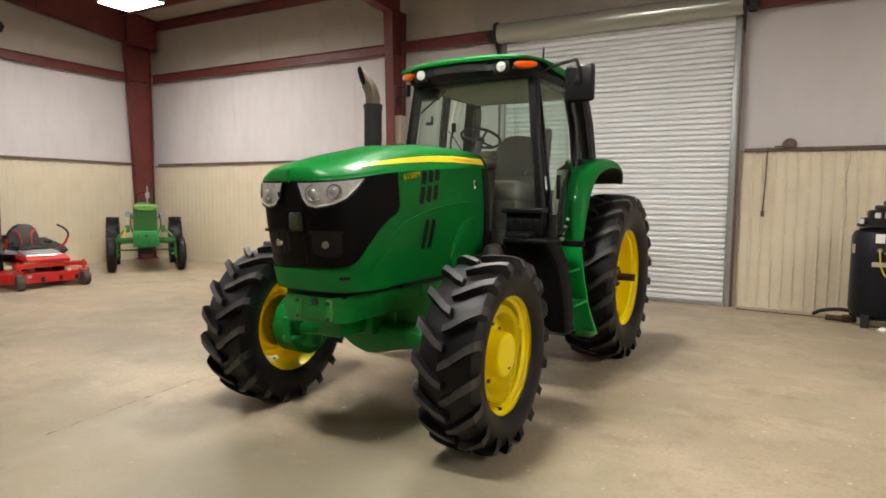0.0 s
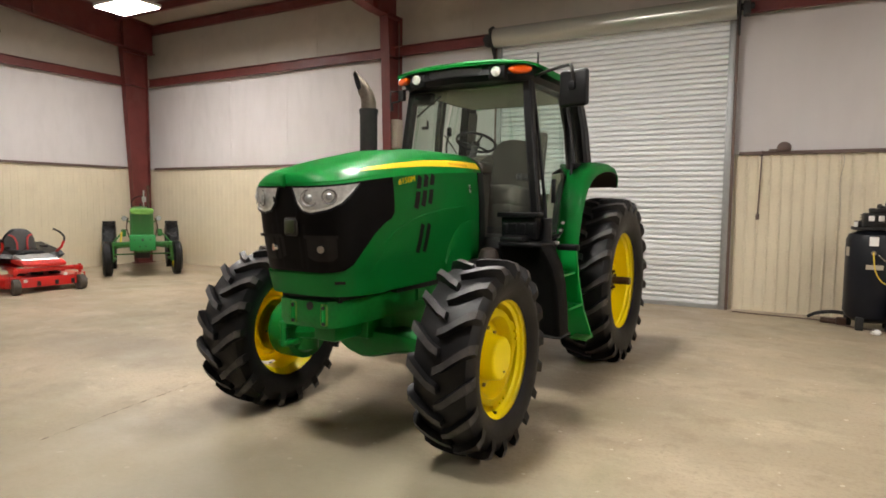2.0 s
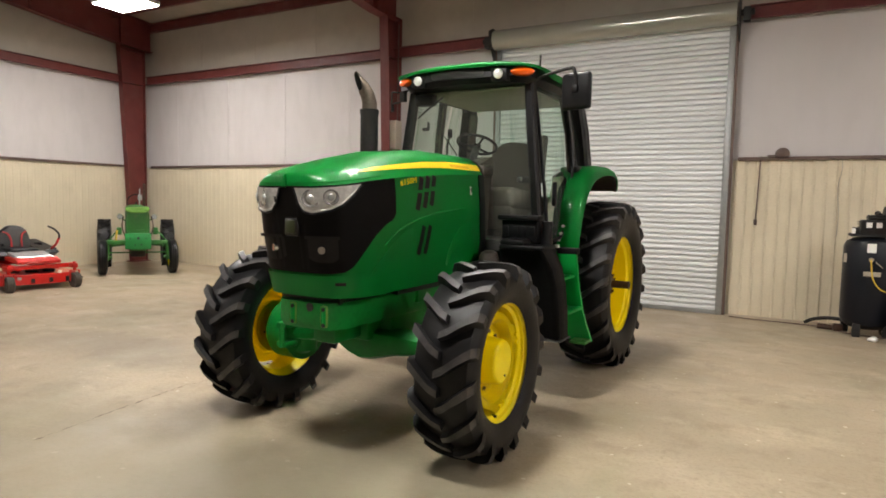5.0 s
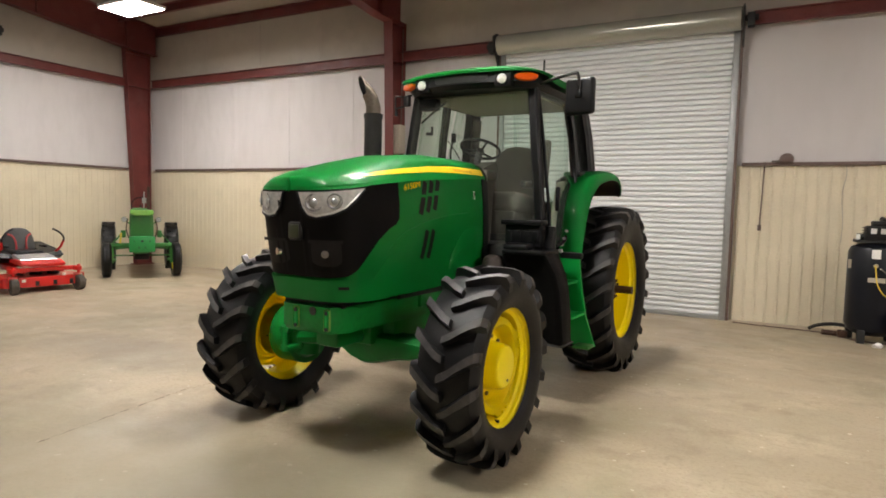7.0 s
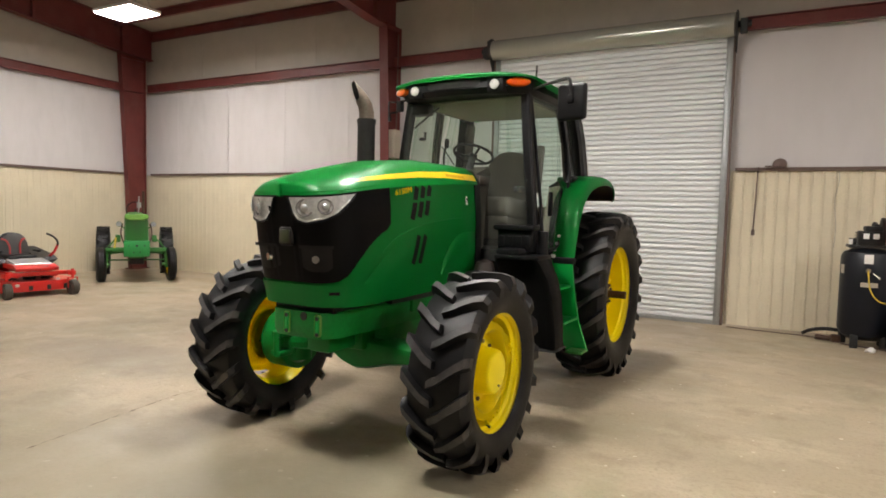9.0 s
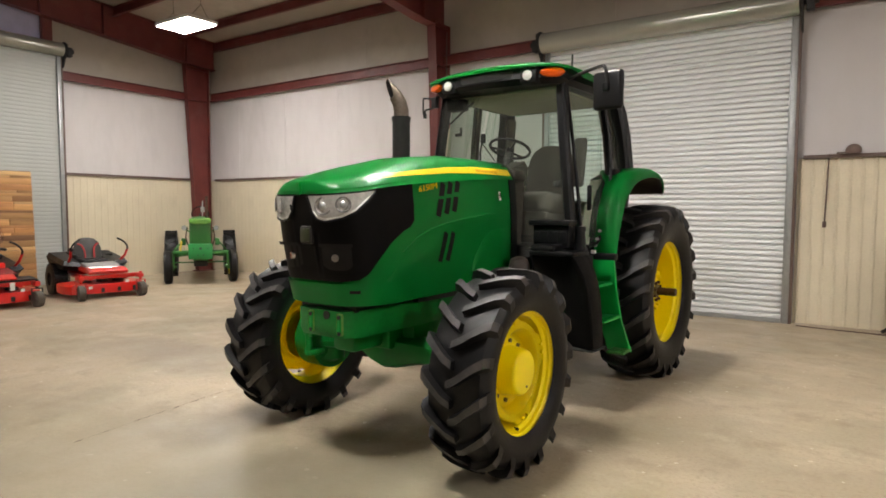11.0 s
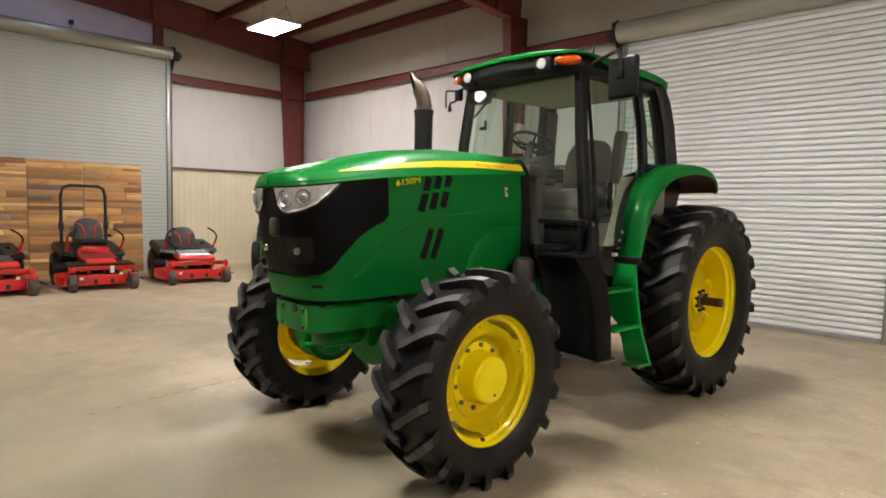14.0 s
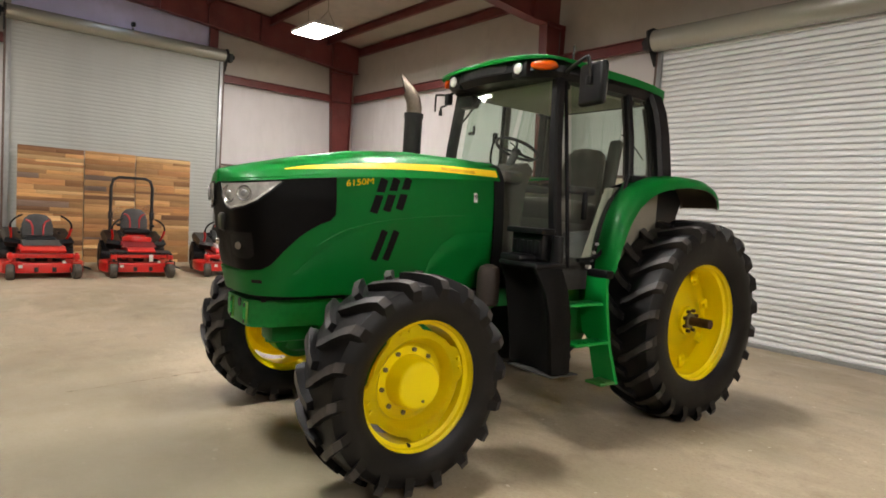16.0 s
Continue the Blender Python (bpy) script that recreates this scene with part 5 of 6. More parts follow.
loft(bm, [[(u + 0.075, -0.02 - w * 0.82, z), (u + 0.085, -0.02, z), (u + 0.075, -0.02 + w * 0.82, z), (u + 0.03, -0.02 + w, z), (u - 0.05, -0.02 + w * 0.85, z), (u - 0.065, -0.02, z), (u - 0.05, -0.02 - w * 0.85, z), (u + 0.03, -0.02 - w, z)] for z, w, u in ((1.76, 0.23, 0.34), (1.86, 0.265, 0.33), (2.05, 0.27, 0.30), (2.20, 0.255, 0.275), (2.29, 0.21, 0.26), (2.335, 0.14, 0.25), (2.35, 0.05, 0.245))])
part("seat_back", bm, SEAT_CLOTH, seat, "", 60)
for v in (0.29, -0.29):
    bm = bmesh.new()
    cushion(bm, (0.66, v, 1.93), (0.34, 0.07, 0.07), 0.025)
    part("armrest", bm, CAB_GREY, seat)
bm = bmesh.new()
box(bm, (0.66, 0, 1.54), (0.50, 0.50, 0.26), 0.05)
part("seat_base", bm, SEAT_CLOTH, seat, "ribbed grey seat skirt")
bm = bmesh.new()
box(bm, (0.66, 0, 1.40), (0.46, 0.40, 0.10), 0.02)
part("seat_foot", bm, BLACK_PLASTIC, seat)
bm = bmesh.new()
cushion(bm, (0.24, 0.27, 2.17), (0.08, 0.13, 0.52), 0.035, -10)
part("side_seat_back", bm, SEAT_CLOTH, cab, "narrow grey passenger seat back")
bm = bmesh.new()
box(bm, (0.52, -0.44, 1.75), (0.75, 0.20, 0.36), 0.04)
part("side_console", bm, CAB_TAN, cab, "tan side console")
bm = bmesh.new()
prism(bm, [(0.95, 1.36), (0.72, 1.95), (0.45, 1.98), (0.1, 1.98), (0.1, 1.5), (0.3, 1.36)], "y", 0.60, 0.69)
part("side_trim", bm, CAB_TAN, cab, "tan inner wing trim")
bm = bmesh.new()
prism(bm, [(1.52, 1.36), (1.28, 1.36), (1.22, 1.9), (1.15, 2.06), (1.22, 2.12), (1.46, 2.04), (1.54, 1.9)], "y", -0.17, 0.17)
box(bm, (1.44, 0, 1.98), (0.22, 0.52, 0.10), 0.03)
dash = part("dashboard", bm, DASH_TAN, cab, "dusty taupe dashboard tower")
bm = bmesh.new()
rod(bm, (1.33, 0, 1.98), (1.22, 0, 2.205), 0.035, 12)
part("steering_column", bm, CAB_GREY, dash)
bm = bmesh.new()
rim_pts = []
for k in range(25):
    a = 2 * math.pi * k / 24
    rim_pts.append(Vector((1.20 + 0.19 * math.cos(a) * math.cos(radians(24)), 0.19 * math.sin(a), 2.245 + 0.19 * math.cos(a) * math.sin(radians(24)))))
tube(bm, rim_pts, 0.014, 8, False)
for k in (3, 11, 19):
    rod(bm, (1.21, 0, 2.215), rim_pts[k], 0.011, 8)
rod(bm, (1.215, 0, 2.205), (1.20, 0, 2.24), 0.04, 14)
part("steering_wheel", bm, BLACK_PLASTIC, dash, "black three-spoke steering wheel")
bm = bmesh.new()
tube(bm, [(1.2, -0.30, 1.9), (1.22, -0.32, 2.2), (1.20, -0.30, 2.34)], 0.010, 6)
box(bm, (1.2, -0.30, 2.36), (0.04, 0.04, 0.09), 0.01)
part("shift_lever", bm, BLACK_PLASTIC, cab)
bm = bmesh.new()
box(bm, (1.30, -0.52, 2.40), (0.03, 0.07, 0.03), 0.006)
box(bm, (1.30, -0.49, 2.43), (0.02, 0.02, 0.08), 0.006)
part("cab_hook", bm, BLACK_IRON, cab)
bm = bmesh.new()
box(bm, (1.40, -0.46, 2.66), (0.10, 0.20, 0.11), 0.02)
part("sun_visor", bm, BLACK_PLASTIC, cab, "small dark visor box")
bm = bmesh.new()
box(bm, (0.045, 0, 1.60), (0.05, 1.26, 0.34), 0.02)
part("rear_panel", bm, CAB_TAN, cab)

# wings over the rear wheels
ARCH = [(0.965, 1.27), (0.95, 1.45), (0.885, 1.70), (0.745, 1.92), (0.53, 2.035), (0.25, 2.085), (-0.08, 2.10), (-0.34, 2.07), (-0.52, 1.99), (-0.60, 1.88)]
for s in (1, -1):
    path = smooth_path([Vector((u, 0, z)) for u, z in ARCH], 4)
    rows = []
    for i, p in enumerate(path):
        d = (path[min(i + 1, len(path) - 1)] - path[max(i - 1, 0)]).normalized()
        nrm = Vector((d.z, 0, -d.x))
        if nrm.z < 0 and p.x < 0.9:
            nrm = -nrm
        k = i / (len(path) - 1)
        wide = 0.955 - 0.05 * max(0, k - 0.75) * 4
        g = float(np.interp(k, (0, 0.2, 0.35, 0.6, 1), (0.15, 1.0, 1.5, 1.1, 0.85)))
        inn = float(np.interp(k, (0.35, 0.55), (0.74, 0.50)))
        row = [(inn, -0.03), (inn + 0.015, -0.006), (0.82, 0.004), (wide - 0.06, -0.006 * g), (wide - 0.025, -0.028 * g), (wide - 0.004, -0.06 * g), (wide + 0.002, -0.09 * g)]
        out = 1 if nrm.dot(p - Vector((0, 0, 0.85))) > 0 else -1
        rows.append([p + nrm * out * o + Vector((0, s * v, 0)) for v, o in row])
    bm = bmesh.new()
    grid(bm, rows)
    bmesh.ops.solidify(bm, geom=bm.faces, thickness=0.012)
    wing = part("mudguard", bm, GREEN, tractor, "curved glossy green mudguard", 40)
    bm = bmesh.new()
    rows2 = []
    for r in rows[6:]:
        rows2.append([Vector((r[j].x * 0.985, r[j].y * (1 if j < 5 else 0.985), 0.85 + (r[j].z - 0.85) * 0.975)) for j in range(6)])
    grid(bm, rows2)
    bmesh.ops.solidify(bm, geom=bm.faces, thickness=0.01)
    part("wing_liner", bm, BROWN_TRIM, wing, "brownish black plastic underside")
    bm = bmesh.new()
    prism(bm, [(0.58, 1.2), (0.6, 1.97), (0.2, 2.08), (-0.3, 2.07), (-0.45, 1.9), (-0.3, 1.5)], "y", s * 0.56 - 0.01, s * 0.56 + 0.01)
    part("inner_wing", bm, BLACK_PLASTIC, wing)
    bm = bmesh.new()
    loft(bm, [[(r_[0].x + dx, s * v, r_[0].z) for dx, v in ((-0.02, 0.68), (0.0, 0.68), (0.0, 0.745), (-0.02, 0.745))] for r_ in rows[:24]])
    part("wing_edge", bm, BLACK_PLASTIC, wing, "black rubber joint along the cab")
    bm = bmesh.new()
    box(bm, (0.50, s * 0.76, 2.035), (0.30, 0.11, 0.07), 0.03)
    part("grab_box", bm, BLACK_PLASTIC, wing, "black block behind the door")
    for z in (1.42, 1.49, 1.36):
        p = Vector((1.04, s * (0.79 + (z - 1.36) * 0.3), z))
        bm = bmesh.new()
        rod(bm, p, p + Vector((0.03, s * 0.02, 0)), 0.013, 12)
        part("socket", bm, GALV, wing)

# steps and tank on the left, battery box on the right
step_unit = part("step_frame", prism(bmesh.new(), [(0.80, 1.27), (0.985, 1.27), (1.015, 1.0), (1.065, 0.72), (1.155, 0.46), (0.95, 0.46), (0.90, 0.62), (0.86, 0.75), (0.80, 0.80), (0.76, 0.95), (0.80, 1.08)], "x", 1.07, 1.10), GREEN, tractor, "green steel boarding steps")
for z, out in ((1.04, 0.985), (0.757, 1.065), (0.472, 1.155)):
    bm = bmesh.new()
    far = 1.47 if z > 0.5 else 1.27
    box(bm, ((1.10 + far) / 2, out - 0.075, z), (far - 1.10, 0.15, 0.022), 0.006)
    for k in range(5 if z > 0.5 else 2):
        box(bm, (1.13 + 0.065 * k, out - 0.03, z + 0.013), (0.028, 0.045, 0.006))
    part("step_tread", bm, GREEN_OLD if z < 0.5 else GREEN, step_unit, "scuffed green step")
bm = bmesh.new()
prism(bm, [(0.82, 1.04), (0.86, 1.04), (0.93, 0.755), (0.87, 0.755)], "x", 1.455, 1.47)
part("step_stringer", bm, GREEN, step_unit)
bm = bmesh.new()
box(bm, (1.06, 0.90, 1.265), (0.09, 0.20, 0.06), 0.015)
part("bracket_block", bm, BLACK_PLASTIC, step_unit)
bm = bmesh.new()
box(bm, (1.09, 0.80, 1.305), (0.03, 0.04, 0.03), 0.004)
part("bracket_label", bm, PAPER, step_unit)
bm = bmesh.new()
box(bm, (1.25, -0.05, 0.72), (0.75, 1.15, 0.40), 0.08)
part("belly_tank", bm, TANK_BLACK, tractor, "black belly tank under the cab")
# moulded tank: its front is hollowed to clear the turning tyre
def tank_ring(z, v1, u1, hollow, s):
    c = 0.035
    v0 = 0.60 - 0.10 * (z - 0.56)
    pts = [(1.51, v0), (u1 - 0.05, v0), (u1 - 0.03, v0 + 0.03), (u1 - hollow, v0 + 0.10), (u1 - hollow, v1 - 0.20), (u1 - hollow * 0.5, v1 - 0.09), (u1, v1 - 0.03), (u1 - 0.004, v1 - 0.008), (u1 - 0.03, v1), (1.51 + c, v1), (1.51, v1 - c)]
    return [(u, s * v, z) for u, v in pts]


for s in (1, -1):
    bm = bmesh.new()
    loft(bm, [tank_ring(*q, s) for q in ((0.565, 1.06, 1.69, 0.05), (0.58, 1.085, 1.72, 0.07), (0.80, 1.075, 1.735, 0.09), (1.0, 1.055, 1.75, 0.10), (1.15, 1.02, 1.77, 0.10), (1.27, 0.965, 1.80, 0.09), (1.31, 0.94, 1.81, 0.02))])
    tank = part("fuel_tank", bm, TANK_BLACK, tractor, "moulded black plastic fuel tank" if s == 1 else "moulded black plastic battery box", 50)
    bm = bmesh.new()
    box(bm, (1.65, s * 0.74, 1.325), (0.32, 0.40, 0.04), 0.018)
    box(bm, (1.72, s * 0.66, 1.365), (0.18, 0.22, 0.06), 0.025)
    part("tank_step", bm, BLACK_PLASTIC, tank, "black plastic step plate")
    bm = bmesh.new()
    rod(bm, (1.52, s * 0.86, 1.30), (1.52, s * 0.86, 1.50), 0.055, 18, 0.042)
    rod(bm, (1.52, s * 0.86, 1.50), (1.52, s * 0.86, 1.54), 0.05, 18, 0.045)
    part("tank_cap", bm, BLACK_PLASTIC, tank, "round black filler cap")
    bm = bmesh.new()
    box(bm, (1.58, s * 0.85, 0.556), (0.28, 0.45, 0.008), 0.002)
    part("tank_guard", bm, CAB_GREY, tank, "thin bare steel guard plate")
bm = bmesh.new()
box(bm, (1.60, 0.65, 1.568), (0.15, 0.38, 0.045), 0.014)
box(bm, (1.585, 0.65, 1.455), (0.10, 0.33, 0.20), 0.02)
for k in range(4):
    box(bm, (1.636, 0.53 + 0.08 * k, 1.45), (0.012, 0.05, 0.09), 0.005)
part("tread_plate", bm, BLACK_PLASTIC, tractor, "black plastic ledge below the windscreen")
bm = bmesh.new()
rod(bm, (1.56, 0.56, 1.40), (1.44, 0.78, 1.40), 0.012, 8)
part("hand_rail", bm, BLACK_IRON, tractor, "short grey rail by the door")

bm = bmesh.new()
lathe(bm, [(0.98, 0.001), (0.98, 0.075), (1.0, 0.088), (1.22, 0.088), (1.27, 0.070), (1.29, 0.03), (1.29, 0.001)], 24, "z")
filter_can = part("filter_canister", bm, CANISTER, tractor, "dusty brown filter canister beside the engine")
filter_can.matrix_basis = pose(1.83, 0.47, 0)
bm = bmesh.new()
box(bm, (1.83, 0.36, 1.04), (0.10, 0.16, 0.05), 0.01)
part("filter_bracket", bm, BLACK_IRON, tractor)

# exhaust on the right
bm = bmesh.new()
lathe(bm, [(1.15, 0.001), (1.15, 0.085), (2.50, 0.085), (2.53, 0.092), (2.56, 0.092), (2.565, 0.06), (2.5, 0.055)], 28, "z")
exhaust = part("exhaust_pipe", bm, BLACK_IRON, tractor, "black upright exhaust stack")
exhaust.matrix_basis = pose(1.69, -0.92, 0)
bm = bmesh.new()
rings = []
ctr = [Vector(p) for p in ((0, 0, 2.52), (0, 0, 2.62), (0.012, -0.011, 2.695), (0.042, -0.039, 2.765), (0.082, -0.076, 2.82))]
mouth = Vector((0.85, -0.46, -0.25)).normalized()
for i, c in enumerate(ctr):
    d = (ctr[min(i + 1, 4)] - ctr[max(i - 1, 0)]).normalized()
    x = d.cross(Vector((0.8, 0.55, 0))).normalized()
    y = x.cross(d)
    rad = (0.072, 0.072, 0.069, 0.064, 0.058)[i]
    ring = [c + rad * (math.cos(a) * x + math.sin(a) * y) for a in (2 * math.pi * k / 20 for k in range(20))]
    if i == 4:
        ring = [p - d * max(-0.085, min(0.13, (p - c).dot(mouth) / d.dot(mouth))) for p in ring]
    rings.append(ring)
loft(bm, rings, False)
bmesh.ops.solidify(bm, geom=bm.faces, thickness=0.004)
tip = part("exhaust_tip", bm, STEEL_TAN, exhaust, "curved bare-steel exhaust tip")
bm = bmesh.new()
loft(bm, [[c + (p - c) * 0.90 for p in ring] for c, ring in zip(ctr, rings)], False)
bmesh.ops.solidify(bm, geom=bm.faces, thickness=0.002)
part("soot_lining", bm, BLACK_IRON, tip, "sooty black inside of the pipe")


# ---- zero-turn mowers ----
# Own axes: x ahead, y to the mower's left, origin on the floor between the front castors.
def block_mesh(c, s):
    bm = bmesh.new()
    box(bm, c, s)
    me = bpy.data.meshes.new("tread_block")
    bm.to_mesh(me)
    bm.free()
    me.materials.append(TYRE)
    return me


SMALL_LUGS = [block_mesh((0, 0, 0.296), (0.03, 0.24, 0.02)), block_mesh((0, 0, 0), (0.035, 0.138, 0.035))]


def mower(m, rollbar, pan, half, label, wrap=False, stitched=True):
    t = thing("mower", m, label, "mower", "zero-turn mowers")
    r = 0.14
    bm = bmesh.new()
    prof = [(-0.18, -half - 0.10), (-0.10, -half * 0.55), (-0.10, half * 0.55), (-0.18, half + 0.10), (-0.45, half + 0.18), (-0.85, half + 0.16), (-1.02, half * 0.6), (-1.02, -half * 0.6), (-0.85, -half - 0.16), (-0.45, -half - 0.18)]
    loft(bm, [[(x, y, 0.10) for x, y in prof], [(x, y, 0.25) for x, y in prof], [(x * 0.97 - 0.01, y * 0.97, 0.275) for x, y in prof]])
    deck = part("deck", bm, MOWER_RED, t, "red stamped cutting deck")
    for y in (-half * 0.55, 0.0, half * 0.55):
        bm = bmesh.new()
        rod(bm, (-0.52, y, 0.27), (-0.52, y, 0.33), 0.10, 20)
        rod(bm, (-0.52, y, 0.33), (-0.52, y, 0.37), 0.05, 14)
        part("spindle", bm, BLACK_IRON, deck)
        bm = bmesh.new()
        box(bm, (-0.12, y + 0.16, 0.16), (0.05, 0.07, 0.09), 0.01)
        part("deck_slot", bm, BLACK_IRON, deck)
    bm = bmesh.new()
    prism(bm, [(half + 0.05, 0.24), (half + 0.28, 0.14), (half + 0.28, 0.12), (half + 0.05, 0.20)], "x", -0.75, -0.35)
    part("chute", bm, BLACK_PLASTIC, deck, "black discharge chute")
    bm = bmesh.new()
    box(bm, (-0.20, 0, 0.40), (0.09, 2 * half + 0.06, 0.075), 0.012)
    for s in (1, -1):
        box(bm, (-0.70, s * 0.30, 0.38), (1.05, 0.07, 0.08), 0.012)
        box(bm, (-0.09, s * (half + 0.0), 0.40), (0.24, 0.085, 0.085), 0.015)
    box(bm, (-1.45, 0, 0.42), (0.6, 0.62, 0.10), 0.02)
    part("frame_rail", bm, MOWER_RED, t, "red tubular frame")
    if rollbar:
        bm = bmesh.new()
        prism(bm, [(-0.14, 0.44), (-0.13, 0.475), (-0.45, 0.50), (-0.45, 0.47)], "y", -half - 0.04, half + 0.04)
        part("front_plate", bm, BLACK_IRON, t, "wide black front plate")
        bm = bmesh.new()
        box(bm, (-0.10, 0.16, 0.37), (0.006, 0.07, 0.13), 0.002)
        part("tag", bm, PAPER, t, "white hanging paper tag")
    for s in (1, -1):
        bm = bmesh.new()
        lathe(bm, [(-0.06, 0.05), (-0.065, r - 0.03), (-0.05, r - 0.005), (0, r), (0.05, r - 0.005), (0.065, r - 0.03), (0.06, 0.05)], 32)
        w = part("castor_wheel", bm, DUSTY_RUBBER, t, "dusty black castor tyre")
        w.matrix_basis = Matrix.Translation((0, s * half, r)) @ Matrix.Rotation(radians(6 * s), 4, "Z")
        bm = bmesh.new()
        rod(bm, (0, -0.066, 0), (0, 0.066, 0), 0.052, 16)
        part("castor_hub", bm, BLACK_IRON, w)
        bm = bmesh.new()
        for k in (1, -1):
            box(bm, (-0.02, s * half + k * 0.078, 0.22), (0.045, 0.012, 0.20), 0.004)
        box(bm, (-0.02, s * half, 0.315), (0.05, 0.17, 0.014), 0.004)
        rod(bm, (-0.02, s * half, 0.31), (-0.02, s * half, 0.475), 0.026, 12)
        part("castor_fork", bm, MOWER_RED if not rollbar else BLACK_IRON, t)
        bm = bmesh.new()
        R = 0.30
        lathe(bm, [(-0.13, 0.13), (-0.135, 0.24), (-0.11, 0.29), (0, R), (0.11, 0.29), (0.135, 0.24), (0.13, 0.13)], 40)
        w = part("drive_wheel", bm, TYRE, t, "black treaded drive tyre")
        w.matrix_basis = Matrix.Translation((-1.45, s * (half - 0.02), R))
        for i in range(26):
            share("tread_block", SMALL_LUGS[0], w, Matrix.Rotation(2 * math.pi * i / 26, 4, "Y"))
        bm = bmesh.new()
        lathe(bm, [(s * 0.10, 0.135), (s * 0.08, 0.12), (s * 0.03, 0.07), (s * 0.06, 0.05), (s * 0.06, 0.001)], 28)
        part("drive_rim", bm, BLACK_IRON, w)
        # side tank and its fender top
        bm = bmesh.new()
        loft(bm, [[(x, s * y, z) for x, y, z in q] for q in (((-0.95, 0.27, 0.46), (-0.95, half + 0.02, 0.50), (-1.75, half + 0.02, 0.56), (-1.75, 0.27, 0.50)), ((-0.75, 0.27, 0.56), (-0.78, half + 0.06, 0.60), (-1.78, half + 0.06, 0.72), (-1.78, 0.27, 0.70)), ((-0.80, 0.27, 0.62), (-0.84, half + 0.02, 0.68), (-1.74, half + 0.02, 0.80), (-1.74, 0.27, 0.80)))])
        part("side_tank", bm, BLACK_PLASTIC, t, "black side tank over the wheel")
        bm = bmesh.new()
        tube(bm, [(-0.92, s * (half - 0.06), 0.62), (-0.66, s * (half - 0.04), 0.76), (-0.58, s * (half - 0.02), 0.88)], 0.022, 8, False, 0)
        part("lever_base", bm, MOWER_RED, t, "red lever socket")
        bm = bmesh.new()
        tube(bm, [(-0.585, s * (half - 0.025), 0.86), (-0.56, s * (half - 0.03), 0.95), (-0.57, s * (half - 0.10), 1.04), (-0.60, s * (half - 0.20), 1.10)], 0.017, 8)
        part("drive_lever", bm, BLACK_PLASTIC, t, "bent black drive lever")
    # foot pan with a bright front face
    bm = bmesh.new()
    prism(bm, [(-0.16, 0.45), (-0.12, 0.50), (-0.30, 0.56), (-0.72, 0.56), (-0.72, 0.50), (-0.24, 0.47)], "y", -0.24 if rollbar else -0.34, 0.24 if rollbar else 0.34)
    part("foot_pan", bm, MOWER_RED, t, "red foot pan lip")
    bm = bmesh.new()
    loft(bm, [[(-0.30, -0.30, 0.565), (-0.30, 0.30, 0.565), (-0.72, 0.30, 0.575), (-0.72, -0.30, 0.575)], [(-0.31, -0.29, 0.575), (-0.31, 0.29, 0.575), (-0.74, 0.29, 0.64), (-0.74, -0.29, 0.64)]])
    part("foot_mat", bm, pan, t, "ribbed foot plate")
    bm = bmesh.new()
    box(bm, (-0.80, 0, 0.63 if rollbar else 0.58), (0.12, 0.52, 0.20 if rollbar else 0.12), 0.02)
    box(bm, (-1.02, 0, 0.66 if rollbar else 0.54), (0.36, 0.34, 0.24 if rollbar else 0.10), 0.02)
    box(bm, (-0.73, -0.16, 0.70 if rollbar else 0.62), (0.05, 0.14, 0.09), 0.01)
    part("seat_riser", bm, MOWER_RED if rollbar else BLACK_PLASTIC, t)
    bm = bmesh.new()
    box(bm, (-1.02, 0, 0.76), (0.48, 0.50, 0.11), 0.045, seg=4)
    seat = part("seat", bm, BLACK_PLASTIC, t, "black vinyl seat with red piping")
    seat.matrix_basis = Matrix.Translation((0, 0, 0.07 if rollbar else -0.12))
    bm = bmesh.new()
    sec = []
    for z, w, u in ((0.74, 0.22, -1.22), (0.84, 0.255, -1.25), (1.0, 0.25, -1.29), (1.12, 0.215, -1.32), (1.19, 0.14, -1.34), (1.21, 0.05, -1.35)):
        sec.append([(u + 0.055, -w * 0.9, z), (u + 0.075, 0, z), (u + 0.055, w * 0.9, z), (u + 0.02, w, z), (u - 0.05, w * 0.8, z), (u - 0.06, 0, z), (u - 0.05, -w * 0.8, z), (u + 0.02, -w, z)])
    loft(bm, sec)
    part("seat_back", bm, CAB_GREY, seat, "dark grey seat back", 60)
    for s in (1, -1):
        bm = bmesh.new()
        tube(bm, [(-1.135, s * 0.085, 0.80), (-1.16, s * 0.085, 0.95), (-1.20, s * 0.12, 1.06), (-1.235, s * 0.19, 1.10)], 0.016, 6)
        part("seat_piping", bm, RED_TRIM, seat)
        bm = bmesh.new()
        box(bm, (-1.02, s * 0.31, 0.88), (0.30, 0.05, 0.05), 0.02)
        part("armrest", bm, BLACK_PLASTIC, seat)
    bm = bmesh.new()
    box(bm, (-1.85, 0, 0.62), (0.42, 0.44, 0.34), 0.04)
    rod(bm, (-1.85, 0, 0.79), (-1.85, 0, 0.86), 0.17, 24)
    part("engine", bm, BLACK_IRON, t, "black engine behind the seat")
    if rollbar:
        bm = bmesh.new()
        hw = 0.39
        tube(bm, [(-1.62, -hw, 0.5), (-1.62, -hw, 1.0), (-1.62, -hw, 1.72), (-1.62, -hw + 0.04, 1.86), (-1.62, -hw + 0.14, 1.91), (-1.62, hw - 0.14, 1.91), (-1.62, hw - 0.04, 1.86), (-1.62, hw, 1.72), (-1.62, hw, 1.0), (-1.62, hw, 0.5)], 0.032, 10, False)
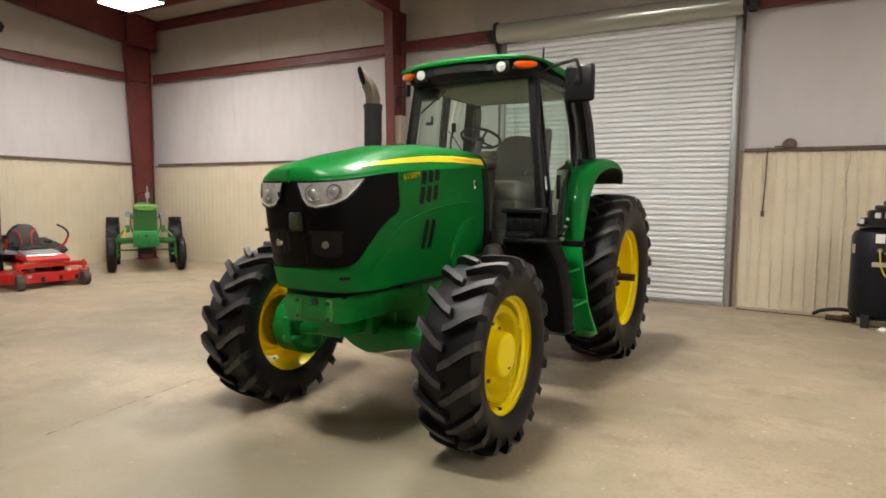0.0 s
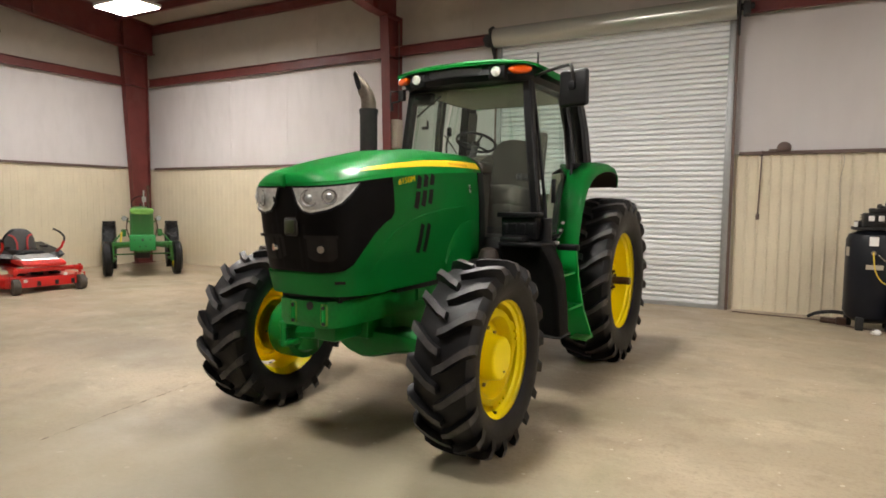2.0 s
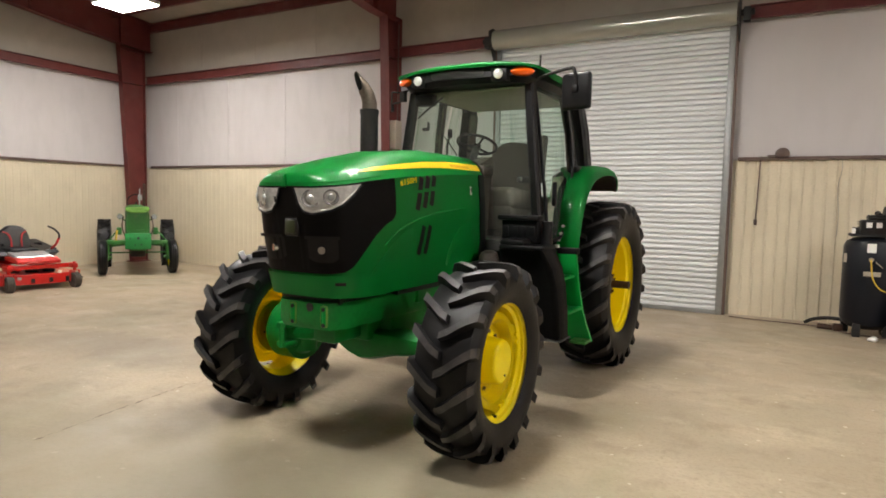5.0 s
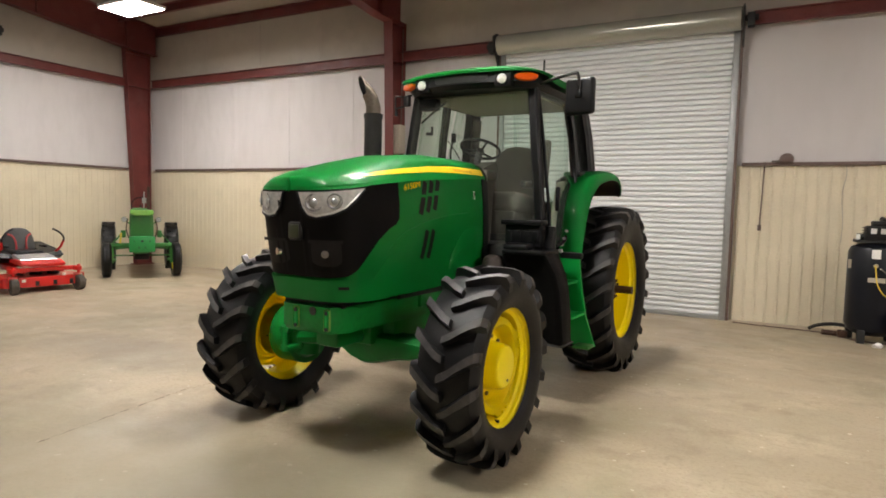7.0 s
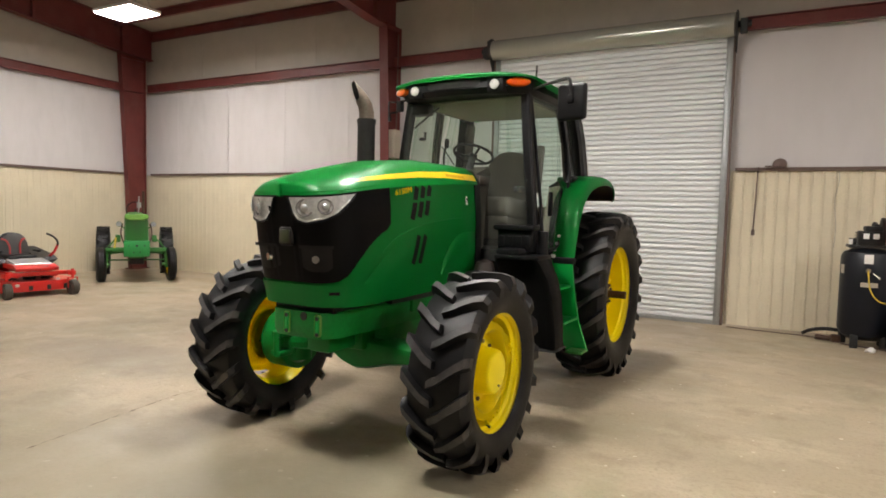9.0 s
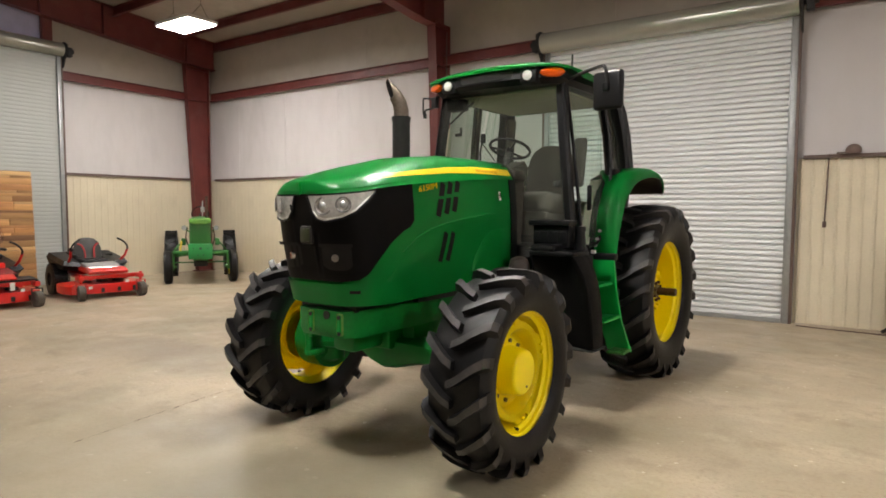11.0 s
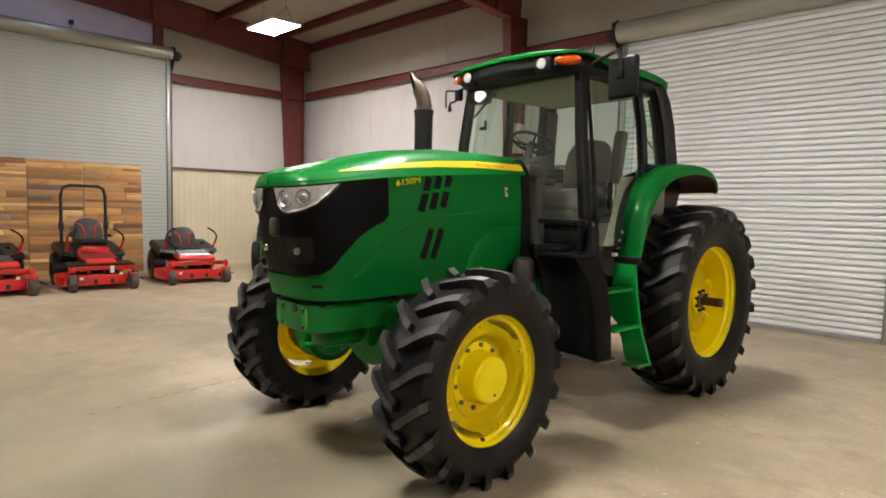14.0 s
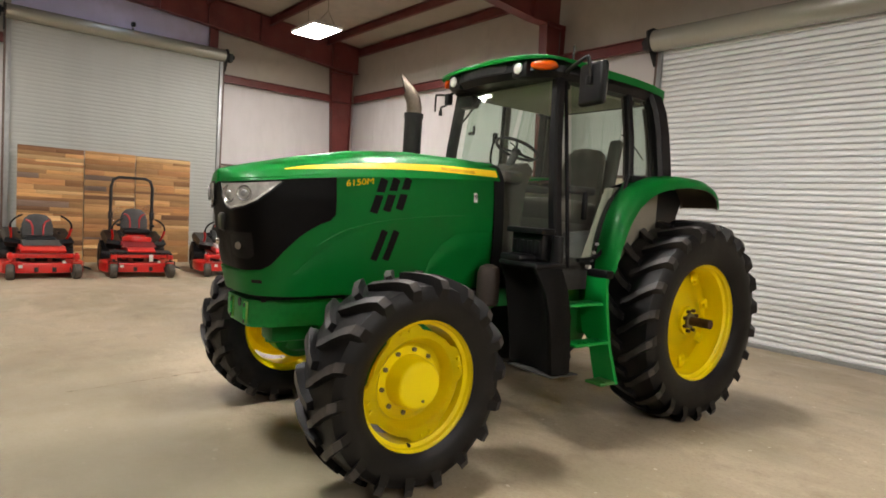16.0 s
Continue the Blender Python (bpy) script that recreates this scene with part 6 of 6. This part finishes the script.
        part("roll_bar", bm, BLACK_IRON, t, "tall black folding roll bar")
        for s in (1, -1):
            bm = bmesh.new()
            box(bm, (-1.62, s * hw, 1.12), (0.09, 0.085, 0.16), 0.01)
            part("roll_bar_hinge", bm, BLACK_IRON, t)
    if wrap:
        for s, c in ((1, (-1.25, 0.27, 1.12)), (-1, (-1.2, -0.30, 1.05))):
            bm = bmesh.new()
            bmesh.ops.create_icosphere(bm, subdivisions=3, radius=1.0, matrix=Matrix.Translation(c) @ Matrix.Diagonal((0.08, 0.13, 0.20, 1)))
            for v in bm.verts:
                v.co += Vector(noise.noise_vector(v.co * 14)) * 0.03
            o = part("plastic_wrap", bm, POLYCARB, seat, "crumpled clear plastic wrap", 20)
            o.visible_shadow = False
    for y, z in ((0.30, 0.30), (-0.34, 0.22)):
        bm = bmesh.new()
        box(bm, (-0.085, y, z), (0.006, 0.06, 0.05))
        part("tag", bm, PAPER, t, "white paper tag")
    return t


mower(pose(-11.36, 2.95, 0, 0, 0, 0), False, CAB_GREY, 0.49, "red zero-turn mower with a black seat and red deck")
mower(pose(-11.32, 4.52, 0, 0, 0, -4), True, DARK_RED, 0.49, "red zero-turn mower with a tall black roll bar", True)
mower(pose(-11.28, 6.26, 0, 0, 0, -8), False, SILVER, 0.52, "red zero-turn mower with a bright silver foot plate")

# ---- small old tractor in the corner ----
old = thing("tractor", pose(-12.12, 8.70, 0, 0, 0, -34.5), "small faded green vintage tractor with narrow tyres", "tractor")


def plain_tyre(R, width, hub, ribs):
    bm = bmesh.new()
    h = width / 2
    lathe(bm, [(-h * 0.7, hub), (-h * 0.9, hub + 0.03), (-h, hub + (R - hub) * 0.5), (-h * 0.85, R - 0.03), (-h * 0.5, R), (-h * 0.15, R - 0.006), (0, R), (h * 0.15, R - 0.006), (h * 0.5, R), (h * 0.85, R - 0.03), (h, hub + (R - hub) * 0.5), (h * 0.9, hub + 0.03), (h * 0.7, hub)], 44)
    return bm


for s in (1, -1):
    w = part("front_wheel", plain_tyre(0.375, 0.19, 0.22, 0), TYRE, old, "worn black front tyre")
    w.matrix_basis = pose(0, s * 0.68, 0.375, 0, 0, 3)
    bm = bmesh.new()
    lathe(bm, [(s * 0.07, 0.225), (s * 0.05, 0.20), (s * 0.0, 0.09), (s * 0.05, 0.06), (s * 0.06, 0.001)], 28)
    lathe(bm, [(-s * 0.07, 0.225), (-s * 0.06, 0.2), (s * 0.01, 0.19)], 28)
    part("rim", bm, YELLOW, w, "yellow wheel rim")
    w = part("rear_wheel", plain_tyre(0.56, 0.29, 0.32, 22), TYRE, old, "black lugged rear tyre")
    w.matrix_basis = pose(-1.75, s * 0.68, 0.56)
    for i in range(22):
        for k in (1, -1):
            share("tread_block", SMALL_LUGS[1], w, Matrix.Rotation(math.pi * (2 * i + 0.5 * k) / 22, 4, "Y") @ Matrix.Translation((0, k * 0.07, 0.555)) @ Matrix.Rotation(radians(35 * k), 4, "Z"))
    bm = bmesh.new()
    lathe(bm, [(s * 0.10, 0.325), (s * 0.08, 0.29), (s * 0.02, 0.12), (s * 0.05, 0.001)], 30)
    part("rim", bm, YELLOW, w, "yellow wheel rim")
    bm = bmesh.new()
    rod(bm, (0, s * 0.59, 0.30), (0, s * 0.57, 0.72), 0.035, 12)
    rod(bm, (0, s * 0.5, 0.375), (0, s * 0.66, 0.375), 0.03, 10)
    part("spindle", bm, GREEN_OLD, old)
    bm = bmesh.new()
    rod(bm, (-0.32, s * 0.20, 1.12), (-0.28, s * 0.33, 1.22), 0.014, 8)
    rod(bm, (-0.34, s * 0.34, 1.24), (-0.22, s * 0.34, 1.24), 0.03, 14, 0.058)
    lampo = part("headlamp", bm, GREEN_OLD, old, "small round headlamp on a stalk")
    bm = bmesh.new()
    rod(bm, (-0.222, s * 0.34, 1.24), (-0.212, s * 0.34, 1.24), 0.052, 16)
    part("lamp_lens", bm, GALV, lampo)
bm = bmesh.new()
box(bm, (0, 0, 0.69), (0.10, 1.20, 0.085), 0.015)
box(bm, (0.02, 0, 0.76), (0.18, 0.3, 0.16), 0.02)
part("front_axle", bm, GREEN_OLD, old)
bm = bmesh.new()
rings = []
for x, w, zt in ((0.24, 0.20, 1.40), (0.18, 0.215, 1.45), (-0.2, 0.22, 1.48), (-0.8, 0.225, 1.50), (-1.05, 0.22, 1.49)):
    rings.append([(x, -w * 1.08, 0.62), (x, -w * 1.05, zt - 0.16), (x, -w, zt - 0.06), (x, -w * 0.7, zt - 0.01), (x, 0, zt), (x, w * 0.7, zt - 0.01), (x, w, zt - 0.06), (x, w * 1.05, zt - 0.16), (x, w * 1.08, 0.62)])
loft(bm, rings)
part("bonnet", bm, GREEN_OLD, old, "faded green bonnet")
bm = bmesh.new()
box(bm, (0.25, 0, 1.10), (0.03, 0.37, 0.55), 0.01)
for k in range(14):
    box(bm, (0.268, 0, 0.86 + k * 0.038), (0.01, 0.34, 0.012))
part("radiator_grille", bm, GREEN_OLD, old, "green slatted radiator front")
bm = bmesh.new()
box(bm, (0.34, 0, 0.735), (0.16, 0.50, 0.34), 0.02)
frontbox = part("weight_box", bm, PLATE_GREEN, old, "bright green front plate with bolt holes")
for y, z in ((0, 0.80), (-0.15, 0.80), (0.15, 0.80), (-0.06, 0.66), (0.06, 0.66)):
    bm = bmesh.new()
    rod(bm, (0.418, y, z), (0.426, y, z), 0.026 if y == 0 else 0.014, 10)
    part("bolt_hole", bm, BLACK_IRON, frontbox)
bm = bmesh.new()
box(bm, (0.24, 0, 1.41), (0.16, 0.46, 0.11), 0.035)
box(bm, (0.33, 0, 1.36), (0.02, 0.30, 0.05), 0.008)
part("nose_cap", bm, NOSE_GREEN, old, "faded yellowish nose badge")
bm = bmesh.new()
rod(bm, (-0.12, -0.56, 0.46), (-0.12, 0.56, 0.46), 0.016, 8)
part("tie_rod", bm, GREEN_OLD, old)
for s in (1, -1):
    bm = bmesh.new()
    rod(bm, (0.02, s * 0.50, 0.62), (-0.85, s * 0.16, 0.60), 0.026, 8)
    part("radius_rod", bm, GREEN_OLD, old)
    bm = bmesh.new()
    rod(bm, (0.0, s * 0.585, 0.70), (-0.30, s * 0.40, 0.92), 0.016, 8)
    box(bm, (-0.30, s * 0.36, 0.92), (0.10, 0.10, 0.16), 0.02)
    part("steering_arm", bm, GREEN_OLD, old)
    bm = bmesh.new()
    tube(bm, [(0.20, s * 0.25, 0.85), (0.15, s * 0.30, 1.05), (-0.1, s * 0.27, 1.25)], 0.014, 6)
    part("side_pipe", bm, RUSTY, old)
bm = bmesh.new()
box(bm, (-0.35, 0, 0.44), (0.5, 0.30, 0.16), 0.03)
part("oil_pan", bm, BLACK_IRON, old, "black oily sump")
bm = bmesh.new()
box(bm, (-0.7, 0, 0.68), (1.5, 0.34, 0.36), 0.04)
box(bm, (-1.7, 0, 0.62), (0.5, 0.5, 0.4), 0.05)
rod(bm, (-1.75, -0.66, 0.56), (-1.75, 0.66, 0.56), 0.07, 14)
part("gearbox", bm, GREEN_OLD, old)
bm = bmesh.new()
tube(bm, [(-0.35, 0.14, 1.45), (-0.35, 0.15, 1.97)], 0.03, 10, False)
part("exhaust_pipe", bm, RUSTY, old, "thin rusty exhaust pipe")
bm = bmesh.new()
tube(bm, [(-0.42, 0.05, 1.45), (-0.42, 0.06, 1.86)], 0.014, 8, False)
rod(bm, (-0.42, 0.06, 1.60), (-0.42, 0.06, 1.72), 0.045, 12)
part("air_intake", bm, GALV, old)
bm = bmesh.new()
ring = [Vector((-1.25 + 0.06 * math.cos(a), 0.19 * math.sin(a), 1.55 + 0.18 * math.cos(a))) for a in (2 * math.pi * k / 20 for k in range(21))]
tube(bm, ring, 0.013, 6, False)
rod(bm, (-0.95, 0, 1.35), (-1.25, 0, 1.55), 0.018, 8)
part("steering_wheel", bm, BLACK_PLASTIC, old, "thin black steering wheel")
bm = bmesh.new()
box(bm, (-1.75, 0, 1.02), (0.36, 0.44, 0.06), 0.025)
rod(bm, (-1.72, 0, 0.75), (-1.75, 0, 1.0), 0.03, 8)
part("seat", bm, BLACK_PLASTIC, old, "black pan seat")
bm = bmesh.new()
tube(bm, [(-0.05, -0.40, 0.95), (0.0, -0.42, 0.75), (0.02, -0.42, 0.68)], 0.02, 8)
part("hose", bm, HOSE_YELLOW, old)

# ---- air compressor by the north wall ----
comp = thing("air_compressor", pose(1.21, 10.10, 0), "black upright air compressor with a pump on top", "air compressor")
bm = bmesh.new()
lathe(bm, [(0.08, 0.001), (0.10, 0.19), (0.16, 0.28), (0.24, 0.315), (1.21, 0.315), (1.28, 0.285), (1.325, 0.19), (1.345, 0.001)], 48, "z")
part("tank", bm, GLOSS_BLACK, comp, "glossy black upright tank")
for a in (0.6, 2.6, 4.2, 5.6):
    bm = bmesh.new()
    box(bm, (0.27 * math.cos(a), 0.27 * math.sin(a), 0.09), (0.09, 0.09, 0.18), 0.01)
    part("foot", bm, BLACK_IRON, comp)
bm = bmesh.new()
box(bm, (0.05, 0, 1.36), (0.60, 0.40, 0.04), 0.01)
part("motor_plate", bm, BLACK_IRON, comp)
bm = bmesh.new()
box(bm, (0.0, -0.02, 1.47), (0.28, 0.30, 0.20), 0.03)
for k in range(5):
    box(bm, (0.0, -0.02, 1.40 + k * 0.035), (0.31, 0.33, 0.012))
box(bm, (0.03, -0.02, 1.60), (0.20, 0.22, 0.07), 0.02)
rod(bm, (0.06, -0.1, 1.63), (0.06, 0.1, 1.66), 0.035, 12)
rod(bm, (-0.16, -0.1, 1.42), (-0.24, -0.1, 1.42), 0.045, 14)
part("pump", bm, BLACK_IRON, comp, "finned black pump head")
bm = bmesh.new()
rod(bm, (0.12, 0.0, 1.55), (0.16, 0.0, 1.55), 0.20, 28)
part("belt_wheel", bm, BLACK_IRON, comp)
bm = bmesh.new()
box(bm, (0.215, -0.15, 1.57), (0.11, 0.44, 0.34), 0.02)
part("belt_guard", bm, MOWER_RED, comp, "red belt guard")
for x, z, w in ((-0.06, 1.50, 0.065), (0.05, 1.50, 0.065), (-0.23, 1.42, 0.045)):
    bm = bmesh.new()
    box(bm, (x, -0.19, z), (w, 0.012, 0.07), 0.002)
    part("label", bm, PAPER, comp)
for x, z, w, mm in ((-0.03, 1.20, 0.10, PAPER), (-0.01, 0.86, 0.19, BEIGE_BOX), (-0.295, 1.05, 0.07, BEIGE_BOX)):
    y = -math.sqrt(max(0.0, 0.317 ** 2 - x * x))
    bm = bmesh.new()
    box(bm, (0, 0, 0), (w, 0.006, 0.06 if w > 0.1 else 0.12), m=pose(x, y, z, 0, 0, -math.degrees(math.asin(-x / 0.317))))
    part("label", bm, mm, comp, "plain sticker")
bm = bmesh.new()
tube(bm, [(-0.03, -0.325, 1.06), (-0.03, -0.36, 1.0), (0.0, -0.37, 0.80), (0.10, -0.36, 0.66), (0.28, -0.30, 0.62)], 0.008, 8)
part("air_line", bm, HOSE_YELLOW, comp, "yellow coiled air line")
bm = bmesh.new()
tube(bm, [(0.02, -0.33, 1.02), (0.10, -0.345, 0.95)], 0.010, 8, False)
rod(bm, (-0.03, -0.30, 1.05), (-0.03, -0.34, 1.05), 0.03, 10)
part("valve", bm, CHROME, comp)

# pressure washer beside it, partly seen
cart = thing("pressure_washer", pose(1.72, 9.72, 0, 0, 0, -20), "grey and black pressure washer on a cart", "pressure washer")
bm = bmesh.new()
box(bm, (0.05, 0, 0.55), (0.40, 0.40, 0.36), 0.08)
part("engine", bm, GALV, cart, "grey engine cover")
bm = bmesh.new()
box(bm, (0.05, 0, 0.32), (0.56, 0.5, 0.06), 0.01)
box(bm, (0.05, 0, 0.16), (0.40, 0.36, 0.28), 0.02)
part("base", bm, BLACK_IRON, cart)
bm = bmesh.new()
lathe(bm, [(-0.05, 0.06), (-0.055, 0.13), (0, 0.15), (0.055, 0.13), (0.05, 0.06)], 24)
o = part("tyre", bm, TYRE, cart)
o.matrix_basis = pose(-0.12, -0.28, 0.15)

# ---- clutter by the wall ----
def hose_thing(name, pts, r, mat_, label, cat):
    bm = bmesh.new()
    tube(bm, pts, r, 8)
    return tagged(mesh_object(name, bm, mat_), label, cat)


hose_thing("hose", [(0.52, 10.52, 0.03), (0.62, 10.45, 0.10), (0.80, 10.35, 0.15), (1.0, 10.2, 0.16)], 0.026, BLACK_IRON, "thick black hose bent from the floor to a compressor", "hose")
hose_thing("hose", [(-0.50, 10.50, 0.014), (-0.25, 10.44, 0.014), (0.1, 10.41, 0.014), (0.5, 10.38, 0.014), (0.9, 10.28, 0.014), (1.0, 10.0, 0.014), (1.5, 9.86, 0.014)], 0.009, BROWN_TRIM, "thin dark hose lying along the wall", "hose")
bm = bmesh.new()
rod(bm, (0.66, 10.22, 0.045), (0.84, 10.18, 0.045), 0.036, 14)
box(bm, (0.90, 10.17, 0.055), (0.12, 0.12, 0.10), 0.02)
tagged(mesh_object("water_pump", bm, RUSTY), "small rusty red pump lying on the floor", "pump")
bm = bmesh.new()
bmesh.ops.create_icosphere(bm, subdivisions=3, radius=0.045, matrix=Matrix.Translation((1.24, 9.62, 0.034)) @ Matrix.Diagonal((1.4, 0.9, 0.75, 1)))
for v in bm.verts:
    v.co += Vector(noise.noise_vector(v.co * 18)) * 0.018
tagged(mesh_object("rag", bm, PAPER, 60), "crumpled white rag on the floor", "rag")
bm = bmesh.new()
tube(bm, [(-0.19, 10.80, 2.49), (-0.19, 10.755, 2.48), (-0.19, 10.745, 2.40), (-0.20, 10.765, 2.0), (-0.215, 10.79, 1.52)], 0.011, 8, False)
box(bm, (-0.215, 10.79, 1.48), (0.05, 0.03, 0.09), 0.008)
tagged(mesh_object("pull_strap", bm, BROWN_TRIM), "dark strap hanging from the wainscot cap", "strap")
bm = bmesh.new()
bmesh.ops.create_icosphere(bm, subdivisions=3, radius=0.10, matrix=Matrix.Translation((0.10, 10.74, 2.525)) @ pose(0, 0, 0, 0, -18, 0) @ Matrix.Diagonal((1.0, 0.8, 0.95, 1)))
for v in bm.verts:
    v.co.z = max(v.co.z, 2.485)
box(bm, (-0.02, 10.74, 2.500), (0.16, 0.1, 0.018), 0.006)
tagged(mesh_object("cap", bm, BROWN_TRIM), "grey-brown cloth cap lying on a wainscot ledge", "cap")
bm = bmesh.new()
tube(bm, [(0.86, 10.80, 2.48), (0.88, 10.78, 2.3), (0.84, 10.79, 2.0), (0.87, 10.785, 1.6), (0.86, 10.78, 1.3)], 0.006, 6)
tagged(mesh_object("cable", bm, BEIGE_BOX), "thin pale cable hanging down the wainscot", "cable")
bm = bmesh.new()
box(bm, (-6.767, 10.60, 3.02), (0.195, 0.22, 0.56), 0.008)
jb = tagged(mesh_object("junction_box", bm, BEIGE_BOX), "tall beige electrical box on a steel column", "junction box")
bm = bmesh.new()
tube(bm, [(-6.72, 10.62, 3.29), (-6.72, 10.63, 3.8), (-6.72, 10.64, 5.2)], 0.011, 6, False)
part("conduit", bm, BROWN_TRIM, jb)
bm = bmesh.new()
box(bm, (-14.62, 4.9, 5.47), (0.10, 0.09, 0.10), 0.02)
rod(bm, (-14.66, 4.9, 5.4), (-14.66, 4.9, 5.32), 0.015, 8)
tagged(mesh_object("wall_sensor", bm, BLACK_IRON), "small dark sensor above a roller door", "sensor")

bm = bmesh.new()
rnd = random.Random(4)
line = smooth_path([Vector((-4.40, 2.4, 0.0042)), Vector((-4.46, 2.8, 0.0042)), Vector((-4.50, 3.1, 0.0042)), Vector((-4.54, 3.44, 0.0042)), Vector((-4.57, 3.75, 0.0042)), Vector((-4.52, 4.1, 0.0042))], 8)
grid(bm, [[p + Vector((rnd.uniform(-0.012, 0.012), 0, 0)) + Vector((w * rnd.uniform(0.0008, 0.0026), 0, 0)) for w in (-1, 1)] for p in line])
tagged(mesh_object("floor_crack", bm, CRACK), "thin dark hairline crack in the concrete slab", "crack", kind="structure")

# old rub marks on the upper slats of the north door
rnd = random.Random(9)
for x, z, ln in ((-2.55, 4.02, 0.55), (-2.2, 3.93, 0.35), (-1.75, 4.10, 0.45), (-2.9, 4.19, 0.30), (-1.35, 4.02, 0.22)):
    bm = bmesh.new()
    n_pts = 9
    rows = []
    for i in range(n_pts):
        t = i / (n_pts - 1)
        half = 0.006 * math.sin(math.pi * min(0.97, max(0.03, t))) * rnd.uniform(0.5, 1.2)
        rows.append([(x + ln * t, NORTH + 0.0135, z + 0.02 * t + k * half) for k in (-1, 1)])
    grid(bm, rows)
    tagged(mesh_object("scuff_mark", bm, SCUFF), "faint grey rub mark on a white door slat", "scuff mark", kind="structure")
